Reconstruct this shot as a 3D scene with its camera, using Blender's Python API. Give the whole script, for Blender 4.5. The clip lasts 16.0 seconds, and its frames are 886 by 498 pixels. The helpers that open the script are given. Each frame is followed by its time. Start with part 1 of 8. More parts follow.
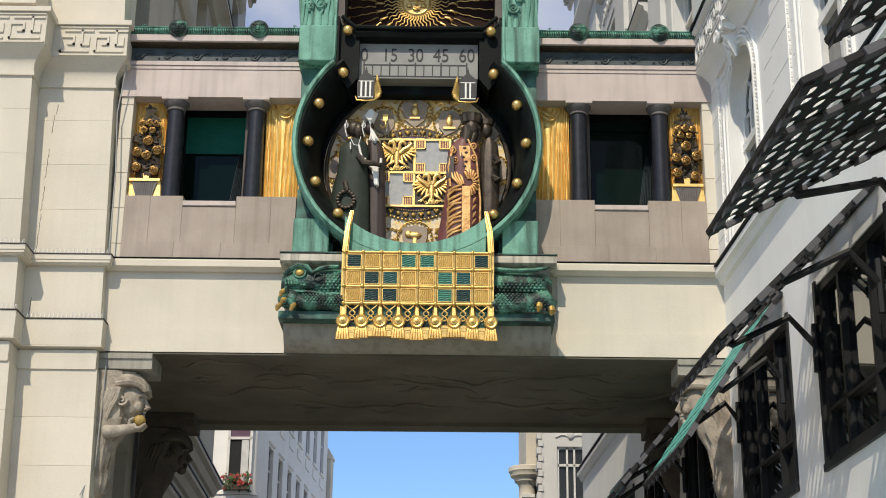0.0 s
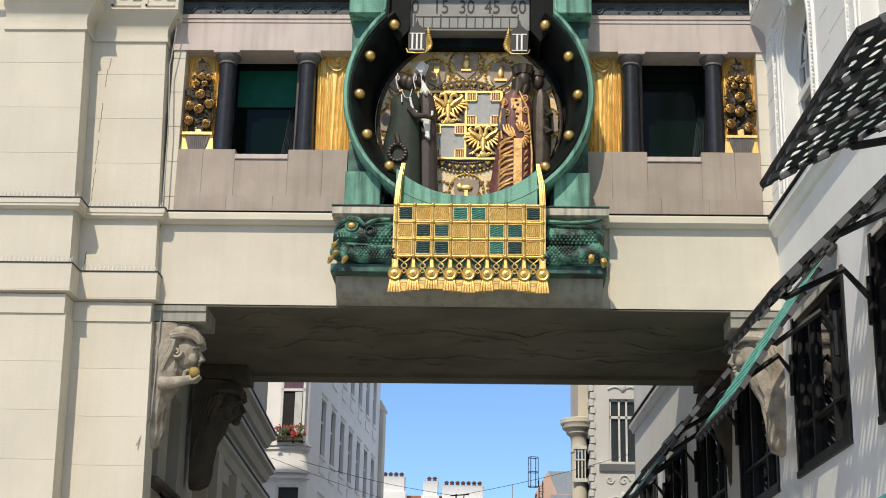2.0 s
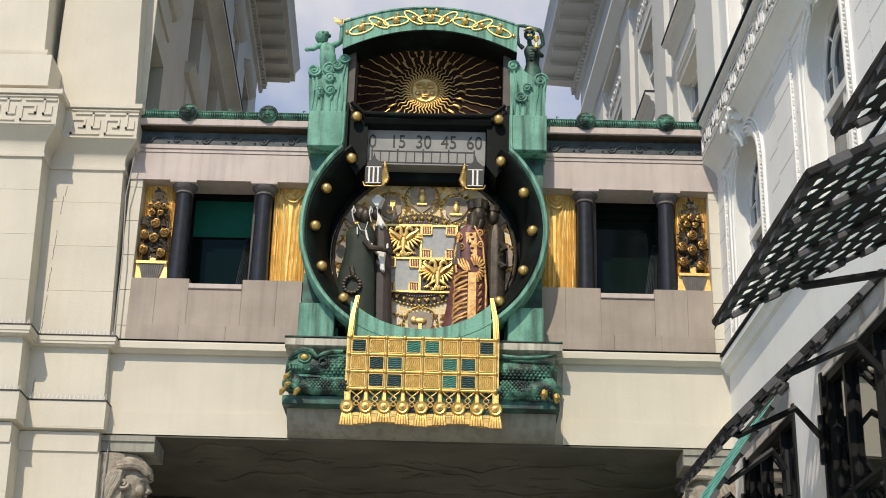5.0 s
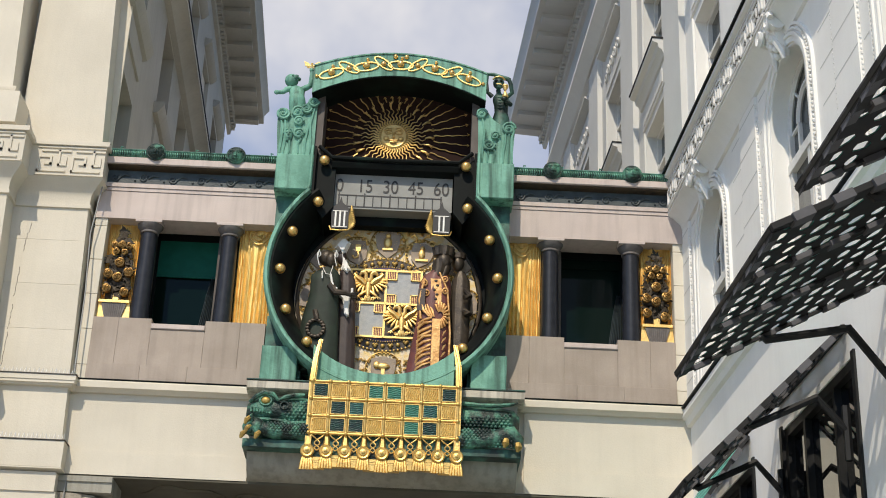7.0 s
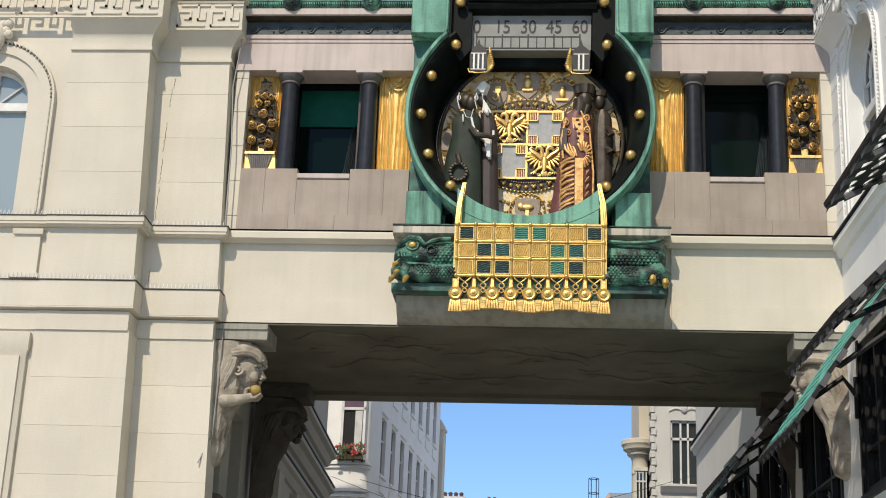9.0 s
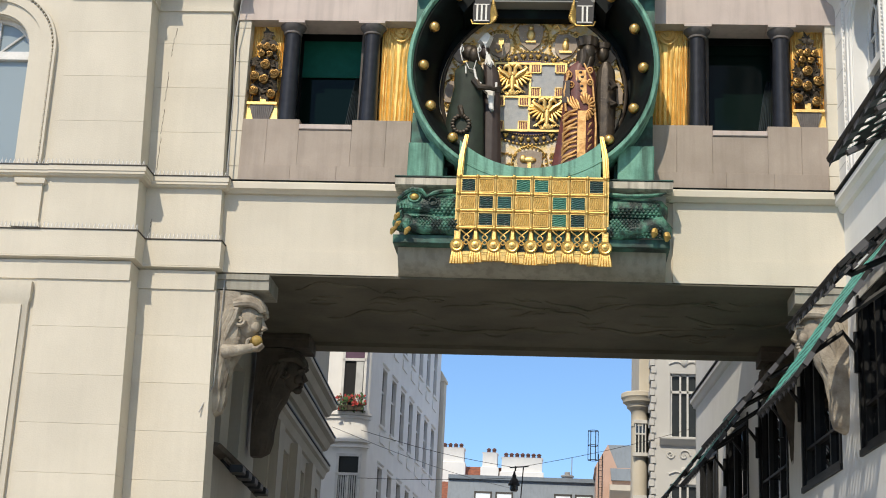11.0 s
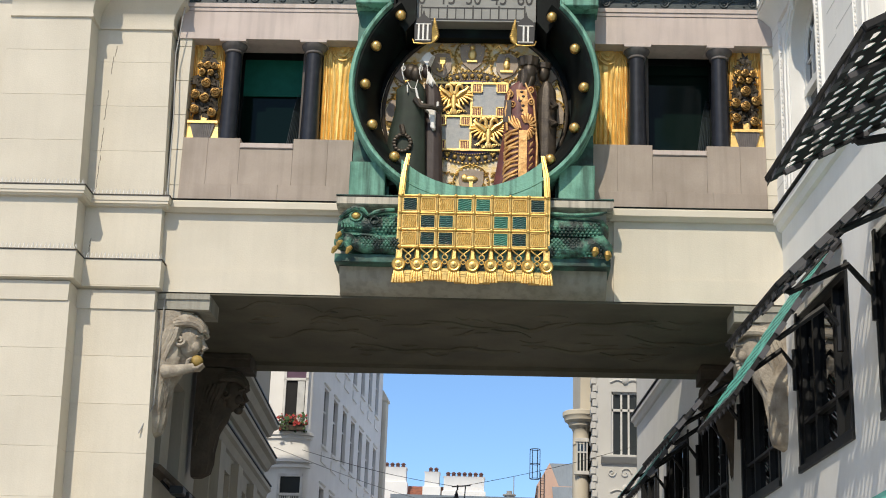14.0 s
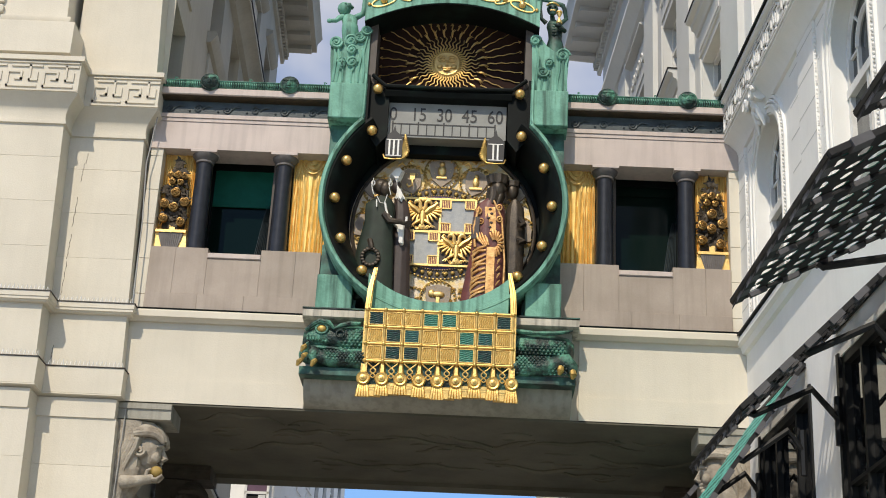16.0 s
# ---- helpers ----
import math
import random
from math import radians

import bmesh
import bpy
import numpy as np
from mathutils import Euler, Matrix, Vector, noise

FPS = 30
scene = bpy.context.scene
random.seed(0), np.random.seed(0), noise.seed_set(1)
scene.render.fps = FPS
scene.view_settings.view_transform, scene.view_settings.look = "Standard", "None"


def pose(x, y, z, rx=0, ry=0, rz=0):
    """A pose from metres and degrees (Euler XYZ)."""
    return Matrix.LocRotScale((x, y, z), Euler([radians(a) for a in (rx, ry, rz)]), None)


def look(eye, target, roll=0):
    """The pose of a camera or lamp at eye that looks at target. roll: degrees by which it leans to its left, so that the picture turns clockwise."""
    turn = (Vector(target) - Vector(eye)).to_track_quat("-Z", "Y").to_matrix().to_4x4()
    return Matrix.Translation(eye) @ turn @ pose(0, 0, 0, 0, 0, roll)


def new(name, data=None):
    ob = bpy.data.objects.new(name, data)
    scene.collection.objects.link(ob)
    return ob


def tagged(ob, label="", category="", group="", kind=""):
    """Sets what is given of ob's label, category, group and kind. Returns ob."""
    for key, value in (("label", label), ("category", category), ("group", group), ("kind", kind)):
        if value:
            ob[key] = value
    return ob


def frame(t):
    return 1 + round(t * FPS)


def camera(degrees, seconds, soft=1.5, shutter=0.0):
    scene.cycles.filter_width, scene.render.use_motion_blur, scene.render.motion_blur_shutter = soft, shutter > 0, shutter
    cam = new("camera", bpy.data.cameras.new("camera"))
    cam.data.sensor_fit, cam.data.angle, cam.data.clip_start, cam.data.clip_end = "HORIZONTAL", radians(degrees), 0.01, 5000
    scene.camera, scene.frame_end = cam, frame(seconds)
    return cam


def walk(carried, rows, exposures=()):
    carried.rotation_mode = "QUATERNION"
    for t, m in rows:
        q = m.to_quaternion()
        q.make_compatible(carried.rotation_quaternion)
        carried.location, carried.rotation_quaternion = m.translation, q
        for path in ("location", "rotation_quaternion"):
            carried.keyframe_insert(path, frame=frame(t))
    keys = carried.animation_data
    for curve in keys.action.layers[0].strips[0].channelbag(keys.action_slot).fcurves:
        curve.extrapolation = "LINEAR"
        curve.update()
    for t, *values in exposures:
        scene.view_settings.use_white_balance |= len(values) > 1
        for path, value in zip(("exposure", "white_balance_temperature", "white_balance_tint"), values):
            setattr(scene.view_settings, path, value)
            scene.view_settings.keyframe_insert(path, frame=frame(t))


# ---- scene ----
cam = camera(33.05, 16.0, soft=1.0)
EYE = (0.724, -23.939, 1.65)
# seconds, yaw, pitch, roll of a camera held at one spot
TURNS = [
    (0.0, 0.499, 19.704, 0.786), (0.5, 1.048, 19.216, 1.069), (1.0, 1.566, 18.661, 1.109), (1.5, 1.764, 18.151, 1.135),
    (2.0, 2.554, 17.85, 1.329), (2.5, 3.319, 18.286, 1.701), (3.0, 2.66, 20.566, 1.933), (3.5, 1.579, 22.634, 2.392),
    (4.0, 0.954, 23.185, 2.462), (4.2, 0.991, 22.957, 2.369), (6.3, 0.13, 23.631, 0.714), (6.5, -0.225, 24.394, 1.16),
    (7.0, -0.577, 24.815, 2.403), (7.5, -0.565, 24.303, 2.155), (8.0, 0.974, 22.117, 1.398), (8.5, 3.867, 19.681, 1.985),
    (9.0, 5.031, 18.525, 2.332), (9.5, 5.175, 17.917, 2.713), (10.0, 5.044, 17.479, 2.93), (12.3, 4.918, 16.159, 2.392),
    (12.5, 4.801, 16.277, 2.439), (13.0, 4.262, 16.574, 2.309), (13.5, 3.694, 16.881, 2.202), (14.0, 2.707, 17.504, 1.985),
    (14.5, 1.404, 18.593, 1.879), (15.0, 0.82, 19.787, 2.245), (15.5, 1.089, 21.018, 2.672), (16.0, 1.548, 21.972, 2.949),
]
walk(cam, [(t, pose(*EYE, 90 + p, 0, w) @ pose(0, 0, 0, 0, 0, r)) for t, w, p, r in TURNS], [(0.0, -0.09, 7000, 10), (16.0, -0.09, 7000, 10)])

# ---- daylight ----
SUN_WAY = Vector((-0.25, -0.80, 0.86)).normalized()      # towards the sun
sun = new("sun", bpy.data.lights.new("sun", "SUN"))
sun.data.energy, sun.data.angle, sun.data.color = 3.55, radians(0.6), (1.0, 0.92, 0.79)
sun.matrix_world = look(SUN_WAY * 60, (0, 0, 0))
world = bpy.data.worlds.new("sky")
scene.world = world
world.use_nodes = True
wn, wl = world.node_tree.nodes, world.node_tree.links
wn.clear()
sky = wn.new("ShaderNodeTexSky")
sky.sky_type, sky.sun_disc = "NISHITA", False
sky.sun_elevation = math.asin(SUN_WAY.z)
sky.sun_rotation = math.atan2(SUN_WAY.x, SUN_WAY.y)
sky.air_density, sky.dust_density, sky.ozone_density = 1.0, 0.0, 3.0
wgeo = wn.new("ShaderNodeTexCoord")
wnoise = wn.new("ShaderNodeTexNoise")
wnoise.inputs["Scale"].default_value, wnoise.inputs["Detail"].default_value, wnoise.inputs["Roughness"].default_value = 2.6, 6, 0.55
wramp = wn.new("ShaderNodeValToRGB")
wramp.color_ramp.elements[0].position, wramp.color_ramp.elements[1].position = 0.42, 0.68
wsep = wn.new("ShaderNodeSeparateXYZ")
wup = wn.new("ShaderNodeMapRange")
wup.inputs["From Min"].default_value, wup.inputs["From Max"].default_value = 0.30, 0.46
wmul = wn.new("ShaderNodeMath")
wmul.operation = "MULTIPLY"
wmix = wn.new("ShaderNodeMixRGB")
wmix.inputs["Color2"].default_value = (5.7, 5.8, 6.25, 1)
wbg, wout = wn.new("ShaderNodeBackground"), wn.new("ShaderNodeOutputWorld")
wbg.inputs["Strength"].default_value = 0.15
wl.new(wgeo.outputs["Generated"], wnoise.inputs["Vector"])
wl.new(wgeo.outputs["Generated"], wsep.inputs[0])
wl.new(wsep.outputs["Z"], wup.inputs["Value"])
wl.new(wnoise.outputs["Fac"], wramp.inputs["Fac"])
wl.new(wramp.outputs["Color"], wmul.inputs[0])
wl.new(wup.outputs[0], wmul.inputs[1])
wzen = wn.new("ShaderNodeMapRange")
wzen.inputs["From Min"].default_value, wzen.inputs["From Max"].default_value = 0.58, 0.8
wzen.inputs["To Max"].default_value = 0.7
wl.new(wsep.outputs["Z"], wzen.inputs["Value"])
wadd = wn.new("ShaderNodeMath")
wadd.use_clamp = True
wl.new(wmul.outputs[0], wadd.inputs[0])
wl.new(wzen.outputs[0], wadd.inputs[1])
wl.new(wadd.outputs[0], wmix.inputs["Fac"])
wtint = wn.new("ShaderNodeMixRGB")
wtint.blend_type, wtint.inputs["Fac"].default_value = "MULTIPLY", 1.0
wtint.inputs["Color2"].default_value = (0.72, 0.92, 1.16, 1)
wl.new(sky.outputs[0], wtint.inputs["Color1"])
wl.new(wtint.outputs[0], wmix.inputs["Color1"])
wl.new(wmix.outputs[0], wbg.inputs["Color"])
wl.new(wbg.outputs[0], wout.inputs["Surface"])


# ---- materials ----
def material(name, base, rough=0.7, metal=0.0, second=None, scale=3.0, spread=(0.35, 0.7), bump=0.0, bump_scale=30.0, streaks=0.0,
             grain=0.12, spec=0.5, vary=0.0):
    """A surface: base colour, stains of a second colour, fine grain, vertical run-off streaks and fine relief."""
    m = bpy.data.materials.new(name)
    m.use_nodes = True
    n, l = m.node_tree.nodes, m.node_tree.links
    b = n["Principled BSDF"]
    b.inputs["Roughness"].default_value, b.inputs["Metallic"].default_value = rough, metal
    b.inputs["Specular IOR Level"].default_value = spec
    co = n.new("ShaderNodeNewGeometry")
    big = n.new("ShaderNodeTexNoise")
    big.inputs["Scale"].default_value, big.inputs["Detail"].default_value = scale, 5
    l.new(co.outputs["Position"], big.inputs["Vector"])
    ramp = n.new("ShaderNodeValToRGB")
    ramp.color_ramp.elements[0].position, ramp.color_ramp.elements[1].position = spread
    l.new(big.outputs["Fac"], ramp.inputs["Fac"])
    mix = n.new("ShaderNodeMixRGB")
    second = second or tuple(c * 0.8 for c in base)
    mix.inputs["Color1"].default_value, mix.inputs["Color2"].default_value = (*base, 1), (*second, 1)
    l.new(ramp.outputs["Color"], mix.inputs["Fac"])
    last = mix.outputs[0]
    if streaks:
        mp = n.new("ShaderNodeMapping")
        mp.inputs["Scale"].default_value = (9, 9, 0.55)
        l.new(co.outputs["Position"], mp.inputs["Vector"])
        sn = n.new("ShaderNodeTexNoise")
        sn.inputs["Scale"].default_value, sn.inputs["Detail"].default_value = 1.0, 4
        l.new(mp.outputs[0], sn.inputs["Vector"])
        sr = n.new("ShaderNodeValToRGB")
        sr.color_ramp.elements[0].position, sr.color_ramp.elements[1].position = 0.46, 0.66
        l.new(sn.outputs["Fac"], sr.inputs["Fac"])
        amount = n.new("ShaderNodeMath")
        amount.operation = "MULTIPLY"
        amount.inputs[1].default_value = streaks
        l.new(sr.outputs["Color"], amount.inputs[0])
        sm = n.new("ShaderNodeMixRGB")
        sm.inputs["Color2"].default_value = (*[c * 0.35 for c in second], 1)
        l.new(amount.outputs[0], sm.inputs["Fac"])
        l.new(last, sm.inputs["Color1"])
        last = sm.outputs[0]
    fine = n.new("ShaderNodeTexNoise")
    fine.inputs["Scale"].default_value, fine.inputs["Detail"].default_value = bump_scale, 6
    l.new(co.outputs["Position"], fine.inputs["Vector"])
    if grain:
        gr = n.new("ShaderNodeMapRange")
        gr.inputs["To Min"].default_value, gr.inputs["To Max"].default_value = 1 - grain, 1 + grain
        l.new(fine.outputs["Fac"], gr.inputs["Value"])
        gm = n.new("ShaderNodeMixRGB")
        gm.blend_type = "MULTIPLY"
        gm.inputs["Fac"].default_value = 1
        l.new(last, gm.inputs["Color1"])
        l.new(gr.outputs[0], gm.inputs["Color2"])
        last = gm.outputs[0]
    if vary:
        info = n.new("ShaderNodeObjectInfo")
        vr = n.new("ShaderNodeMapRange")
        vr.inputs["To Min"].default_value, vr.inputs["To Max"].default_value = 1 - vary, 1 + vary
        l.new(info.outputs["Random"], vr.inputs["Value"])
        vm = n.new("ShaderNodeMixRGB")
        vm.blend_type = "MULTIPLY"
        vm.inputs["Fac"].default_value = 1
        l.new(last, vm.inputs["Color1"])
        l.new(vr.outputs[0], vm.inputs["Color2"])
        last = vm.outputs[0]
    l.new(last, b.inputs["Base Color"])
    if bump:
        bn = n.new("ShaderNodeBump")
        bn.inputs["Strength"].default_value, bn.inputs["Distance"].default_value = bump, 0.02
        l.new(fine.outputs["Fac"], bn.inputs["Height"])
        l.new(bn.outputs[0], b.inputs["Normal"])
    return m


def glass(name, tint, rough=0.02, spec=0.8):
    m = bpy.data.materials.new(name)
    m.use_nodes = True
    b = m.node_tree.nodes["Principled BSDF"]
    b.inputs["Base Color"].default_value = (*tint, 1)
    b.inputs["Roughness"].default_value, b.inputs["Specular IOR Level"].default_value = rough, spec
    return m


CREAM = material("cream limestone render", (0.67, 0.62, 0.52), 0.85, second=(0.60, 0.555, 0.465), scale=0.9, bump=0.15, bump_scale=40, streaks=0.035, grain=0.05, vary=0.02)
# Cream darkened to put the shade under projections into its colour; streaks are run-off.
CREAM_SHADE = material("shaded weathered cream render", (0.36, 0.345, 0.295), 0.85, second=(0.27, 0.26, 0.22), scale=1.2, bump=0.2, bump_scale=30, streaks=0.3, grain=0.08)
WHITE = material("white painted plaster", (0.83, 0.825, 0.80), 0.8, second=(0.77, 0.765, 0.745), scale=1.1, bump=0.1, bump_scale=50, streaks=0.03, grain=0.04)
STREAKED = material("rain streaked cream stone", (0.60, 0.56, 0.475), 0.85, second=(0.42, 0.39, 0.33), scale=2.2, bump=0.15, bump_scale=40, streaks=0.75, grain=0.08)
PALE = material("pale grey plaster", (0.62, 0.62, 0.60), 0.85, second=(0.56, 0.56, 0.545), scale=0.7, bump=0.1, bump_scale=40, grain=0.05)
# Darker than the cream front: the street side's shade is in this colour.
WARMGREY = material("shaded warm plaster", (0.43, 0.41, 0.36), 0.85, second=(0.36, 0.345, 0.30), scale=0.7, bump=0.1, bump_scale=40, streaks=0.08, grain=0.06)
GREY = material("grey brown stone slab", (0.41, 0.345, 0.295), 0.75, second=(0.32, 0.265, 0.22), scale=1.3, bump=0.12, bump_scale=60, streaks=0.16, grain=0.10, vary=0.04)
PINK = material("pale pink stone", (0.58, 0.495, 0.455), 0.7, second=(0.49, 0.415, 0.385), scale=1.5, bump=0.1, bump_scale=60, streaks=0.18, grain=0.08)
GREEN = material("green copper patina", (0.175, 0.41, 0.32), 0.7, second=(0.075, 0.22, 0.165), scale=1.7, spread=(0.46, 0.72), bump=0.35, bump_scale=22, streaks=0.8, grain=0.2)
DARKGREEN = material("dark weathered copper", (0.05, 0.16, 0.125), 0.55, second=(0.012, 0.03, 0.026), scale=2.5, spread=(0.4, 0.6), bump=0.3, bump_scale=22, streaks=0.3, grain=0.2)
LIZARD = material("mottled green copper", (0.085, 0.27, 0.19), 0.5, second=(0.008, 0.028, 0.024), scale=3.8, spread=(0.40, 0.56), bump=1.0, bump_scale=26, streaks=0.7, grain=0.3)
BLACKMETAL = material("blackened copper sheet", (0.006, 0.008, 0.008), 0.55, second=(0.014, 0.030, 0.024), scale=2.0, spread=(0.52, 0.78), bump=0.08, bump_scale=20, grain=0.15, spec=0.10)
GOLD = material("gilded metal", (0.93, 0.66, 0.26), 0.47, 0.85, second=(0.80, 0.53, 0.19), scale=6, bump=0.3, bump_scale=35, grain=0.14)
OLDGOLD = material("dull old gilding", (0.62, 0.42, 0.13), 0.45, 0.7, second=(0.30, 0.20, 0.07), scale=9, bump=0.35, bump_scale=40, grain=0.2)
DRAPEGOLD = material("matt drapery gilding", (0.88, 0.62, 0.23), 0.55, 0.6, second=(0.74, 0.50, 0.17), scale=6, bump=0.15, bump_scale=35, grain=0.12)
RAYGOLD = material("bright worn gilding", (0.78, 0.52, 0.19), 0.38, 0.75, second=(0.55, 0.35, 0.12), scale=9, bump=0.2, bump_scale=40, grain=0.15)
BROWNGOLD = material("browned gilt foliage", (0.055, 0.037, 0.018), 0.6, 0.1, second=(0.022, 0.016, 0.010), scale=8, bump=0.3, bump_scale=40)
CLOTHGOLD = material("weathered cloth gilding", (0.86, 0.57, 0.19), 0.40, 0.85, second=(0.62, 0.41, 0.14), scale=7, bump=0.2, bump_scale=35, grain=0.15)
BALLGOLD = material("polished gilt", (0.90, 0.60, 0.22), 0.30, 0.85, second=(0.72, 0.45, 0.15), scale=8, grain=0.1)
SQUARE_GOLD = material("matt rippled gilding", (0.76, 0.54, 0.20), 0.45, 0.7, second=(0.60, 0.40, 0.13), scale=9, grain=0.10)
ROSE_GOLD = material("brown tinged rose gilding", (0.36, 0.21, 0.065), 0.42, 0.7, second=(0.15, 0.085, 0.03), scale=14, bump=0.2, bump_scale=40, grain=0.15)
JAMB = material("dark brown stone jamb", (0.115, 0.098, 0.088), 0.7, second=(0.08, 0.068, 0.06), scale=4, grain=0.15)
GRANITE = material("polished black granite", (0.016, 0.018, 0.024), 0.3, second=(0.026, 0.028, 0.036), scale=9, grain=0.25, bump_scale=90, spec=0.35)
COVER = material("brown weathered sheet metal", (0.075, 0.062, 0.052), 0.6, second=(0.045, 0.037, 0.032), scale=3, grain=0.15)
CAPSTONE = material("dull dark stone", (0.15, 0.135, 0.13), 0.6, second=(0.10, 0.09, 0.088), scale=6, bump=0.2)
FRIEZE = material("blue black cast metal", (0.030, 0.042, 0.050), 0.55, second=(0.055, 0.075, 0.08), scale=6, bump=0.3, bump_scale=30)
SILVER = material("grey enamelled plate", (0.27, 0.275, 0.26), 0.6, second=(0.22, 0.225, 0.215), scale=3, bump=0.1, bump_scale=40, grain=0.06)
INK = material("black lettering", (0.012, 0.012, 0.014), 0.5)
MOSAIC = material("gold and grey glass mosaic", (0.80, 0.60, 0.26), 0.5, 0.1, second=(0.76, 0.67, 0.54), scale=5.5, spread=(0.42, 0.56), bump=0.6, bump_scale=70, grain=0.45)
STEELBLUE = material("grey blue mosaic", (0.42, 0.43, 0.43), 0.6, second=(0.34, 0.36, 0.38), scale=12, bump=0.4, bump_scale=80, grain=0.25)
MAROON = material("dark red mosaic", (0.20, 0.05, 0.04), 0.5, second=(0.14, 0.03, 0.03), scale=12, grain=0.25)
PURPLE = material("dark violet enamel", (0.06, 0.03, 0.11), 0.45, second=(0.04, 0.02, 0.07), scale=10)
SHIELD = material("dark pewter", (0.36, 0.29, 0.225), 0.6, 0.0, second=(0.27, 0.215, 0.165), scale=7, bump=0.2)
SUNBACK = material("dark brown metal sheet", (0.032, 0.014, 0.010), 0.8, second=(0.02, 0.009, 0.007), scale=3, spec=0.15)
ROBE_GREEN = material("dark green painted copper", (0.018, 0.031, 0.020), 0.7, second=(0.011, 0.018, 0.012), scale=5, bump=0.1)
ROBE_BROWN = material("dark brown painted copper", (0.055, 0.038, 0.034), 0.55, second=(0.035, 0.025, 0.023), scale=5, bump=0.2)
BRONZE = material("dark bronze", (0.075, 0.058, 0.042), 0.45, 0.4, second=(0.04, 0.032, 0.025), scale=7, bump=0.3)
VEIL = material("white painted copper", (0.84, 0.83, 0.79), 0.6)
ROBE_RED = material("red painted copper", (0.17, 0.052, 0.045), 0.5, second=(0.10, 0.038, 0.04), scale=7, bump=0.2)
ROBE_GOLD = material("orange gold brocade", (0.70, 0.42, 0.17), 0.5, 0.4, second=(0.50, 0.26, 0.09), scale=9, spread=(0.42, 0.62), bump=0.5, bump_scale=25)
STATUE = material("weathered carved stone", (0.46, 0.41, 0.335), 0.85, second=(0.22, 0.185, 0.145), scale=4, bump=0.8, bump_scale=20, grain=0.15)
# Dark copy of STATUE for shade under the bridge; also cracks and joints.
DARKSTONE = material("dark stone for shade and cracks", (0.085, 0.07, 0.055), 0.85, second=(0.05, 0.04, 0.032), scale=3, bump=0.5, bump_scale=16, grain=0.2)
APPLE = material("yellow painted stone", (0.40, 0.27, 0.075), 0.6, second=(0.30, 0.20, 0.055), scale=9)
# Dark base colour holds the underside's shade against light off the paving.
SOFFIT = material("plaster darkened for shade", (0.135, 0.125, 0.095), 0.9, second=(0.085, 0.08, 0.06), scale=1.0, bump=0.2, bump_scale=12, grain=0.12)
AWNING = material("black awning cloth", (0.010, 0.010, 0.011), 0.8, second=(0.016, 0.016, 0.018), scale=6)
AWNING_GREY = material("faded black awning hem", (0.10, 0.10, 0.11), 0.8)
TURQUOISE = material("turquoise awning cloth", (0.13, 0.50, 0.42), 0.75, second=(0.09, 0.38, 0.32), scale=9, spread=(0.3, 0.7), grain=0.2, bump_scale=14)
IRON = material("black painted iron", (0.010, 0.011, 0.012), 0.5, second=(0.016, 0.017, 0.019), scale=5, spec=0.3)
FRAME_WHITE = material("white window paint", (0.74, 0.74, 0.72), 0.5)
FRAME_GREY = material("grey window paint", (0.36, 0.36, 0.35), 0.5)
GLASS = glass("window glass", (0.035, 0.042, 0.046), 0.02, 0.7)
GLASS_SHOP = glass("reflecting shop glass", (0.006, 0.007, 0.008), 0.01, 1.0)
GLASS_SHOP.node_tree.nodes["Principled BSDF"].inputs["IOR"].default_value = 2.6
GLASS_GREEN = glass("dark green glass", (0.003, 0.010, 0.008), 0.05, 0.12)
GLASS_SKY = glass("bright skylight glass", (0.72, 0.80, 0.86), 0.06)
BLIND_GREEN = material("dark green blind", (0.008, 0.105, 0.075), 0.6, second=(0.006, 0.085, 0.06), scale=5, spec=0.1)
CURTAIN = material("white net curtain", (0.62, 0.63, 0.62), 0.9)
DARKROOM = material("dark room", (0.02, 0.02, 0.021), 0.9)
SLATE = material("grey zinc roof", (0.20, 0.245, 0.29), 0.6, second=(0.17, 0.21, 0.25), scale=1.5, streaks=0.15, grain=0.05)
ROOFTILE = material("red roof tile", (0.30, 0.105, 0.06), 0.85, second=(0.20, 0.075, 0.05), scale=6, spread=(0.4, 0.6), bump=0.6, bump_scale=14)
SALMON = material("salmon render", (0.62, 0.42, 0.33), 0.85, scale=1, second=(0.55, 0.37, 0.29))
TERRACOTTA = material("dark chimney pot clay", (0.12, 0.055, 0.045), 0.85)
PURPLE_BLIND = material("purple roller blind", (0.13, 0.075, 0.12), 0.8)
LEAF = material("green leaves", (0.05, 0.11, 0.03), 0.7, scale=20, second=(0.03, 0.07, 0.02))
BLOOM = material("red flowers", (0.38, 0.035, 0.03), 0.7, scale=20)
ASPHALT = material("pale granite paving", (0.33, 0.31, 0.28), 0.9, second=(0.27, 0.255, 0.23), scale=0.5, bump=0.3, bump_scale=60)


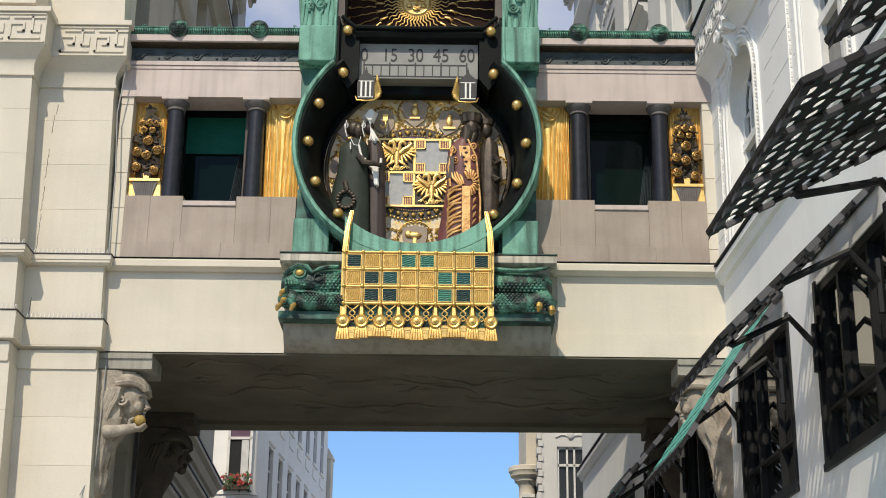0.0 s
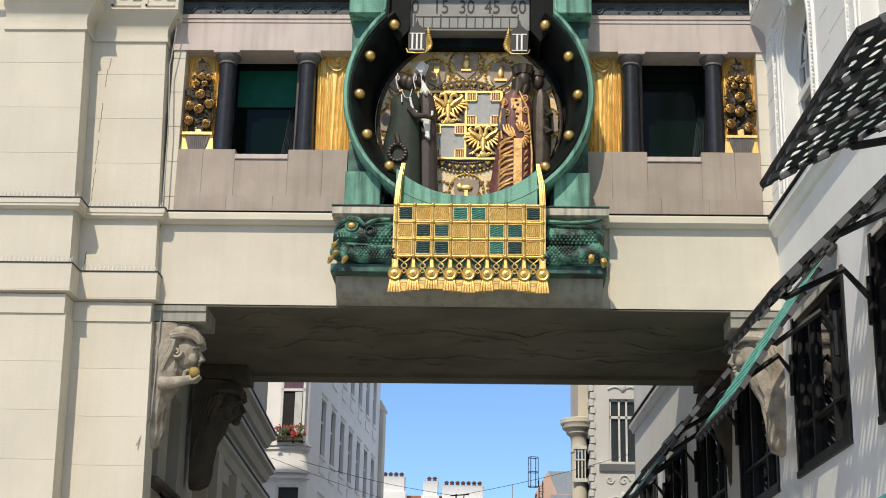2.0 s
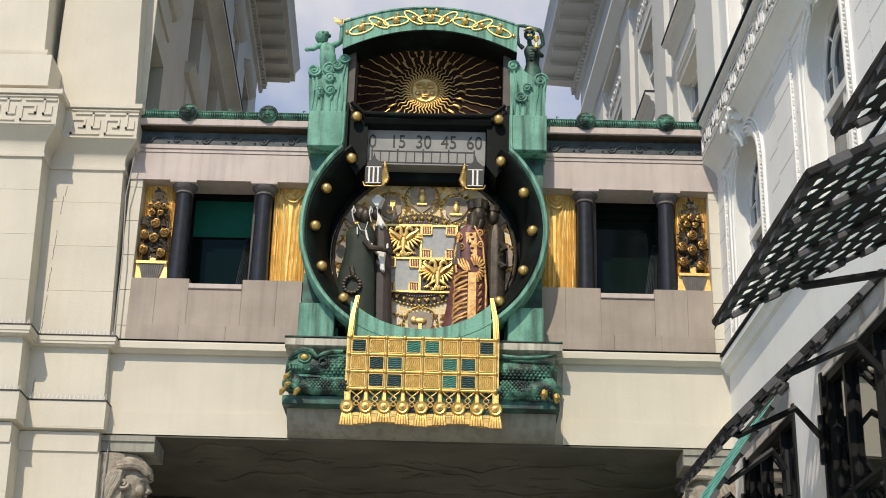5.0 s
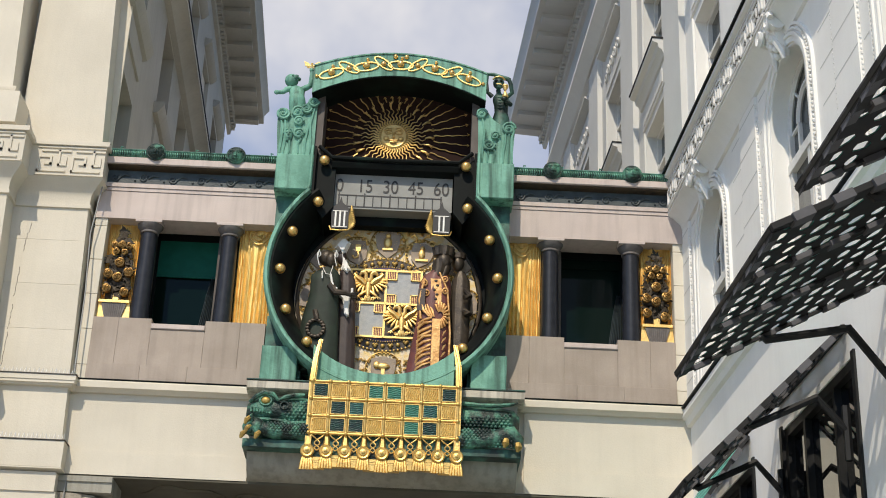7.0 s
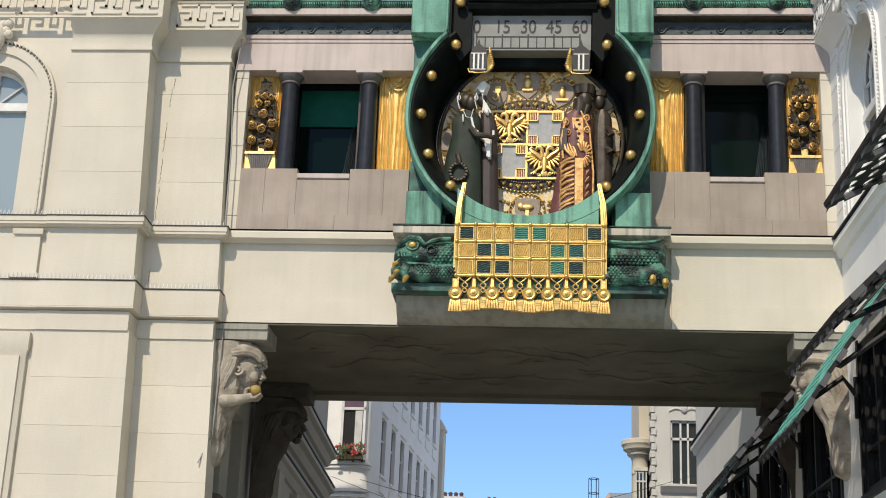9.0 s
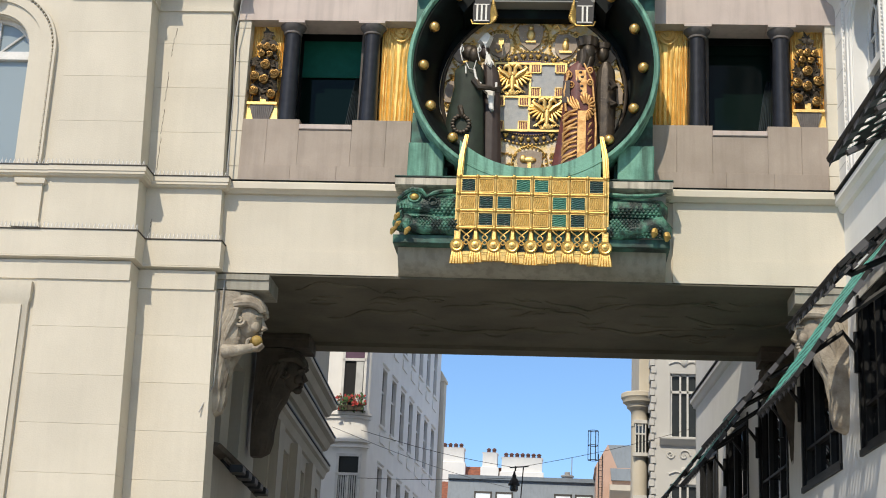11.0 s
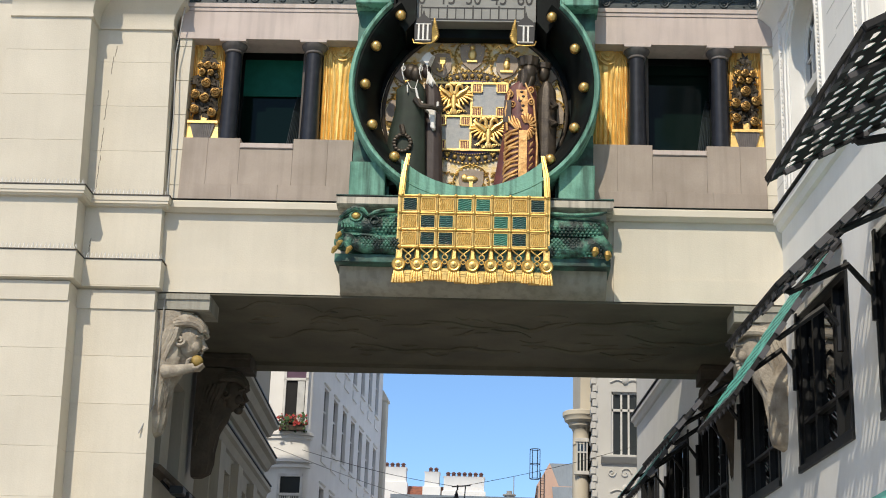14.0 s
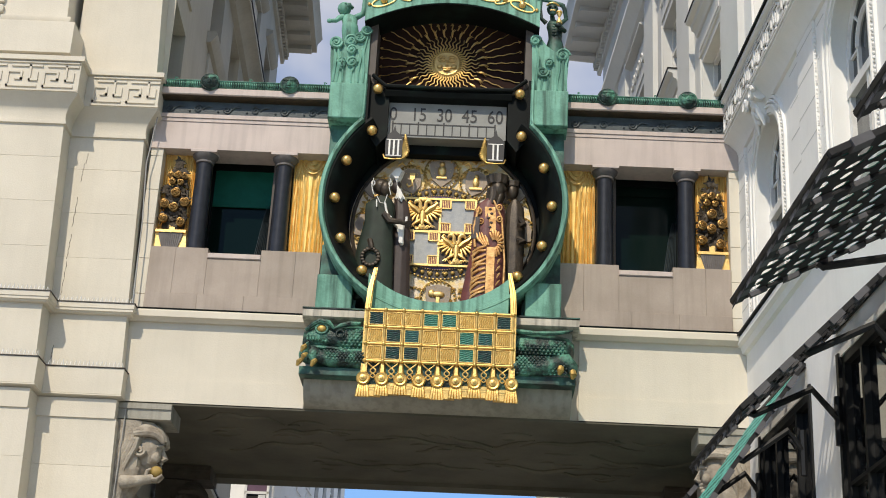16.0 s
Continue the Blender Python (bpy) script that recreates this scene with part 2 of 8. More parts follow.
# ---- mesh building ----
class Mesh:
    """Collects vertices and faces, with a material slot per face."""

    def __init__(self):
        self.v, self.f, self.m, self.slot = [], [], [], 0

    def add(self, verts, faces):
        o = len(self.v)
        self.v += [tuple(p) for p in verts]
        self.f += [tuple(i + o for i in q) for q in faces]
        self.m += [self.slot] * len(faces)
        return self

    def box(self, x0, x1, y0, y1, z0, z1):
        return self.add([(x, y, z) for z in (z0, z1) for x, y in ((x0, y0), (x1, y0), (x1, y1), (x0, y1))],
                        [(3, 2, 1, 0), (4, 5, 6, 7), (0, 1, 5, 4), (1, 2, 6, 5), (2, 3, 7, 6), (3, 0, 4, 7)])

    def bevel_box(self, x0, x1, y0, y1, z0, z1, b=0.01):
        """A block whose front edges (towards -y) are chamfered."""
        return self.loft([[(x0, y1, z0), (x1, y1, z0), (x1, y1, z1), (x0, y1, z1)],
                          [(x0, y0 + b, z0), (x1, y0 + b, z0), (x1, y0 + b, z1), (x0, y0 + b, z1)],
                          [(x0 + b, y0, z0 + b), (x1 - b, y0, z0 + b), (x1 - b, y0, z1 - b), (x0 + b, y0, z1 - b)]])

    def loft(self, rings, closed=True, caps=True):
        n, fs = len(rings[0]), []
        for r in range(len(rings) - 1):
            for i in range(n if closed else n - 1):
                j = (i + 1) % n
                fs.append((r * n + i, r * n + j, (r + 1) * n + j, (r + 1) * n + i))
        if caps and closed:
            fs += [tuple(reversed(range(n))), tuple(range((len(rings) - 1) * n, len(rings) * n))]
        return self.add([p for r in rings for p in r], fs)

    def stack(self, x0, x1, y0, y1, steps, left=True, right=True):
        """A pier or moulding of rectangles: steps of (z, projection to the front and the sides)."""
        return self.loft([[(x0 - o * left, y0 - o, z), (x1 + o * right, y0 - o, z), (x1 + o * right, y1, z), (x0 - o * left, y1, z)] for z, o in steps])

    def extrude(self, outline, y0, y1):
        """An outline in x and z, from y0 to y1."""
        return self.loft([[(x, y, z) for x, z in outline] for y in (y0, y1)])

    def run(self, outline, x0, x1):
        """A moulding's outline in y and z, from x0 to x1."""
        return self.loft([[(x, y, z) for y, z in outline] for x in (x0, x1)])

    def turn(self, prof, c, n=16, axis="z"):
        """A turned body: prof of (radius, height) about an axis through c."""
        rings = []
        for r, h in prof:
            ring = []
            for k in range(n):
                a = 2 * math.pi * k / n
                p = (r * math.cos(a), r * math.sin(a), h)
                if axis == "y":
                    p = (p[0], -p[2], p[1])
                elif axis == "x":
                    p = (p[2], p[0], p[1])
                ring.append((c[0] + p[0], c[1] + p[1], c[2] + p[2]))
            rings.append(ring)
        return self.loft(rings)

    def ball(self, c, r, n=10, m=6):
        rx, ry, rz = r if isinstance(r, tuple) else (r, r, r)
        rings = []
        for j in range(m + 1):
            t = math.pi * (j + (0.12 if j == 0 else -0.12 if j == m else 0)) / m
            rings.append([(c[0] + rx * math.sin(t) * math.cos(2 * math.pi * k / n), c[1] + ry * math.sin(t) * math.sin(2 * math.pi * k / n), c[2] - rz * math.cos(t)) for k in range(n)])
        return self.loft(rings)

    def tube(self, path, r, n=6, close=False):
        """A round bar along a path; r may be one radius a point."""
        pts = [Vector(p) for p in path]
        rad = r if isinstance(r, (list, tuple)) else [r] * len(pts)
        rings = []
        for i, p in enumerate(pts):
            a = pts[i - 1] if (i or close) else p
            b = pts[(i + 1) % len(pts)] if (i < len(pts) - 1 or close) else p
            d = (b - a).normalized() if (b - a).length > 1e-9 else Vector((0, 0, 1))
            s = d.cross(Vector((0, 1, 0)))
            if s.length < 1e-3:
                s = d.cross(Vector((1, 0, 0)))
            s.normalize()
            u = s.cross(d)
            rings.append([p + rad[i] * (math.cos(2 * math.pi * k / n) * s + math.sin(2 * math.pi * k / n) * u) for k in range(n)])
        if close:
            rings.append(rings[0])
        return self.loft(rings, caps=not close)

    def spiral(self, c, r, y, w, turns=1.6, flip=1, n=22, start=0.0):
        """A scroll in the x-z plane standing proud at depth y."""
        path = []
        for i in range(n + 1):
            q = i / n
            a = start + flip * turns * 2 * math.pi * q
            rr = r * (1 - 0.85 * q)
            path.append((c[0] + rr * math.cos(a), y, c[1] + rr * math.sin(a)))
        return self.tube(path, [w * (1 - 0.4 * i / n) for i in range(n + 1)], 5)

    def ribbon(self, inner, outer, y0, y1):
        """A flat moulding between two lines in x and z, from y0 to y1."""
        return self.loft([[(a[0], y0, a[1]), (b[0], y0, b[1]), (b[0], y1, b[1]), (a[0], y1, a[1])] for a, b in zip(inner, outer)])

    def move(self, m):
        self.v = [tuple(m @ Vector(p)) for p in self.v]
        return self


def mesh_data(name, mb, mats, smooth=True, weld=False):
    me = bpy.data.meshes.new(name)
    me.from_pydata(mb.v, [], mb.f)
    for m in mats if isinstance(mats, (list, tuple)) else [mats]:
        me.materials.append(m)
    me.polygons.foreach_set("material_index", mb.m)
    bm = bmesh.new()
    bm.from_mesh(me)
    if weld:
        bmesh.ops.remove_doubles(bm, verts=bm.verts, dist=0.0005)
    bmesh.ops.recalc_face_normals(bm, faces=bm.faces)
    bm.to_mesh(me)
    bm.free()
    if smooth:
        me.polygons.foreach_set("use_smooth", [True] * len(me.polygons))
        me.set_sharp_from_angle(angle=radians(38))
    return me


def part(name, mb, mats, parent=None, label="", smooth=True, weld=False):
    ob = new(name, mesh_data(name, mb, mats, smooth, weld))
    ob.parent = parent
    if label:
        ob["label"] = label
    return ob


def piece(name, data, parent, place=(0, 0, 0)):
    """One of many alike pieces, on shared mesh data."""
    ob = new(name, data)
    ob.parent, ob.location = parent, place
    return ob


def thing(name, label, category, group="", kind="", at=None):
    ob = new(name)
    if at is not None:
        ob.matrix_world = at
    return tagged(ob, label, category, group, kind)


def solid(name, mb, mats, label, category, group="", kind="", at=None):
    ob = part(name, mb, mats)
    if at is not None:
        ob.matrix_world = at
    return tagged(ob, label, category, group, kind)


def pierced(mb, x0, x1, z0, z1, holes, depth, y=0.0):
    """A wall face at y with rectangular holes and their reveals, facing -y."""
    xs = sorted({x0, x1, *[h[0] for h in holes], *[h[1] for h in holes]})
    zs = sorted({z0, z1, *[h[2] for h in holes], *[h[3] for h in holes]})
    xs, zs = [x for x in xs if x0 <= x <= x1], [z for z in zs if z0 <= z <= z1]
    for a, b in zip(xs, xs[1:]):
        for c, d in zip(zs, zs[1:]):
            mx, mz = (a + b) / 2, (c + d) / 2
            if not any(h[0] < mx < h[1] and h[2] < mz < h[3] for h in holes):
                mb.add([(a, y, c), (b, y, c), (b, y, d), (a, y, d)], [(0, 1, 2, 3)])
    for a, b, c, d in holes:
        mb.add([(a, y, c), (b, y, c), (b, y, d), (a, y, d), (a, y + depth, c), (b, y + depth, c), (b, y + depth, d), (a, y + depth, d)],
               [(0, 4, 5, 1), (1, 5, 6, 2), (2, 6, 7, 3), (3, 7, 4, 0)])
    return mb


def arched(mb, x0, x1, z0, z1, cx, half, spring, depth, y=0.0, n=20):
    """A wall face with one round-headed opening from z0 up, and its reveal."""
    arc = [(cx + half * math.cos(math.pi * k / n), spring + half * math.sin(math.pi * k / n)) for k in range(n + 1)]
    edge = []
    for k in range(n + 1):
        a = math.pi * k / n
        c, s = math.cos(a), math.sin(a)
        tx = ((x1 - cx) if c > 0 else (cx - x0)) / max(abs(c), 1e-6)
        tz = (z1 - spring) / max(s, 1e-6)
        t = min(tx, tz)
        edge.append((cx + t * c, spring + t * s))
    inner = [(cx + half, z0)] + arc + [(cx - half, z0)]
    outer = [(x1, z0)] + edge + [(x0, z0)]
    k = len(inner)
    mb.add([(x, y, z) for x, z in inner] + [(x, y, z) for x, z in outer], [(i, k + i, k + i + 1, i + 1) for i in range(k - 1)])
    for q in range(1, k - 2):       # corners between the two directions of the edge
        p0, p1 = outer[q], outer[q + 1]
        if abs(p0[0] - p1[0]) > 1e-6 and abs(p0[1] - p1[1]) > 1e-6:
            cxr = x1 if p0[0] > cx else x0
            mb.add([(p0[0], y, p0[1]), (p1[0], y, p1[1]), (cxr, y, z1)], [(0, 1, 2)])
    mb.add([(x, y, z) for x, z in inner] + [(x, y + depth, z) for x, z in inner], [(i, i + 1, k + i + 1, k + i) for i in range(k - 1)])
    return mb


# ---- ground ----
g = Mesh()
g.add([(-1500, -1500, 0), (1500, -1500, 0), (1500, 1500, 0), (-1500, 1500, 0)], [(0, 1, 2, 3)])
solid("ground", g, ASPHALT, "pale granite paving of the square and street", "ground", kind="structure")

# ---- the bridge between the two houses ----
XM = 0.03                        # its middle line
COLUMNS = (2.84, 4.27)
bridge = thing("bridge", "cream and grey stone bridge carrying the gilded clock across the street", "bridge", kind="structure")
b = Mesh()
b.box(-5.3, 5.6, 0.02, 5.3, 8.34, 9.96)
b.box(-5.3, 5.6, 0.95, 5.3, 9.96, 14.2)
part("core", b, CREAM, bridge)
b = Mesh()
b.box(-5.2, -2.1, -0.03, 0.02, 8.32, 9.74)
b.box(-5.2, -2.1, -0.055, -0.03, 8.322, 8.74)
b.box(2.45, 5.3, -0.03, 0.02, 8.32, 9.74)
b.box(2.45, 5.3, -0.055, -0.03, 8.322, 8.74)
part("lower_wall", b, CREAM, bridge, "smooth cream rendered band")
for x0, x1 in ((-5.15, -2.13), (2.38, 5.28)):
    b = Mesh()
    b.run([(0, 9.74), (-0.10, 9.74), (-0.14, 9.78), (-0.20, 9.80), (-0.20, 9.90), (-0.17, 9.935), (0, 9.945)], x0, x1)
    part("ledge", b, CREAM, bridge, "projecting cream stone ledge with a dark drip line")
    b = Mesh()
    b.box(x0, x1, -0.19, 0, 9.946, 9.958)
    part("flashing", b, BLACKMETAL, bridge)
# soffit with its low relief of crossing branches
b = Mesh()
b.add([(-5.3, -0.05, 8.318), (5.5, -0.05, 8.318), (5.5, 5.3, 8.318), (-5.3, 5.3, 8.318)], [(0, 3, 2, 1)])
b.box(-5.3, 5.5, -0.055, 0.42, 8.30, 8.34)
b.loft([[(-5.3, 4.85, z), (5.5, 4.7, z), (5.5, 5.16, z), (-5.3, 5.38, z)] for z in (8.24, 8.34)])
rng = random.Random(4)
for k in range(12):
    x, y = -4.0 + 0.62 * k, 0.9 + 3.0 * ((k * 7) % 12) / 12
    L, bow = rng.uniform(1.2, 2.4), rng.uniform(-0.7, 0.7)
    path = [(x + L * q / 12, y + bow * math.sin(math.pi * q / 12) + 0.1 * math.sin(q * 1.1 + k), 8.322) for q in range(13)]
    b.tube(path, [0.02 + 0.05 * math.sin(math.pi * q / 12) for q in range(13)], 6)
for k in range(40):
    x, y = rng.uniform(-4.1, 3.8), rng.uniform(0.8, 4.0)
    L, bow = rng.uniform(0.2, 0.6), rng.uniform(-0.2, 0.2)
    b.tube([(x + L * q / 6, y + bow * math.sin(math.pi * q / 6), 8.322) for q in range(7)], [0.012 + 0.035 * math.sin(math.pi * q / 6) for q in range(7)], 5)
part("soffit", b, SOFFIT, bridge, "soffit with its shade in a dark colour and a low relief of branches")
# grey parapet slabs
def slab(x0, x1, z0, z1, y=-0.06, mat=GREY):
    mb = Mesh()
    mb.bevel_box(x0 + 0.0012, x1 - 0.0012, y, 0.3, z0 + 0.0012, z1 - 0.0012, 0.003)
    part("slab", mb, mat, bridge)

for s in (-1, 1):
    def ax(d):
        return XM + s * d
    def sl(d0, d1, z0, z1, y=-0.06):
        a, c = sorted((ax(d0), ax(d1)))
        slab(a, c, z0, z1, y)
    for d0, d1, zt in ((2.05, 2.48, 11.125), (2.48, 3.08, 11.125), (3.08, 4.0, 10.93), (4.0, 4.56, 11.125), (4.56, 5.0, 11.125)):
        sl(d0, d1, 10.27, zt)
    for d0, d1 in ((2.05, 3.3), (3.3, 4.1), (4.1, 5.0)):
        sl(d0, d1, 9.95, 10.27, -0.075)
    a, c = sorted((ax(3.08), ax(4.0)))
    sill = Mesh()
    sill.bevel_box(a, c, -0.09, 0.4, 10.935, 11.03, 0.012)
    part("window_sill", sill, PINK, bridge, "pale stone window sill")
    # cream strip at the wall
    a, c = sorted((ax(5.0), ax(5.22)))
    for z0, z1 in ((9.95, 10.25), (10.25, 10.9), (10.9, 11.55), (11.55, 12.2), (12.2, 12.85), (12.85, 13.6)):
        mb = Mesh()
        mb.bevel_box(a, c, -0.04, 0.3, z0 + 0.003, z1 - 0.003, 0.006)
        part("block", mb, CREAM, bridge)
    # columns
    for d in COLUMNS:
        mb = Mesh()
        mb.turn([(0.165, 11.12), (0.165, 11.2), (0.155, 11.6), (0.148, 12.3), (0.142, 12.78)], (ax(d), 0.12, 0), 24)
        col = part("column", mb, GRANITE, bridge, "polished black granite column")
        mb = Mesh()
        mb.turn([(0.143, 12.78), (0.165, 12.79), (0.165, 12.82), (0.15, 12.83), (0.19, 12.87), (0.225, 12.92), (0.23, 12.945), (0.2, 12.95)], (ax(d), 0.12, 0), 24)
        part("capital", mb, CAPSTONE, col)
        mb = Mesh()
        mb.bevel_box(ax(d) - 0.235, ax(d) + 0.235, -0.10, 0.35, 12.945, 13.0, 0.005)
        part("abacus", mb, PINK, col)
    # window between the columns
    a, c = sorted((ax(3.06), ax(4.23)))
    mb = Mesh()
    mb.box(a, c, 0.80, 0.84, 11.0, 13.3)
    pane = part("pane", mb, GLASS_GREEN, bridge, "dark green window glass")
    mb = Mesh()
    mb.box(a, a + 0.05, 0.74, 0.81, 11.0, 13.3)
    mb.box(c - 0.05, c, 0.74, 0.81, 11.0, 13.3)
    mb.box(a, c, 0.74, 0.81, 12.98, 13.3)
    mb.box(a, c, 0.74, 0.81, 11.0, 11.3)
    part("window_frame", mb, BLACKMETAL, bridge)
    mb = Mesh()
    mb.box(a + 0.052, c - 0.052, 0.755, 0.77, 12.27 if s < 0 else 12.8, 12.975)
    mb.tube([(a + 0.052, 0.755, 12.27 if s < 0 else 12.8), (c - 0.052, 0.755, 12.27 if s < 0 else 12.8)], 0.014, 6)
    part("blind", mb, BLIND_GREEN if s < 0 else GLASS_GREEN, bridge, "dark green roller blind")
    mb = Mesh()
    n = 26
    for z0, z1, sp in ((11.25, 12.0, 0.24), (12.0, 12.3, 0.13)):
        mb.loft([[(c - 0.055 - (sp if z == z0 else sp * 0.55) * k / n, 0.76 - 0.02 * math.sin(k * 1.6), z) for k in range(n + 1)] for z in (z0, z1)], closed=False, caps=False)
    part("curtain", mb, FRIEZE, bridge, "gathered dark grey curtain")
    # reveal of the window
    mb = Mesh()
    mb.box(a - 0.25, a, 0.34, 0.95, 11.0, 13.3)
    mb.box(c, c + 0.25, 0.34, 0.95, 11.0, 13.3)
    mb.box(a, c, 0.40, 0.95, 10.94, 11.0)
    part("reveal", mb, JAMB, bridge)
    # gilded bays: back panel with folds
    for d0, d1, tree in ((2.0, 2.68, False), (4.44, 5.0, True)):
        a, c = sorted((ax(d0), ax(d1)))
        n, rows = 90, 14
        count = 11 if tree else 10
        rings = []
        for j in range(rows + 1):
            v = j / rows
            ring = []
            for i in range(n + 1):
                q = i / n
                # folds fall straight, and swing together towards the knot at the top
                pull = 0.16 * v ** 5 * math.sin(2 * math.pi * q)
                ph = count * (q + pull) + 0.22 * math.sin(2.3 * v + 5 * q) + 0.35 * math.sin(7.1 * q)
                f = abs(math.sin(math.pi * ph))
                g = 0.5 + 0.5 * math.sin(2 * math.pi * (2.37 * ph + 0.3 * v))
                ring.append((a + (c - a) * q, 0.25 - (0.055 - 0.015 * v) * f ** 0.8 - 0.012 * g, 11.1 + 1.9 * v))
            rings.append(ring)
        mb = Mesh()
        mb.loft(rings, closed=False, caps=False)
        if not tree:
            mid = (a + c) / 2
            for r in (0.08, 0.14, 0.20):
                mb.tube([(mid + r * 1.15 * (q / 5 - 1), 0.165 + 0.03 * abs(q / 5 - 1), 12.99 - 1.35 * r * (1 - (q / 5 - 1) ** 2)) for q in range(11)], [0.006 + 0.012 * (1 - abs(q / 5 - 1)) for q in range(11)], 6)
        part("gilded_drape", mb, DRAPEGOLD, bridge, "gilded metal drapery panel")

# pink beam, dark frieze, cornice, green gutter
for x0, x1 in ((-5.2, -2.0), (2.06, 5.3)):
    b = Mesh()
    b.box(x0, x1, -0.07, 0.5, 13.0, 13.53)
    b.box(x0, x1, -0.085, 0.5, 13.535, 13.60)
    b.box(x0, x1, -0.105, 0.5, 13.605, 13.68)
    part("beam", b, PINK, bridge, "pale pink stone beam with two fillets")
    b = Mesh()
    b.box(x0, x1, -0.06, 0.5, 13.68, 13.95)
    fr = part("frieze", b, FRIEZE, bridge, "blue-black cast frieze with running scrolls")
    b = Mesh()
    k = 0
    x = x0 + 0.25
    while x < x1 - 0.1:
        b.spiral((x, 13.80), 0.085, -0.07, 0.016, 1.5, 1 if k % 2 else -1, 16, 0.5)
        b.tube([(x + 0.08, -0.07, 13.80), (x + 0.16, -0.075, 13.86), (x + 0.27, -0.07, 13.84)], [0.015, 0.02, 0.008], 5)
        b.ball((x + 0.36, -0.07, 13.755), (0.02, 0.02, 0.02), 6, 4)
        x += 0.515
        k += 1
    part("scroll", b, FRIEZE, fr)
    b = Mesh()
    b.run([(0.4, 13.95), (-0.08, 13.95), (-0.12, 13.965), (-0.20, 13.975), (-0.22, 13.99), (0.4, 13.995)], x0, x1)
    part("bed_mould", b, BROWNGOLD, bridge, "dark brown moulding under the cornice")
    b = Mesh()
    b.bevel_box(x0, x1, -0.26, 0.5, 13.997, 14.13, 0.012)
    part("cornice", b, PINK, bridge, "pale stone cornice")
    b = Mesh()
    ring = [(-0.13 - 0.14 * math.cos(t), 14.215 + 0.085 * math.sin(t)) for t in [2 * math.pi * k / 14 for k in range(14)]]
    b.run(ring, x0, x1)
    gut = part("gutter", b, GREEN, bridge, "green copper gutter roll with fringe")
    b = Mesh()
    b.run([(-0.26, 14.262), (-0.27, 14.275), (-0.21, 14.312), (0.7, 14.325), (0.7, 14.28)], x0, x1)
    part("gutter_lip", b, GREEN, gut, "bright green copper edge")
    b = Mesh()
    x = x0 + 0.05
    while x < x1:
        b.tube([(x, -0.265, 14.25), (x + 0.01, -0.275, 14.20), (x, -0.255, 14.14)], [0.012, 0.014, 0.006], 4)
        x += 0.041
    part("fringe", b, LIZARD, gut)
    for q in range(5):
        x = x0 + 0.3 + q * (x1 - x0 - 0.5) / 4
        b = Mesh()
        b.tube([(x, -0.1, 14.31), (x, -0.16, 14.38), (x + 0.03, -0.1, 14.40)], 0.012, 5)
        part("hook", b, GREEN, gut)
    for d in COLUMNS:
        x = XM + (d if x0 > 0 else -d)
        b = Mesh()
        b.ball((x, -0.28, 14.24), (0.155, 0.09, 0.15), 18, 12)
        b.tube([(x + 0.15 * math.cos(t), -0.28, 14.24 + 0.145 * math.sin(t)) for t in [2 * math.pi * a / 20 for a in range(20)]], 0.028, 7, True)
        b.ball((x, -0.33, 14.225), (0.085, 0.06, 0.095), 12, 8)
        for s in (-1, 1):
            b.ball((x + s * 0.085, -0.345, 14.31), (0.03, 0.025, 0.03), 8, 6)
        b.tube([(x, -0.36, 14.28), (x, -0.40, 14.22), (x, -0.385, 14.19)], [0.02, 0.03, 0.04], 7)
        for s in (-1, 1):
            b.ball((x + s * 0.045, -0.365, 14.265), 0.02, 6, 4)
            b.tube([(x + s * 0.01, -0.375, 14.285), (x + s * 0.05, -0.37, 14.295), (x + s * 0.085, -0.34, 14.27)], 0.013, 5)
        b.tube([(x - 0.06, -0.355, 14.165), (x, -0.385, 14.15), (x + 0.06, -0.355, 14.165)], 0.018, 5)
        part("lion_mask", b, LIZARD, gut, "round green copper lion mask")

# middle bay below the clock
# Grey-green colour stands in for shade on the corbel's curved underside.
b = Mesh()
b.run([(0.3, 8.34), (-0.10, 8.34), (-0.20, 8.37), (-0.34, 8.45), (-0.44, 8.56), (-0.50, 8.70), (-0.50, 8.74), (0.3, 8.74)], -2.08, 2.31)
part("corbel", b, CREAM_SHADE, bridge, "curved corbel with its underside shade in a grey-green colour")
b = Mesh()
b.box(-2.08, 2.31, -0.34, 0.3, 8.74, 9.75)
part("bay_core", b, CREAM_SHADE, bridge)
b = Mesh()
b.run([(0.3, 9.755), (-0.52, 9.755), (-0.58, 9.79), (-0.58, 9.90), (-0.55, 9.925), (0.3, 9.925)], -2.18, 2.41)
part("bay_ledge", b, STREAKED, bridge, "streaked stone ledge")
b = Mesh()
b.box(-2.19, 2.42, -0.59, 0.25, 9.926, 9.945)
part("bay_flashing", b, DARKGREEN, bridge)
b = Mesh()
b.bevel_box(-2.14, 2.35, -0.76, 0.25, 8.72, 8.86, 0.01)
part("bay_plinth", b, DARKGREEN, bridge, "dark green copper plinth")
b = Mesh()
b.box(-2.05, 2.11, 0.30, 0.7, 9.95, 14.3)
part("clock_back", b, BLACKMETAL, bridge)

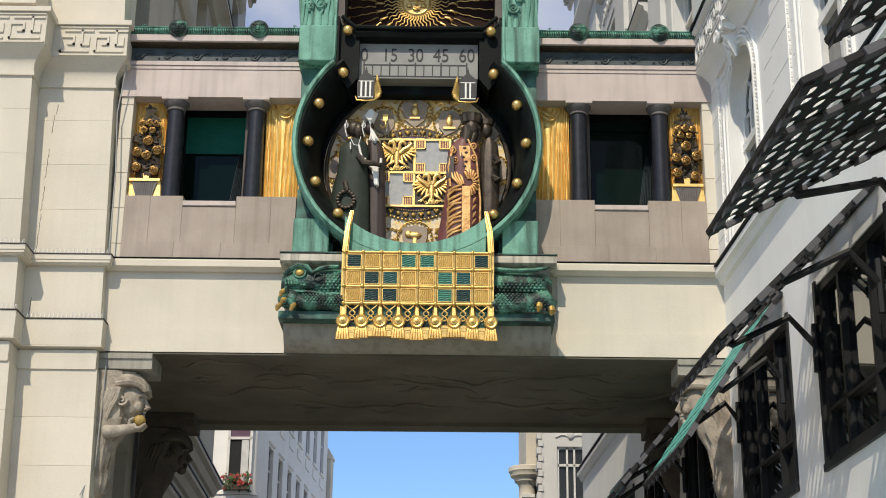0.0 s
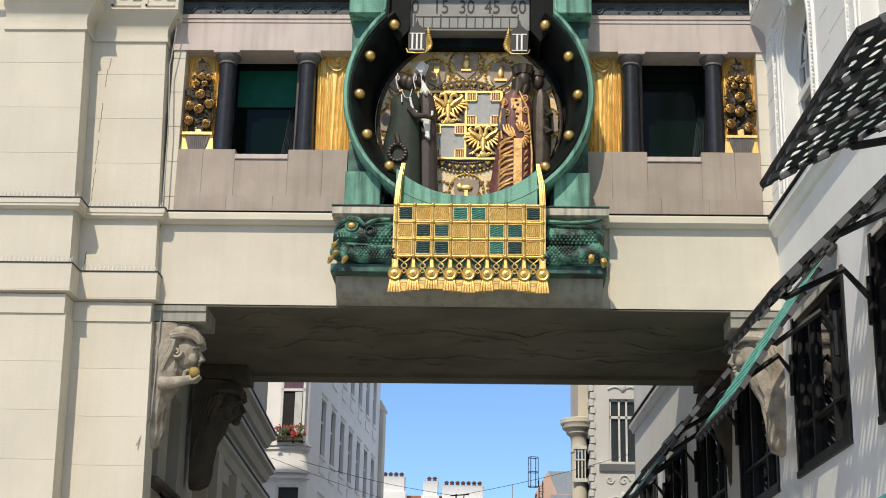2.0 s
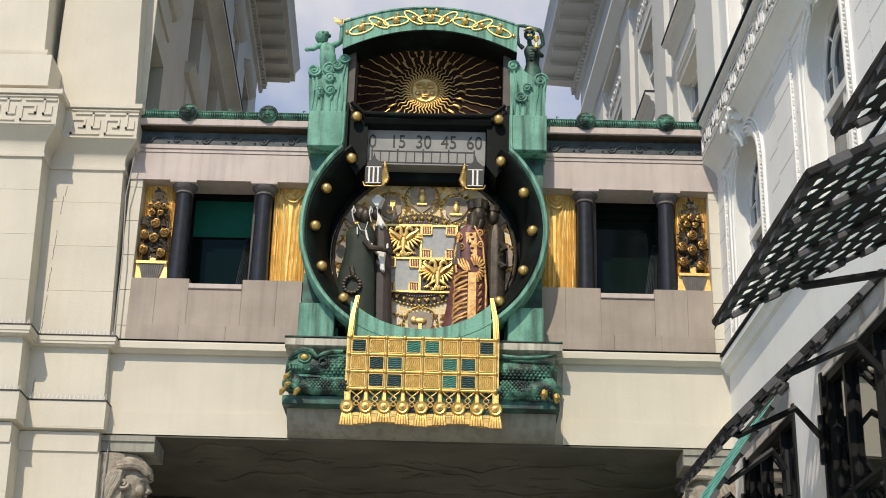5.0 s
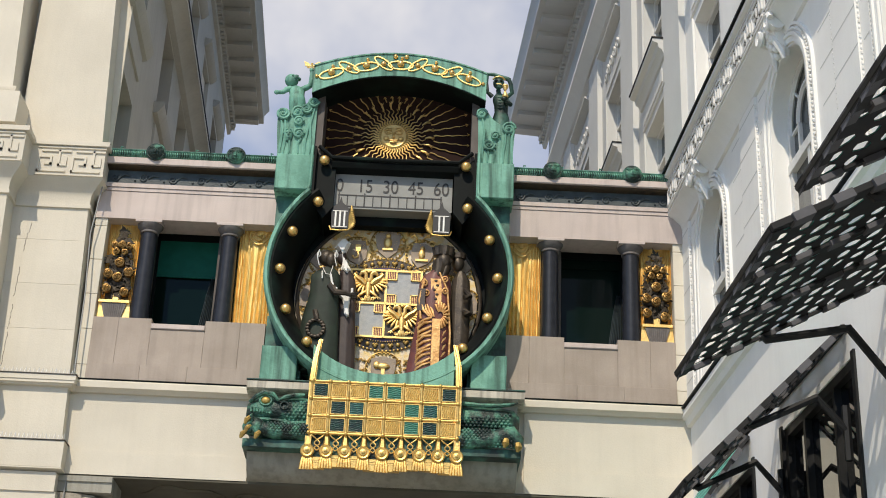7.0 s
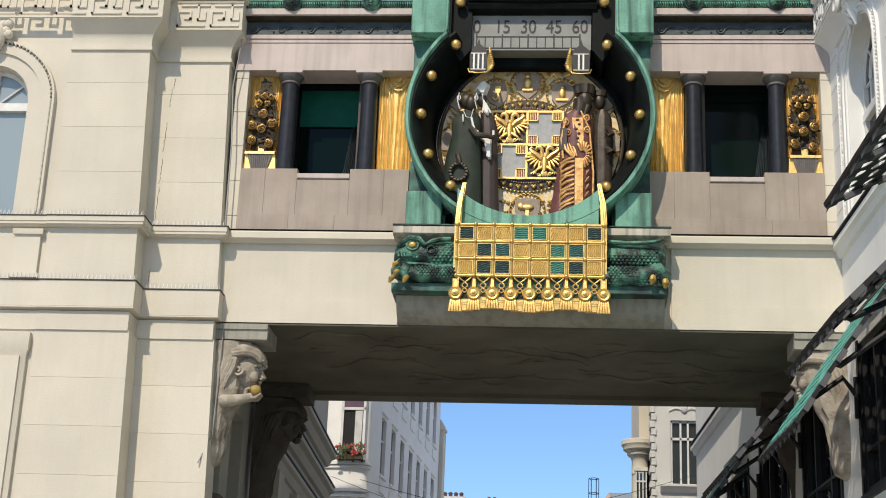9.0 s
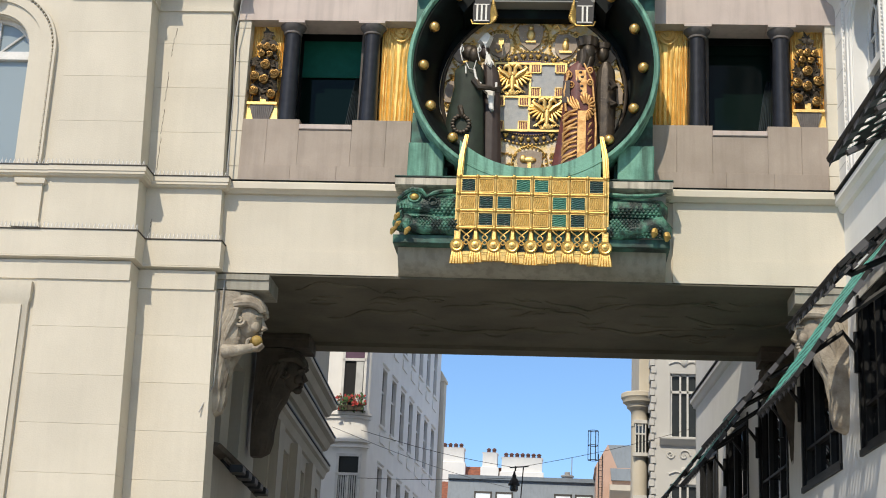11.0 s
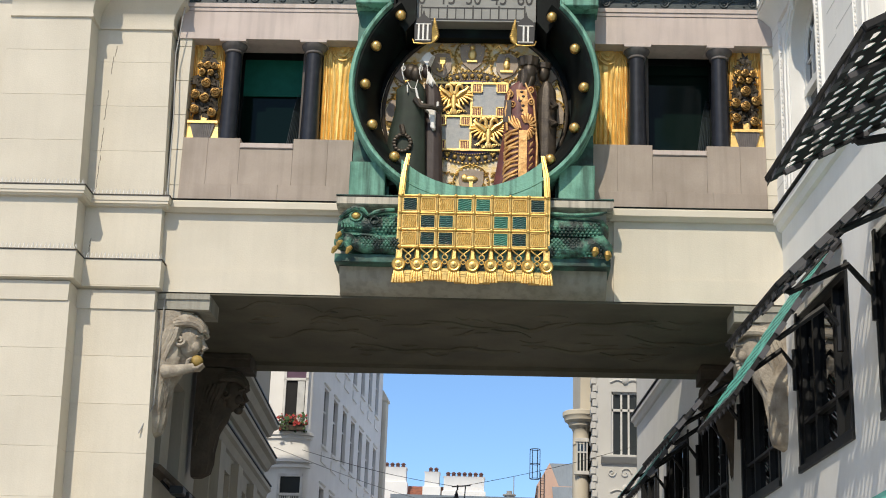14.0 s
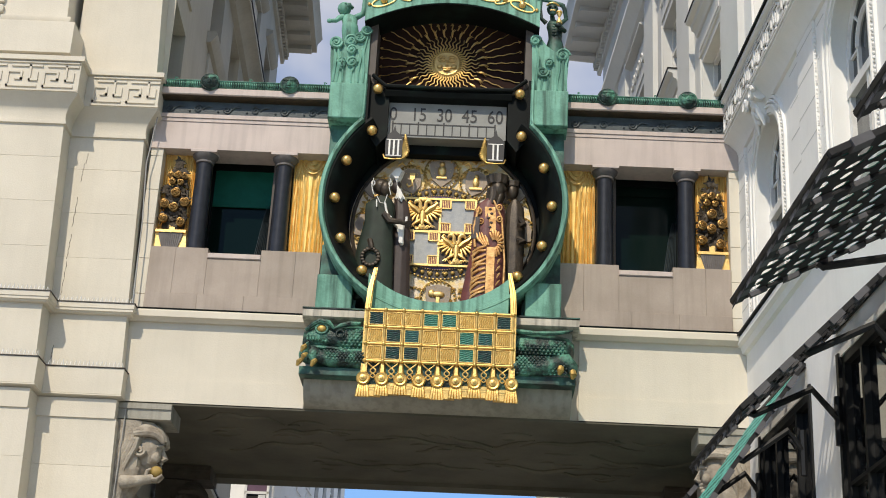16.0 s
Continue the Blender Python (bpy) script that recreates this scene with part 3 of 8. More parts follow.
# gilded rose trees in pots
def rose_tree(x):
    t = thing("rose_tree_relief", "gilt rose tree relief with brown leaves in a gold-rimmed pot", "relief", "rose trees on the bridge")
    mb = Mesh()
    rg = random.Random(int(abs(x) * 100))
    for k in range(190):
        z = rg.uniform(11.58, 12.88)
        w = 0.23 * (1 - max(0.0, (z - 12.2) / 0.8) ** 1.2) * (1 if z > 11.62 else 0.6)
        px = x + rg.uniform(-w, w)
        a = rg.uniform(0, 6.28)
        L = 0.10
        mb.loft([[(px - L * math.cos(a) * 0.2, 0.13, z), (px + 0.03 * math.sin(a), 0.09, z - 0.03 * math.cos(a)), (px + L * math.cos(a), 0.10, z + L * math.sin(a)), (px - 0.03 * math.sin(a), 0.09, z + 0.03 * math.cos(a))],
                 [(px, 0.16, z), (px + 0.02, 0.15, z), (px + L * 0.6 * math.cos(a), 0.15, z + L * 0.6 * math.sin(a)), (px, 0.15, z + 0.02)]])
    mb.box(x - 0.2, x + 0.2, 0.15, 0.18, 11.55, 12.3)
    part("foliage", mb, BROWNGOLD, t, "browned gilt leaves")
    for dx, z, r in ((0, 12.54, .075), (-.125, 12.53, .065), (.125, 12.52, .065), (-.085, 12.41, .065), (.06, 12.40, .06), (0, 12.20, .10), (-.175, 11.98, .095), (.175, 12.02, .10), (-.01, 11.92, .095), (-.17, 11.70, .09), (.14, 11.64, .09)):
        r *= 0.9
        mb = Mesh()
        mb.ball((x + dx, 0.085, z), (r * 0.97, 0.06, r * 0.97), 14, 8)
        ph = dx * 20
        for q in range(3):
            a0 = ph + 2.1 * q
            mb.tube([(x + dx + r * 0.80 * math.cos(a0 + 0.45 * e), 0.05 - 0.004 * e, z + r * 0.80 * math.sin(a0 + 0.45 * e)) for e in range(6)], [0.008, 0.017, 0.021, 0.021, 0.017, 0.006], 5)
            a0 += 1.0
            mb.tube([(x + dx + r * 0.46 * math.cos(a0 + 0.5 * e), 0.03 - 0.003 * e, z + r * 0.46 * math.sin(a0 + 0.5 * e)) for e in range(5)], [0.006, 0.014, 0.017, 0.014, 0.006], 5)
        mb.ball((x + dx, 0.022, z), (r * 0.2, 0.02, r * 0.2), 8, 6)
        part("rose", mb, ROSE_GOLD, t)
    mb = Mesh()
    mb.extrude([(x - 0.13, 11.12), (x + 0.13, 11.12), (x + 0.17, 11.25), (x + 0.215, 11.40), (x + 0.20, 11.425), (x - 0.20, 11.425), (x - 0.215, 11.40), (x - 0.17, 11.25)], 0.03, 0.2)
    for q in range(9):
        mb.tube([(x - 0.12 + 0.03 * q, 0.03, 11.14), (x - 0.15 + 0.0375 * q, 0.025, 11.40)], 0.008, 5)
    part("pot", mb, CAPSTONE, t, "dull grey ribbed pot")
    mb = Mesh()
    mb.extrude([(x - 0.29, 11.12), (x - 0.10, 11.12), (x - 0.10, 11.40), (x - 0.27, 11.44)], 0.06, 0.2)
    mb.extrude([(x + 0.10, 11.12), (x + 0.29, 11.12), (x + 0.27, 11.44), (x + 0.10, 11.40)], 0.06, 0.2)
    mb.box(x - 0.265, x + 0.265, 0.01, 0.2, 11.425, 11.475)
    mb.box(x - 0.05, x + 0.05, 0.1, 0.2, 11.47, 11.62)
    part("pot_rim", mb, GOLD, t, "gold rim and edges")

rose_tree(XM - 4.71)
rose_tree(XM + 4.71)

# ---- console busts under the bridge ----
def bust(x, y, s, mat, apple=False, drop=0.0):
    """A carved bust leaning out of the house wall under the soffit; s: way it leans along x."""
    mb = Mesh()
    def P(a, c, z):
        return (x + s * a, y + c, z - drop)
    def shell(rows, n=18, wave=0.0, count=5):
        rings = []
        for z, back, out, w in rows:
            ring = []
            for k in range(n + 1):
                t = -math.pi / 2 + math.pi * k / n
                f = 1 + wave * math.sin(count * t * 2 + z * 5)
                ring.append(P(back + (out - back) * max(0.0, math.cos(t)) ** 0.75 * f, w * math.sin(t), z))
            rings.append(ring + [P(-0.1, w, z), P(-0.1, -w, z)])
        mb.loft(rings)
    # mantle tapering to a cut stone at the foot
    shell([(5.92, 0.0, 0.10, 0.12), (6.0, 0.02, 0.24, 0.20), (6.2, 0.02, 0.28, 0.25), (6.4, 0.03, 0.30, 0.28), (6.65, 0.03, 0.33, 0.30), (6.85, 0.04, 0.38, 0.32), (7.05, 0.04, 0.48, 0.33), (7.25, 0.05, 0.56, 0.32), (7.5, 0.05, 0.55, 0.31), (7.8, 0.05, 0.62, 0.31), (8.02, 0.05, 0.66, 0.32)], wave=0.10, count=6)
    # head: brow, eye hollow, nose, lips and chin
    hx, hz = 0.60, 7.50
    mb.ball(P(hx - 0.04, 0, hz + 0.05), (0.235, 0.24, 0.33), 20, 16)
    mb.tube([P(hx + 0.16, -0.02, hz + 0.17), P(hx + 0.20, -0.02, hz + 0.06), P(hx + 0.255, -0.02, hz - 0.055), P(hx + 0.20, -0.02, hz - 0.085)], [0.035, 0.035, 0.05, 0.035], 9)
    for q in (-1, 1):
        mb.tube([P(hx + 0.20, q * 0.03, hz + 0.13), P(hx + 0.19, q * 0.10, hz + 0.15), P(hx + 0.11, q * 0.19, hz + 0.11)], [0.03, 0.034, 0.022], 7)
        mb.ball(P(hx + 0.145, q * 0.095, hz + 0.075), (0.04, 0.045, 0.028), 10, 8)
        mb.ball(P(hx + 0.10, q * 0.14, hz - 0.06), (0.09, 0.08, 0.10), 12, 8)
    mb.tube([P(hx + 0.14, -0.08, hz - 0.135), P(hx + 0.195, 0, hz - 0.125), P(hx + 0.14, 0.08, hz - 0.135)], [0.018, 0.03, 0.018], 7)
    mb.tube([P(hx + 0.13, -0.06, hz - 0.18), P(hx + 0.18, 0, hz - 0.18), P(hx + 0.13, 0.06, hz - 0.18)], [0.018, 0.03, 0.018], 7)
    mb.ball(P(hx + 0.10, 0, hz - 0.25), (0.09, 0.09, 0.075), 12, 8)
    # heavy waves of hair from the crown over the brow, falling behind the ear to the foot
    for k in range(13):
        t = -1.35 + 0.225 * k
        cy, rz = math.sin(t), math.cos(t)
        path = []
        for q in range(8):
            b = q / 7
            a2 = 0.30 + 1.9 * b
            r = 0.30 + 0.02 * math.sin(6 * b + k * 1.9)
            path.append(P(hx - 0.08 + r * 1.06 * math.cos(a2), 0.30 * cy * (0.75 + 0.25 * b), hz + 0.10 + r * 1.22 * math.sin(a2) * (0.55 + 0.45 * rz)))
        mb.tube(path, [0.03, 0.055, 0.066, 0.07, 0.07, 0.066, 0.06, 0.05], 8)
    for q in (-1, 1):
        for k in range(5):
            path = [P(0.40 - 0.075 * k - 0.045 * e + 0.025 * math.sin(1.7 * e + k), q * (0.29 + 0.03 * math.sin(e + k)), hz + 0.22 - 0.17 * e - 0.02 * k) for e in range(9 if k > 1 else 5)]
            path = [p for p in path if (p[0] - x) * s > -0.06]
            mb.tube(path, [0.065 - 0.035 * e / max(1, len(path) - 1) for e in range(len(path))], 7)
        mb.spiral((x + s * 0.46, hz - drop + 0.02), 0.10, y + q * 0.27, 0.035, 1.3, q, 14)
    mats = [mat]
    if apple:
        # forearm and fingers that hold the fruit to the lips
        mb.tube([P(0.25, -0.30, 6.98), P(0.42, -0.36, 6.98), P(0.60, -0.30, 7.03), P(0.70, -0.22, 7.07)], [0.12, 0.10, 0.085, 0.08], 10)
        for k in range(4):
            mb.tube([P(0.68, -0.27 + 0.05 * k, 7.05), P(0.80, -0.29 + 0.05 * k, 7.05), P(0.875, -0.25 + 0.045 * k, 7.13)], [0.036, 0.034, 0.022], 7)
        mb.tube([P(0.62, -0.30, 7.08), P(0.63, -0.30, 7.18), P(0.68, -0.26, 7.23)], [0.035, 0.03, 0.018], 7)
        mb.slot = 1
        mb.ball(P(0.755, -0.16, 7.19), 0.105, 16, 12)
        mats = [mat, APPLE]
    solid("console_statue", mb, mats, "weathered carved stone bust under the bridge" + (" with a yellow apple" if apple else ""), "statue", "console statues")

def console_block(x0, x1, y0, y1, mat):
    mb = Mesh()
    mb.stack(x0, x1, y0, y1, [(8.04, 0), (8.2, 0), (8.21, 0.03), (8.30, 0.03)], left=False, right=False)
    solid("console_block", mb, mat, "plain stone block under the bridge above a carved bust", "console", "console blocks", kind="structure")

# Rear pair: shade far under the bridge put into a dark stone colour.
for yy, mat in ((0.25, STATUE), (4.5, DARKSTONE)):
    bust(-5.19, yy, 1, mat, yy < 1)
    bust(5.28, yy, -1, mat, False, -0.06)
    console_block(-5.2, -4.27, yy - 0.32, yy + 0.5, CREAM_SHADE if yy < 1 else DARKSTONE)
    console_block(4.42, 5.3, yy - 0.32, yy + 0.5, CREAM_SHADE if yy < 1 else DARKSTONE)

# ---- house with pilasters, cream stone front ----
stone_house = thing("stone_house", "cream stone corner house with giant pilasters and key-pattern bands", "building", kind="structure")
YA, YB = -0.72, -0.24            # front planes of the two pilaster layers

def lean(z):
    """How far the battered pilaster edge draws in with height."""
    return (z - 9.9) * (0.036 if z > 9.9 else 0.028)

# profiles of the string courses: height, projection
LEDGE = [(9.75, 0.0), (9.76, 0.08), (9.785, 0.10), (9.79, 0.125), (9.83, 0.125), (9.84, 0.14), (9.925, 0.14), (9.928, 0.0)]
BAND = [(8.30, 0.0), (8.325, 0.05), (8.33, 0.115), (8.35, 0.115), (8.356, 0.095), (8.362, 0.10), (8.80, 0.10), (8.804, 0.0)]
NECKING = [(7.965, 0.0), (7.97, 0.03), (8.29, 0.03), (8.3, 0.0)]
COVERS = ((9.929, 0.155), (8.805, 0.118))

def pilaster(x0, x1, y0, top, right):
    y1 = 0.3
    z = 0.0
    courses = []
    while z < 7.9:
        courses.append((z, min(z + 0.797, 7.97)))
        z += 0.797
    z = 9.95
    while z < 13.2:
        courses.append((z, min(z + 0.83, 13.28)))
        z += 0.83
    courses += [(8.82, 9.76)]
    for z0, z1 in courses:
        mb = Mesh()
        xa, xb = x1 - lean(z0), x1 - lean(z1)
        za, zb, bv = z0 + 0.0012, z1 - 0.0012, 0.0025
        mb.loft([[(x0, y1, za), (xa, y1, za), (xb, y1, zb), (x0, y1, zb)], [(x0, y0 + bv, za), (xa, y0 + bv, za), (xb, y0 + bv, zb), (x0, y0 + bv, zb)], [(x0, y0, za + bv), (xa - bv, y0, za + bv), (xb - bv, y0, zb - bv), (x0, y0, zb - bv)]])
        part("block", mb, CREAM, stone_house)
    mb = Mesh()
    mb.stack(x0, x1, y0, y1, LEDGE, left=False, right=right)
    part("ledge", mb, CREAM, stone_house)
    mb = Mesh()
    mb.stack(x0, x1, y0, y1, BAND, left=False, right=right)
    part("string_course", mb, CREAM, stone_house)
    mb = Mesh()
    mb.stack(x0, x1, y0, y1, NECKING, left=False, right=right)
    part("string_course", mb, CREAM, stone_house)
    for z, o in COVERS:
        mb = Mesh()
        mb.stack(x0, x1, y0, y1, [(z, o), (z + 0.014, o), (z + 0.02, 0.0)], left=False, right=right)
        part("flashing", mb, COVER, stone_house)
    mb = Mesh()
    x1 -= 0.115
    mb.stack(x0, x1, y0, y1, [(13.05, 0), (13.06, 0.04), (13.12, 0.04), (13.13, 0.02), (13.28, 0.02), (13.36, 0.05), (13.44, 0.12), (13.52, 0.20), (13.56, 0.24), (13.57, 0.21), (14.17, 0.21), (14.18, 0.27), (14.27, 0.27), (14.28, 0.10), (14.36, 0.08)], left=False, right=right)
    cap = part("capital_band", mb, CREAM, stone_house, "moulded cream capital band with raised key pattern")
    # battered shaft above the band, on a stepped foot where it belongs to the front layer
    mb = Mesh()
    e = x1 + (0.07 if y0 > -0.5 else -0.245)
    if y0 < -0.5:
        mb.stack(x0, e, y0, y1, [(14.36, 0.22), (14.98, 0.22), (14.99, 0.14), (15.04, 0.12), (15.05, 0.06), (15.10, 0.09), (15.16, 0.09), (15.19, 0.03), (15.2, 0.0)], left=False, right=right)
        mb.loft([[(x0, y0, z), (e - 0.045 * (z - 15.2), y0, z), (e - 0.045 * (z - 15.2), y1, z), (x0, y1, z)] for z in (15.2, top)])
    else:
        mb.loft([[(x0, y0, z), (e - 0.05 * (z - 14.36), y0, z), (e - 0.05 * (z - 14.36), y1, z), (x0, y1, z)] for z in (14.36, top)])
    part("upper_shaft", mb, CREAM, stone_house)
    return cap

def key_pattern(x0, x1, y, z0, z1, parent, mat=CREAM):
    """A raised Greek key along x, framed."""
    mb = Mesh()
    t = 0.035
    n = max(1, round((x1 - x0) / 0.62))
    w = (x1 - x0) / n
    h = z1 - z0
    def bar(a, c, e, f):
        mb.box(a, c, y - 0.028, y + 0.01, e, f)
    bar(x0, x1, z0, z0 + 0.03)
    bar(x0, x1, z1 - 0.03, z1)
    for k in range(n):
        o = x0 + k * w
        u = w / 8
        v = (h - 0.14) / 5
        zz = z0 + 0.07
        bar(o + 0.2 * u, o + 7.0 * u, zz, zz + t)
        bar(o + 0.2 * u, o + 0.2 * u + t, zz, zz + 3.2 * v)
        bar(o + 0.2 * u, o + 3.6 * u, zz + 3.2 * v, zz + 3.2 * v + t)
        bar(o + 3.6 * u - t, o + 3.6 * u, zz + 1.6 * v, zz + 3.2 * v)
        bar(o + 1.9 * u, o + 3.6 * u, zz + 1.6 * v, zz + 1.6 * v + t)
        bar(o + 5.0 * u, o + 5.0 * u + t, zz + 1.4 * v, zz + 5 * v)
        bar(o + 5.0 * u, o + 6.6 * u, zz + 1.4 * v, zz + 1.4 * v + t)
        bar(o + 1.0 * u, o + 7.9 * u, zz + 5 * v - t, zz + 5 * v)
        bar(o + 6.6 * u, o + 6.6 * u + t, zz + 1.4 * v, zz + 3.4 * v)
    return part("key_pattern", mb, mat, parent)

cap = pilaster(-6.75, -5.18, YB, 25.5, True)
key_pattern(-6.28, -5.07, YB - 0.21, 13.59, 14.16, cap)
cap = pilaster(-8.02, -6.49, YA, 25.5, True)
key_pattern(-9.6, -6.41, YA - 0.21, 13.59, 14.16, cap)
for x0, x1, y0 in ((-6.45, -5.05, YB - 0.13), (-9.4, -6.36, YA - 0.13)):
    for z in (9.944, 8.82):
        mb = Mesh()
        x, k = x0, 0
        while x < x1:
            tip = 0.045 if k % 2 else -0.03
            mb.loft([[(x - r, y0 + d - r, zz), (x + r, y0 + d - r, zz), (x + r, y0 + d + r, zz), (x - r, y0 + d + r, zz)] for zz, r, d in ((z, 0.0042, 0.0), (z + 0.085, 0.0032, tip))])
            x += 0.036
            k += 1
        tagged(part("bird_spikes", mb, FRAME_WHITE, stone_house), "row of thin steel bird spikes on the ledge", kind="stuff")
# arched window bay further along the front
WX, WH = -9.35, 0.66             # window centre and half width
m = Mesh()
arched(m, -11.0, -8.02, 9.95, 13.3, WX, WH, 12.08, 0.30, YA + 0.02)
m.box(-30, -11.0, YA + 0.02, 0.3, 0, 25.5)
m.box(-11.0, -8.02, YA + 0.02, 0.3, 13.3, 25.5)
pierced(m, -11.0, -8.02, 0, 9.95, [(-10.6, -8.55, 4.0, 7.9)], 0.3, YA + 0.02)
m.box(-30, -5.9, 0.3, 14.0, 0, 25.5)
m.box(-5.9, -5.17, 0.25, 0.3, 0, 25.5)
part("wall", m, CREAM, stone_house, weld=True)
m = Mesh()
for r0, r1, yy in ((WH + 0.02, WH + 0.25, YA - 0.02), (WH + 0.25, WH + 0.42, YA - 0.06), (WH + 0.46, WH + 0.50, YA - 0.08)):
    n = 28
    outer = [(WX + r1 * math.cos(math.pi * k / n), 12.08 + r1 * math.sin(math.pi * k / n)) for k in range(n + 1)]
    inner = [(WX + r0 * math.cos(math.pi * k / n), 12.08 + r0 * math.sin(math.pi * k / n)) for k in range(n + 1)]
    path_o = [(WX + r1, 9.96)] + outer + [(WX - r1, 9.96)]
    path_i = [(WX + r0, 9.96)] + inner + [(WX - r0, 9.96)]
    m.ribbon(path_i, path_o, yy, YA + 0.06)
part("architrave", m, CREAM, stone_house, "moulded round-headed window surround")
m = Mesh()
L = []
for k in range(53):
    L.append((WX + WH + 0.44, 9.99 + 0.04 * k))
for k in range(46):
    a = math.pi * k / 45
    L.append((WX + (WH + 0.44) * math.cos(a), 12.08 + (WH + 0.44) * math.sin(a)))
for i, (x, z) in enumerate(L):
    m.ball((x, YA - 0.07, z), (0.022, 0.03, 0.026 if i % 3 else 0.014), 6, 4)
part("bead", m, CREAM, stone_house, "carved bead moulding")
m = Mesh()
m.ball((WX, YA - 0.15, 13.26), (0.16, 0.14, 0.3), 10, 8)
for k in range(10):
    m.ball((WX + 0.2 * math.cos(k), YA - 0.14, 13.3 + 0.2 * math.sin(k * 1.3)), 0.09, 8, 6)
part("keystone", m, CREAM, stone_house, "carved leafy keystone")
m = Mesh()
m.box(WX - WH, WX + WH, YA + 0.26, YA + 0.29, 9.95, 12.76)
part("pane", m, glass("pale reflecting glass", (0.30, 0.36, 0.38), 0.05), stone_house, "pale glass with a half drawn blind")
m = Mesh()
m.box(WX - WH, WX + WH, YA + 0.20, YA + 0.26, 12.03, 12.13)
m.box(WX - WH, WX + WH, YA + 0.17, YA + 0.26, 11.97, 12.02)
m.box(WX - 0.03, WX + 0.03, YA + 0.2, YA + 0.26, 9.95, 12.72)
m.box(WX + WH - 0.07, WX + WH, YA + 0.2, YA + 0.26, 9.95, 12.08)
m.box(WX - WH, WX - WH + 0.07, YA + 0.2, YA + 0.26, 9.95, 12.08)
for a in (0.7, 1.57, 2.44):
    m.tube([(WX, YA + 0.23, 12.08), (WX + WH * math.cos(a), YA + 0.23, 12.08 + WH * math.sin(a))], 0.02, 5)
m.tube([(WX + WH * 0.96 * math.cos(math.pi * k / 16), YA + 0.23, 12.08 + WH * 0.96 * math.sin(math.pi * k / 16)) for k in range(17)], 0.045, 6)
part("window_frame", m, FRAME_WHITE, stone_house)
for steps in (LEDGE, BAND, NECKING):
    m = Mesh()
    m.stack(-30, -8.02, YA + 0.02, 0.3, steps, left=False, right=False)
    part("string_course", m, CREAM, stone_house)
for z, o in COVERS:
    m = Mesh()
    m.stack(-30, -8.02, YA + 0.02, 0.3, [(z, o), (z + 0.014, o), (z + 0.02, 0.0)], left=False, right=False)
    part("flashing", m, COVER, stone_house)
for x0, x1 in ((-8.55, -8.12), (-10.7, -10.2)):
    m = Mesh()
    m.stack(x0, x1, YA - 0.05, YA + 0.1, [(8.85, 0.03), (8.93, 0.03), (8.94, 0), (9.6, 0), (9.61, 0.04), (9.68, 0.05), (9.70, 0.05)])
    part("panel_pier", m, CREAM, stone_house)
m = Mesh()
m.stack(-8.62, -8.10, YA - 0.06, YA + 0.1, [(3.0, 0), (7.55, 0), (7.6, 0.03), (7.9, 0.03)])
m.stack(-8.55, -8.2, YA - 0.1, YA - 0.05, [(3.0, 0), (7.5, 0)])
part("window_pier", m, CREAM, stone_house)
m = Mesh()
m.box(-10.6, -8.55, YA + 0.25, YA + 0.3, 4.0, 7.9)
part("pane", m, GLASS, stone_house)
m = Mesh()
for z in (15.05, 15.35, 15.55):
    m.stack(-30, -8.1, YA + 0.02, 0.3, [(z - 0.12, 0.0), (z - 0.1, 0.08), (z, 0.10), (z + 0.05, 0.05), (z + 0.1, 0.0)], left=False)
part("upper_mould", m, CREAM, stone_house)
# rain pipe, cable and crack
m = Mesh()
m.tube([(-5.10, YB - 0.03, 13.5), (-5.2, YB + 0.02, 12.6), (-5.13, YB + 0.0, 11.5), (-5.11, YB, 9.98)], 0.012, 5)
m.tube([(-5.02, -0.10, 8.2), (-5.03, -0.1, 7.2), (-5.05, -0.1, 6.4), (-5.2, -0.3, 5.9)], 0.012, 5)
part("cable", m, FRAME_GREY, stone_house)
m = Mesh()
for z0, z1, x in ((10.0, 10.7, -6.35), (10.75, 11.2, -6.34), (11.35, 11.9, -6.33), (12.2, 12.55, -6.30), (12.55, 12.75, -6.26), (8.9, 9.2, -6.36)):
    n = 9
    m.tube([(x + 0.007 * math.sin(k * 2.1 + z0) + 0.02 * k / n, YB - 0.001, z0 + (z1 - z0) * k / n) for k in range(n + 1)], [0.0015 + 0.004 * abs(math.sin(k * 1.7 + z0)) for k in range(n + 1)], 4)
part("crack", m, DARKSTONE, stone_house)


# ---- white house along the street, with awnings ----
FACE = pose(5.25, 0, 0, 0, 0, -87)          # its front: x runs towards the square, -y out of the wall
white_house = thing("white_house", "white plastered house with arched windows and shop awnings", "building", kind="structure", at=FACE)
PITCH, FIRST = 4.29, 2.22
BAYS = [FIRST + PITCH * k for k in range(-5, 6)]
U0, U1 = -17.4, 26.0

def arch_u(u):
    """Middle of the round-headed window in the bay at u."""
    return u - 0.34 + 0.02 * (u - FIRST)


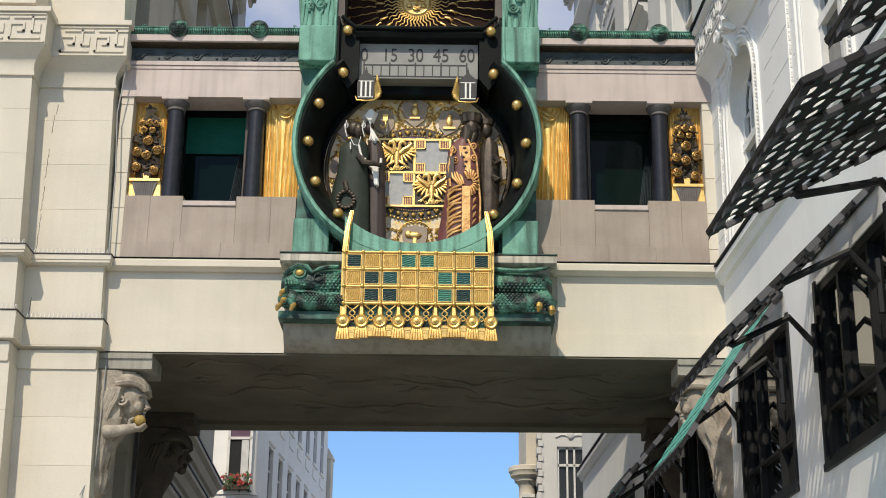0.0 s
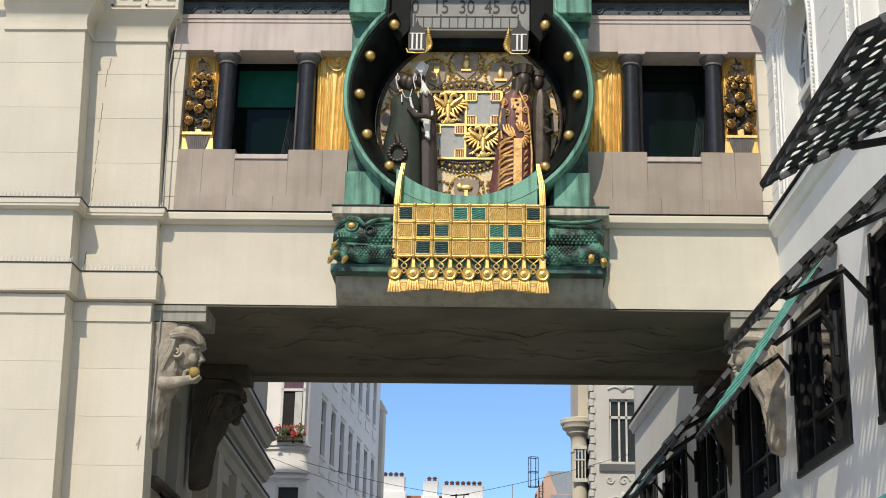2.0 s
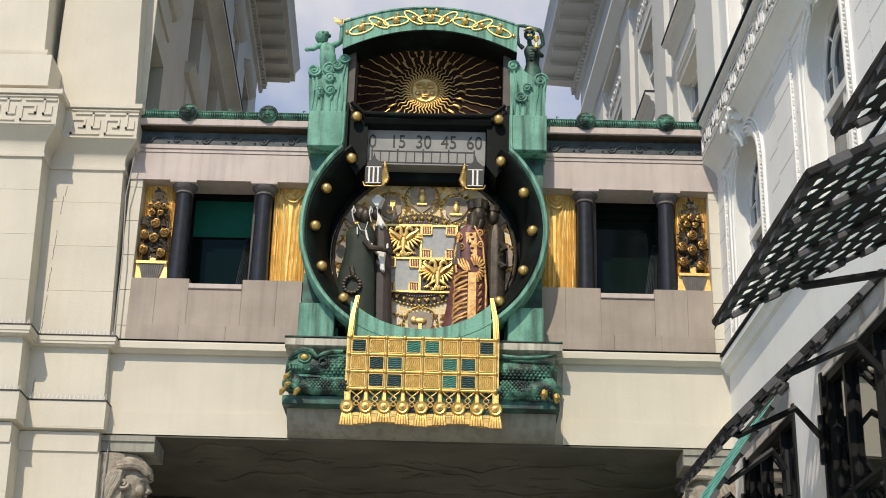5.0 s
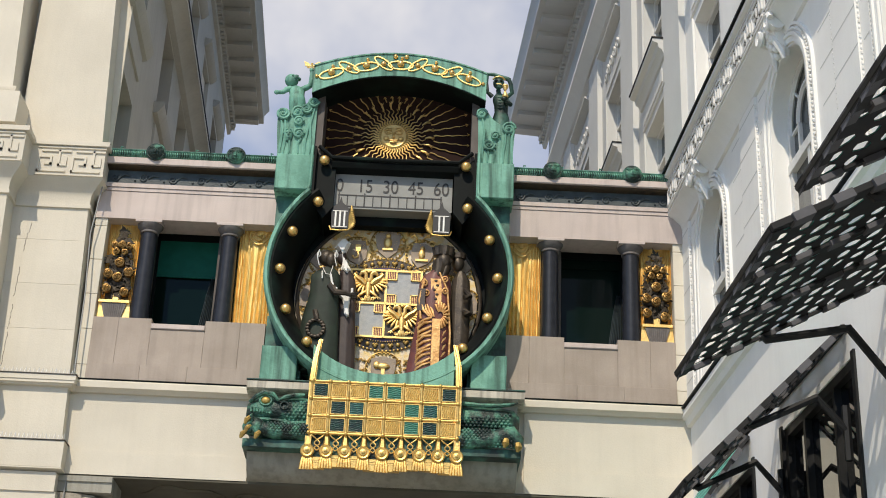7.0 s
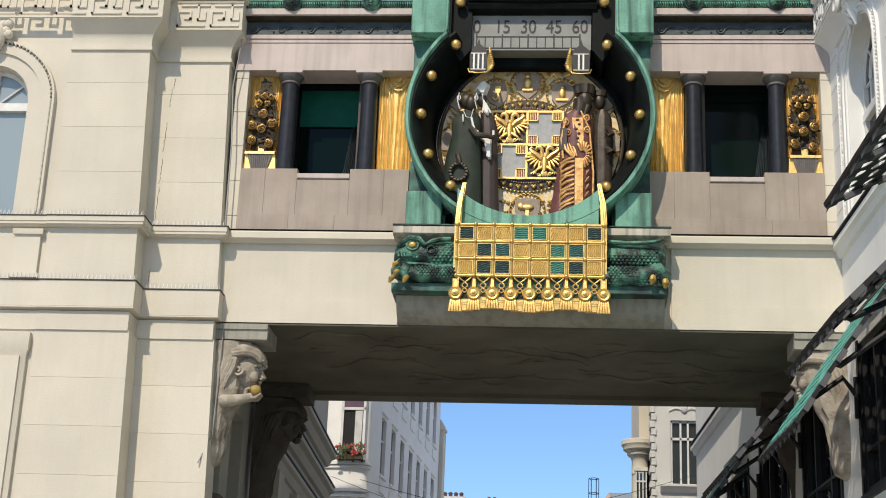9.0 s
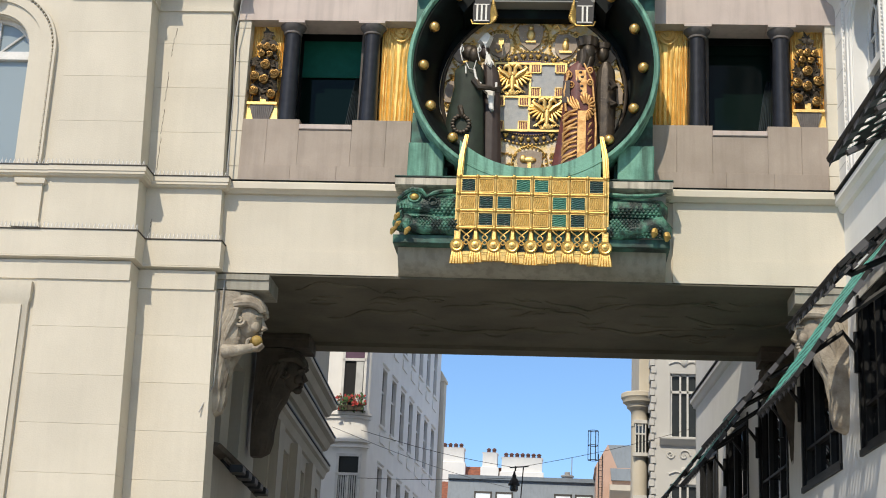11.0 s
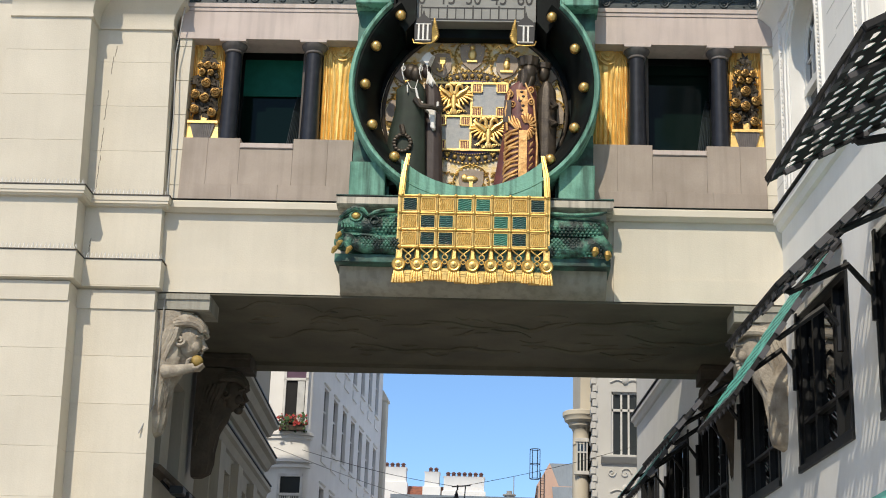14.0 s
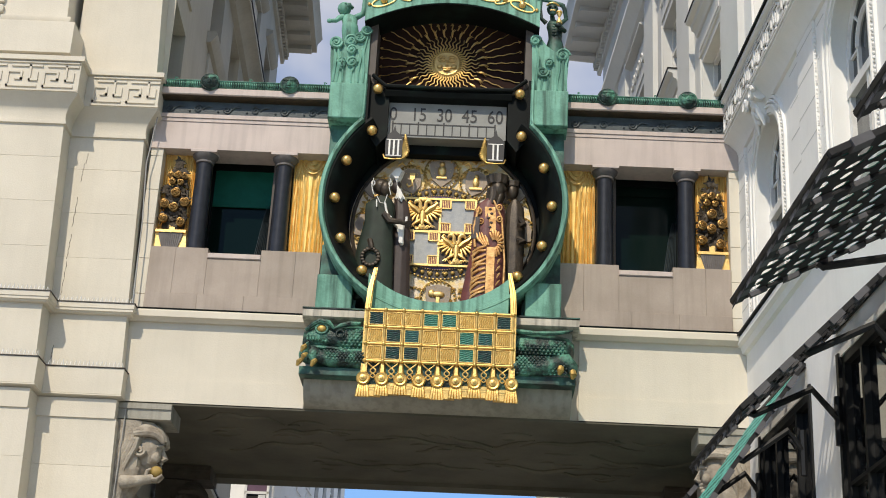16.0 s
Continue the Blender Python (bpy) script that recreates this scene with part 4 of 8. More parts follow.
m = Mesh()
holes = [(u - 1.42, u + 1.42, 5.55, 7.95) for u in BAYS] + [(u - 1.0, u + 1.0, 2.4, 4.2) for u in BAYS]
holes = [h for h in holes if h[0] > U0 and h[1] < U1]
pierced(m, U0, U1, 0, 9.7, holes, 0.35)
for u in BAYS:
    if u - PITCH / 2 < U0:
        continue
    if u > -1:
        arched(m, u - PITCH / 2, u + PITCH / 2, 9.7, 13.45, arch_u(u), 0.86, 12.22, 0.4)
    else:
        pierced(m, max(U0, u - PITCH / 2 - (5 if u < -14 else 0)), u + PITCH / 2, 9.7, 13.45, [], 0.3)
up = [(u - 0.9, u + 0.9, 14.75, 16.85) for u in BAYS] + [(u - 0.9, u + 0.9, 18.05, 20.15) for u in BAYS] + [(u - 0.6, u + 0.6, 23.1, 24.2) for u in BAYS]
up = [h for h in up if h[0] > U0 and h[1] < U1]
pierced(m, 0.0, U1, 13.45, 25.4, [h for h in up if h[0] > 0], 0.4)
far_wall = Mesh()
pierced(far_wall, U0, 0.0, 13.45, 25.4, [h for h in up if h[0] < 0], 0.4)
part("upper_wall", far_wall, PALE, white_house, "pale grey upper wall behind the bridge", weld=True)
m.box(U0, U1, 0.45, 9, 0, 25.4)
m.box(U0, U0 + 0.1, 0.0, 9, 0, 25.4)
m.box(U1 - 0.1, U1, 0.0, 9, 0, 25.4)
part("wall", m, WHITE, white_house, weld=True)

for u in BAYS:
    if not U0 < u - 1.5 or not u + 1.5 < U1:
        continue
    # shop window of the first floor
    w = Mesh()
    for a, c, e, f in ((-1.42, 1.42, 5.55, 5.66), (-1.42, 1.42, 7.83, 7.95), (-1.42, -1.28, 5.55, 7.95), (1.28, 1.42, 5.55, 7.95), (-0.62, -0.54, 5.55, 7.95), (0.54, 0.62, 5.55, 7.95), (-1.42, 1.42, 6.20, 6.25)):
        w.box(u + a, u + c, 0.02, 0.14, e, f)
    w.box(u - 1.5, u + 1.5, -0.05, 0.05, 5.46, 5.56)
    w.box(u - 1.5, u - 1.40, -0.03, 0.05, 5.5, 8.0)
    w.box(u + 1.40, u + 1.5, -0.03, 0.05, 5.5, 8.0)
    win = part("shop_window", w, IRON, white_house, "black-framed shop window")
    for a, c in ((-1.40, -0.58), (-0.58, 0.58), (0.58, 1.40)):
        w = Mesh()
        w.box(u + a, u + c, 0.11, 0.12, 5.6, 7.9)
        part("pane", w, GLASS_SHOP, win)
    # cornice above the shop floor
for z, o in ((9.72, 0.16),):
    c = Mesh()
    c.box(U0, U1, -o - 0.03, 0.0, z + 0.165, z + 0.19)
    part("flashing", c, IRON, white_house)
    c = Mesh()
    c.run([(0, z - 0.12), (-o * 0.4, z - 0.1), (-o * 0.6, z), (-o, z + 0.03), (-o, z + 0.12), (0, z + 0.16)], U0, U1)
    part("string_course", c, WHITE, white_house)
c = Mesh()
c.run([(0, 13.25), (-0.05, 13.26), (-0.08, 13.36), (-0.2, 13.48), (-0.3, 13.54), (-0.3, 14.17), (-0.38, 14.2), (-0.38, 14.27), (0, 14.3)], -0.1, U1)
kb = part("key_band", c, WHITE, white_house, "projecting white band with key pattern")
c = Mesh()
c.box(-0.1, U1, -0.42, 0, 14.275, 14.31)
part("flashing", c, BLACKMETAL, kb)
key_pattern(0.15, 12.0, -0.30, 13.58, 14.15, kb, FRAME_WHITE)
# recessed joints of the key pattern
c = Mesh()
for k in range(22):
    x = 0.3 + 0.56 * k
    for a in (0.0, 0.12, 0.24):
        c.box(x + a, x + a + 0.035, -0.306, -0.30, 13.72 + 0.1 * (a == 0.12), 13.98)
    c.box(x - 0.05, x + 0.22, -0.306, -0.30, 14.04, 14.07)
    c.box(x + 0.1, x + 0.42, -0.306, -0.30, 13.64, 13.67)
part("key_joint", c, DARKSTONE, kb)
for u in BAYS:
    if u < 0 or u > 16:
        continue
    u = arch_u(u)
    n = 24
    def hoop(mb, r0, r1, y0, y1=0.02, foot=9.9):
        path = []
        for r in (r0, r1):
            path.append([(u + r, foot)] + [(u + r * math.cos(math.pi * k / n), 12.22 + r * math.sin(math.pi * k / n)) for k in range(n + 1)] + [(u - r, foot)])
        mb.ribbon(path[0], path[1], y0, y1)
    c = Mesh()
    hoop(c, 0.865, 0.90, -0.012)
    hoop(c, 0.90, 0.985, -0.045)
    hoop(c, 0.985, 1.03, -0.075)
    hoop(c, 1.13, 1.17, -0.05)
    arch = part("architrave", c, WHITE, white_house, "white round-headed window surround")
    c = Mesh()
    for s in (-1, 1):
        for k in range(35):
            c.ball((u + s * 1.08, -0.04, 9.95 + 0.066 * k), (0.03, 0.028, 0.028 if k % 3 else 0.014), 6, 4)
    for k in range(1, 46):
        a = math.pi * k / 46
        r = 0.03 if k % 3 else 0.018
        c.ball((u + 1.08 * math.cos(a), -0.04, 12.22 + 1.08 * math.sin(a)), (r, 0.028, r), 6, 4)
    part("bead", c, WHITE, arch)
    c = Mesh()
    c.loft([[(u - w, 0.02, z), (u + w, 0.02, z), (u + w * 0.9, -d, z), (u - w * 0.9, -d, z)] for z, w, d in ((12.98, 0.10, 0.06), (13.12, 0.17, 0.12), (13.3, 0.20, 0.20), (13.45, 0.25, 0.27), (13.53, 0.25, 0.27))])
    for s in (-1, 1):
        c.spiral((u + s * 0.20, 13.44), 0.13, -0.29, 0.05, 1.5, s, 22)
        c.turn([(0.12, -0.05), (0.12, 0.05)], (u + s * 0.24, -0.18, 13.43), 14, "x")
        for k in range(4):
            c.tube([(u + s * 0.05, -0.18, 13.36 - 0.03 * k), (u + s * (0.10 + 0.02 * k), -0.19 + 0.03 * k, 13.24 - 0.07 * k), (u + s * (0.13 + 0.02 * k), -0.08, 13.12 - 0.08 * k)], [0.045, 0.05, 0.02], 7)
    for k in range(5):
        c.ball((u + 0.05 * math.sin(k * 2.5), -0.21 + 0.025 * k, 13.34 - 0.075 * k), (0.075 - 0.008 * k, 0.06, 0.06), 10, 7)
    part("keystone", c, WHITE, arch, "carved scroll keystone with leaves")
    c = Mesh()
    c.box(u - 0.86, u + 0.86, 0.30, 0.33, 9.75, 13.1)
    part("pane", c, GLASS, arch)
    c = Mesh()
    c.box(u - 0.86, u + 0.86, 0.21, 0.31, 11.62, 11.76)
    c.box(u - 0.05, u + 0.05, 0.23, 0.31, 9.75, 11.62)
    c.box(u - 0.86, u - 0.76, 0.23, 0.31, 9.75, 12.22)
    c.box(u + 0.76, u + 0.86, 0.23, 0.31, 9.75, 12.22)
    for s in (-1, 1):
        c.box(u + s * 0.42 - 0.035, u + s * 0.42 + 0.035, 0.25, 0.31, 11.76, 12.22)
        c.box(u + s * 0.64 - 0.22, u + s * 0.64 + 0.22, 0.265, 0.31, 12.20, 12.24)
    for r, w in ((0.82, 0.05), (0.42, 0.045)):
        c.tube([(u + r * math.cos(math.pi * k / 18), 0.27, 12.22 + r * math.sin(math.pi * k / 18)) for k in range(19)], w, 6)
    for a in (0.8, 1.57, 2.34):
        c.tube([(u + 0.42 * math.cos(a), 0.28, 12.22 + 0.42 * math.sin(a)), (u + 0.82 * math.cos(a), 0.28, 12.22 + 0.82 * math.sin(a))], 0.025, 5)
    part("window_frame", c, FRAME_WHITE, arch)
# bead lines and pilaster strips between the arches
for k in range(-1, 4):
    u = FIRST + PITCH * (k + 0.5)
    c = Mesh()
    c.box(u - 0.42, u + 0.42, -0.05, 0.0, 9.9, 13.25)
    ps = part("pilaster_strip", c, WHITE, white_house)
    c = Mesh()
    for s in (-1, 1):
        for q in range(44):
            c.ball((u + s * 0.46, -0.03, 10.0 + 0.072 * q), (0.016, 0.016, 0.026 if q % 3 else 0.012), 6, 4)
    part("bead", c, WHITE, ps)
# horizontal joints of the plaster
for k in range(6):
    z = 10.35 + 0.55 * k
    c = Mesh()
    for j in range(-1, 4):
        u = FIRST + PITCH * (j + 0.5)
        c.box(u - 1.05, u - 0.5, -0.003, 0.0, z, z + 0.02)
        c.box(u + 0.5, u + 0.85, -0.003, 0.0, z, z + 0.02)
        c.box(u - 0.42, u + 0.42, -0.053, -0.05, z, z + 0.02)
    part("joint", c, PALE, white_house)
# upper storeys
for u in BAYS:
    if not U0 < u - 1 or u > 9:
        continue
    for z0, z1, w in ((14.75, 16.85, 0.9), (18.05, 20.15, 0.9), (23.1, 24.2, 0.6)):
        c = Mesh()
        c.box(u - w, u + w, 0.30, 0.32, z0, z1)
        pane = part("pane", c, GLASS, white_house)
        c = Mesh()
        for a, b2, e, f in ((-w, w, z0, z0 + 0.08), (-w, w, z1 - 0.08, z1), (-w, -w + 0.08, z0, z1), (w - 0.08, w, z0, z1), (-0.05, 0.05, z0, z1), (-w, w, z0 + (z1 - z0) * 0.62, z0 + (z1 - z0) * 0.62 + 0.07)):
            c.box(u + a, u + b2, 0.22, 0.30, e, f)
        part("window_frame", c, FRAME_WHITE, pane)
    c = Mesh()
    for s in (-1, 1):
        c.box(u + s * 1.02 - 0.09, u + s * 1.02 + 0.09, -0.04, 0, 14.5, 16.95)
        c.box(u + s * 1.02 - 0.09, u + s * 1.02 + 0.09, -0.04, 0, 17.98, 20.25)
    c.run([(0, 17.55), (-0.06, 17.57), (-0.10, 17.68), (-0.16, 17.72), (-0.18, 17.82), (-0.28, 17.86), (-0.28, 17.92), (0, 17.95)], u - 1.15, u + 1.15)
    c.box(u - 1.05, u + 1.05, -0.04, 0, 17.02, 17.5)
    c.box(u - 0.9, u + 0.9, -0.06, 0, 17.1, 17.42)
    c.box(u - 0.95, u + 0.95, -0.03, 0, 20.35, 21.35)
    for k in range(9):
        c.spiral((u - 0.8 + 0.2 * k, 20.8 + 0.1 * (k % 2)), 0.14, -0.05, 0.035, 1.2, 1 if k % 2 else -1, 12)
    c.run([(0, 21.5), (-0.08, 21.52), (-0.2, 21.58), (-0.2, 21.62), (0, 21.65)], u - 1.2, u + 1.2)
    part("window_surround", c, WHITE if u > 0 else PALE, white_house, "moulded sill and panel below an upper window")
    c = Mesh()
    c.box(u - 1.17, u + 1.17, -0.30, 0, 17.925, 17.955)
    part("sill_flashing", c, IRON, white_house)
    c = Mesh()
    c.box(u + PITCH / 2 - 0.76, u + PITCH / 2 + 0.52, -0.12, 0, 14.3, 22.0)
    c.box(u + PITCH / 2 - 0.84, u + PITCH / 2 + 0.60, -0.15, 0, 14.3, 14.6)
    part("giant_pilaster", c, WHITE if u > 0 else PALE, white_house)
c = Mesh()
c.run([(0, 22.1), (-0.15, 22.12), (-0.3, 22.3), (-0.42, 22.4), (-0.42, 22.5), (0, 22.55)], U0, U1)
part("string_course", c, WHITE, white_house)

def top_cornice(mat, x0, x1, z, parent, out=1.25):
    c2 = Mesh()
    c2.run([(0, z), (-0.1, z + 0.02), (-0.15, z + 0.25), (-0.25, z + 0.3), (-0.25, z + 0.45), (-out, z + 0.5), (-out, z + 0.8), (-out - 0.15, z + 1.0), (0, z + 1.05)], x0, x1)
    k = x0 + 0.3
    while k < x1 - 0.3:
        c2.box(k, k + 0.32, -out + 0.15, -0.2, z + 0.34, z + 0.5)
        k += 0.9
    k = x0 + 0.1
    while k < x1 - 0.1:
        c2.box(k, k + 0.12, -0.24, -0.12, z + 0.12, z + 0.26)
        k += 0.22
    part("top_cornice", c2, mat, parent, "deep bracketed roof cornice with dentils")

top_cornice(PALE, U0 - 0.6, U1, 24.7, white_house)
c = Mesh()
c.run([(-1.0, 25.6), (0.4, 25.6), (4, 28.0), (8.5, 25.6)], U0, U1)
part("roof", c, SLATE, white_house)

# ---- awnings ----
def awning(u, angle, seed, W=3.55, L=2.62):
    """A pierced black awning with a turquoise upper side on folding iron arms."""
    aw = thing("awning", "black pierced cloth awning with turquoise top on folding iron arms", "awning", "awnings over the shop windows", at=FACE @ pose(u, -0.06, 8.35, angle, 0, 0))
    rg = random.Random(seed)
    nx, ny = 15, 10
    under, top = Mesh(), Mesh()
    dx, dy = W / nx, (L - 0.2) / ny
    # strips of cloth between the three ribs, pierced with pointed leaf-shaped holes
    for i in range(nx):
        for j in range(ny):
            x0, y0 = -W / 2 + i * dx, -0.1 - (j + 1) * dy
            cx, cy = x0 + dx * rg.uniform(0.44, 0.56), y0 + dy * rg.uniform(0.44, 0.56)
            sq = [(x0, y0), (x0 + dx / 2, y0), (x0 + dx, y0), (x0 + dx, y0 + dy / 2), (x0 + dx, y0 + dy), (x0 + dx / 2, y0 + dy), (x0, y0 + dy), (x0, y0 + dy / 2)]
            solid_cell = rg.random() < 0.13
            a, b2 = (0.02, 0.02) if solid_cell else (dx * rg.uniform(0.33, 0.47), dy * rg.uniform(0.30, 0.50))
            lean_a = rg.uniform(-0.55, 0.55)
            hole = []
            for q in range(8):
                t = math.pi * (1.25 + 0.25 * q)
                e = rg.uniform(0.78, 1.0)
                px, py = a * e * math.cos(t), b2 * e * math.sin(t)
                hole.append((cx + max(-0.44 * dx, min(0.44 * dx, px + lean_a * py * 0.5)), cy + py * 0.92))
            for mb, z in ((under, -0.012), (top, 0.0)):
                vs = [(x, y, z) for x, y in sq] + [(x, y, z) for x, y in hole]
                fs = [(k, (k + 1) % 8, 8 + (k + 1) % 8, 8 + k) for k in range(8)]
                if solid_cell:
                    fs.append(tuple(range(8, 16)))
                mb.add(vs, fs)
    part("cloth", top, TURQUOISE, aw, "turquoise upper cloth", weld=True)
    # Second sheet in black: the shade beneath the turquoise cloth is its colour.
    part("underside", under, AWNING, aw, "pierced underside with its shade in black", weld=True)
    n = 13
    for x in (-W / 2, -W / 6, W / 6, W / 2):
        outer = abs(x) > W / 3
        w = 0.062 if outer else 0.06
        hem = Mesh()
        for k in range(n):
            y0, y1 = -0.02 - L * k / n, -0.02 - L * (k + 1) / n
            hem.slot = k % 2
            d = 0.035 if k % 2 else 0.0
            hem.box(x if x < -W / 3 else x - w, x + w + d * (x > 0), y1 + 0.004, y0, -0.045 - d * 0.6, 0.012 if x > W / 3 else -0.016)
        tagged(part("hem", hem, [AWNING, AWNING_GREY], aw, "chequered black and grey hem", smooth=False), kind="stuff")
    hem = Mesh()
    n = 17
    for k in range(n):
        x0, x1 = -W / 2 + W * k / n, -W / 2 + W * (k + 1) / n
        hem.slot = k % 2
        hem.extrude([(x0, -0.06), (x1, -0.06), (x1, 0.012), (x0, 0.012)], -L - 0.02, -L + 0.10)
        hem.loft([[(x0, -L, -0.05), (x1, -L, -0.05), (x1, -L, -0.03), (x0, -L, -0.03)], [(x0 + 0.04, -L - 0.06, -0.10), (x1 - 0.10, -L - 0.06, -0.10), (x1 - 0.10, -L - 0.055, -0.09), (x0 + 0.04, -L - 0.055, -0.09)]])
    tagged(part("valance", hem, [AWNING, AWNING_GREY], aw, "scalloped chequered valance", smooth=False), kind="stuff")
    fr = Mesh()
    fr.tube([(-W / 2, -L, -0.02), (W / 2, -L, -0.02)], 0.03, 6)
    fr.tube([(-W / 2, 0, -0.02), (W / 2, 0, -0.02)], 0.05, 6)
    for k in range(4):
        x = -W / 2 + W * k / 3
        fr.tube([(x, 0, -0.03), (x, -L, -0.03)], 0.018, 5)
    part("frame", fr, IRON, aw)
    back = pose(0, 0, 0, -angle, 0, 0)
    for s in (-1, 1):
        arm = Mesh()
        e = Vector((s * (W / 2 - 0.1), -L * 0.62, -0.04))
        root = back @ Vector((s * (W / 2 - 0.1), 0.0, -1.25))
        mid = (e + root) / 2 + (back @ Vector((0, 0.25, 0.38)))
        mid.x = s * (W / 2 - 0.1)
        arm.tube([e, e + Vector((0, 0.02, -0.05)), mid, root], [0.03, 0.045, 0.05, 0.045], 6)
        foot = [back @ Vector((s * (W / 2 - 0.1), 0.0, zz)) for zz in (-0.95, -1.6)]
        arm.tube(foot, 0.05, 6)
        part("arm", arm, IRON, aw, "folding black iron arm")

for k, ang in ((-3, 52), (-2, 54), (-1, 50), (0, 56), (1, 45.5), (2, 28), (3, 28)):
    if k > 1:
        awning(FIRST + PITCH * k + 0.16, ang, 10 + k)
    else:
        awning(FIRST + PITCH * k - 0.1, ang, 10 + k, 2.8, 2.75)
# small awning over the ground floor
m = Mesh()
m.loft([[(6.6, 0, 4.6), (11.0, 0, 4.6), (11.0, -1.9, 3.5), (6.6, -1.9, 3.5)], [(6.6, 0, 4.63), (11.0, 0, 4.63), (11.0, -1.92, 3.53), (6.6, -1.92, 3.53)]])
m.box(6.6, 11.0, -1.94, -1.90, 3.25, 3.53)
ob = solid("ground_floor_awning", m, TURQUOISE, "sunlit turquoise cloth awning over the ground floor", "awning", at=FACE)

# ---- shaded street side of the stone house ----
SIDE = pose(-5.2, 0, 0, 0, 0, 92.6)
side = thing("side_front", "shaded plaster street side of the cream house", "building", kind="structure", at=SIDE)
E0 = 17.3
AXES = (1.13, 5.46, 8.83, 12.2, 15.57)
ROWS_W = [(u - 0.75, u + 0.75, 13.9, 16.38) for u in AXES] + [(u - 0.83, u + 0.83, 17.95, 20.2) for u in AXES] + [(u - 0.8, u + 0.8, 21.6, 23.6) for u in AXES]
LOW = [(u - 0.95, u + 0.95, 3.4, 6.9) for u in (6.4, 9.5, 12.6, 15.7)] + [(0.4, 1.6, 5.6, 7.4), (2.4, 3.6, 5.6, 7.4)]
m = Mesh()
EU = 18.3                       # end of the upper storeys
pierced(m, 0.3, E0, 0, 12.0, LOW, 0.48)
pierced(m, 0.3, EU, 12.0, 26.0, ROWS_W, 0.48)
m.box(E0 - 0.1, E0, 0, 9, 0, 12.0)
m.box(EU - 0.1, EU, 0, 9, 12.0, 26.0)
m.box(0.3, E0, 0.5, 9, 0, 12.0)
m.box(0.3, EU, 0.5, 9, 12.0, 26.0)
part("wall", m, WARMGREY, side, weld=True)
for h in ROWS_W + LOW:
    m = Mesh()
    m.box(h[0], h[1], 0.42, 0.44, h[2], h[3])
    pane = part("pane", m, GLASS, side)
    m = Mesh()
    m.box(h[0], h[0] + 0.07, 0.35, 0.42, h[2], h[3])
    m.box(h[1] - 0.07, h[1], 0.35, 0.42, h[2], h[3])
    m.box((h[0] + h[1]) / 2 - 0.04, (h[0] + h[1]) / 2 + 0.04, 0.35, 0.42, h[2], h[3])
    m.box(h[0], h[1], 0.35, 0.42, h[3] - 0.08, h[3])
    part("window_frame", m, FRAME_GREY, pane)
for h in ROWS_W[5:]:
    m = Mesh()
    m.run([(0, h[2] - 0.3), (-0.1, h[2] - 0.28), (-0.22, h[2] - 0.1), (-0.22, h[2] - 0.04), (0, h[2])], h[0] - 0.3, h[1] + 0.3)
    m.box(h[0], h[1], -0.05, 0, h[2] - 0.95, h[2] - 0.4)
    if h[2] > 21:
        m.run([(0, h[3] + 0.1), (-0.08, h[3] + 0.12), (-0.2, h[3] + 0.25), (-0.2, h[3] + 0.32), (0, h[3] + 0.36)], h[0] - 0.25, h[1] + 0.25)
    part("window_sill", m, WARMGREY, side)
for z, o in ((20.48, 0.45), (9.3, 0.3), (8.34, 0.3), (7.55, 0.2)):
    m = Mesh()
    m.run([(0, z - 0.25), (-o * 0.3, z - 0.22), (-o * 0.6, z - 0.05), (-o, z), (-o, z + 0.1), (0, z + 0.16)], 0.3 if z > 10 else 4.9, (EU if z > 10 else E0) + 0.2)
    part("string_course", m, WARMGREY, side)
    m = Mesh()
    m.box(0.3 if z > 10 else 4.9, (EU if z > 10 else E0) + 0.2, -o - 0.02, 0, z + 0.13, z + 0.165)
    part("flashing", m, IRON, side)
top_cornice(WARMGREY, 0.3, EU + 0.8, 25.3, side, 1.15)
for u in (6.4, 9.5, 12.6):
    m = Mesh()
    m.box(u + 1.15, u + 1.95, -0.18, 0, 2.5, 7.2)
    part("pier", m, WARMGREY, side)
# floodlights on a rail below the bridge
rail = thing("floodlight_rail", "dark metal rail with small floodlights on the shaded wall", "floodlight", at=SIDE)
m = Mesh()
m.tube([(1.0, -0.25, 5.35), (4.6, -0.25, 5.2)], 0.03, 6)
m.run([(0, 5.45), (-0.2, 5.46), (-0.25, 5.52), (0, 5.56)], 0.4, 4.9)
part("bracket", m, DARKSTONE, rail)
for u in (1.2, 1.9, 2.6, 3.3, 4.0):
    m = Mesh()
    m.bevel_box(u, u + 0.38, -0.52, -0.3, 5.16, 5.29, 0.02)
    m.tube([(u + 0.25, -0.3, 5.2), (u + 0.25, -0.1, 5.4)], 0.03, 6)
    part("floodlight", m, IRON, rail)

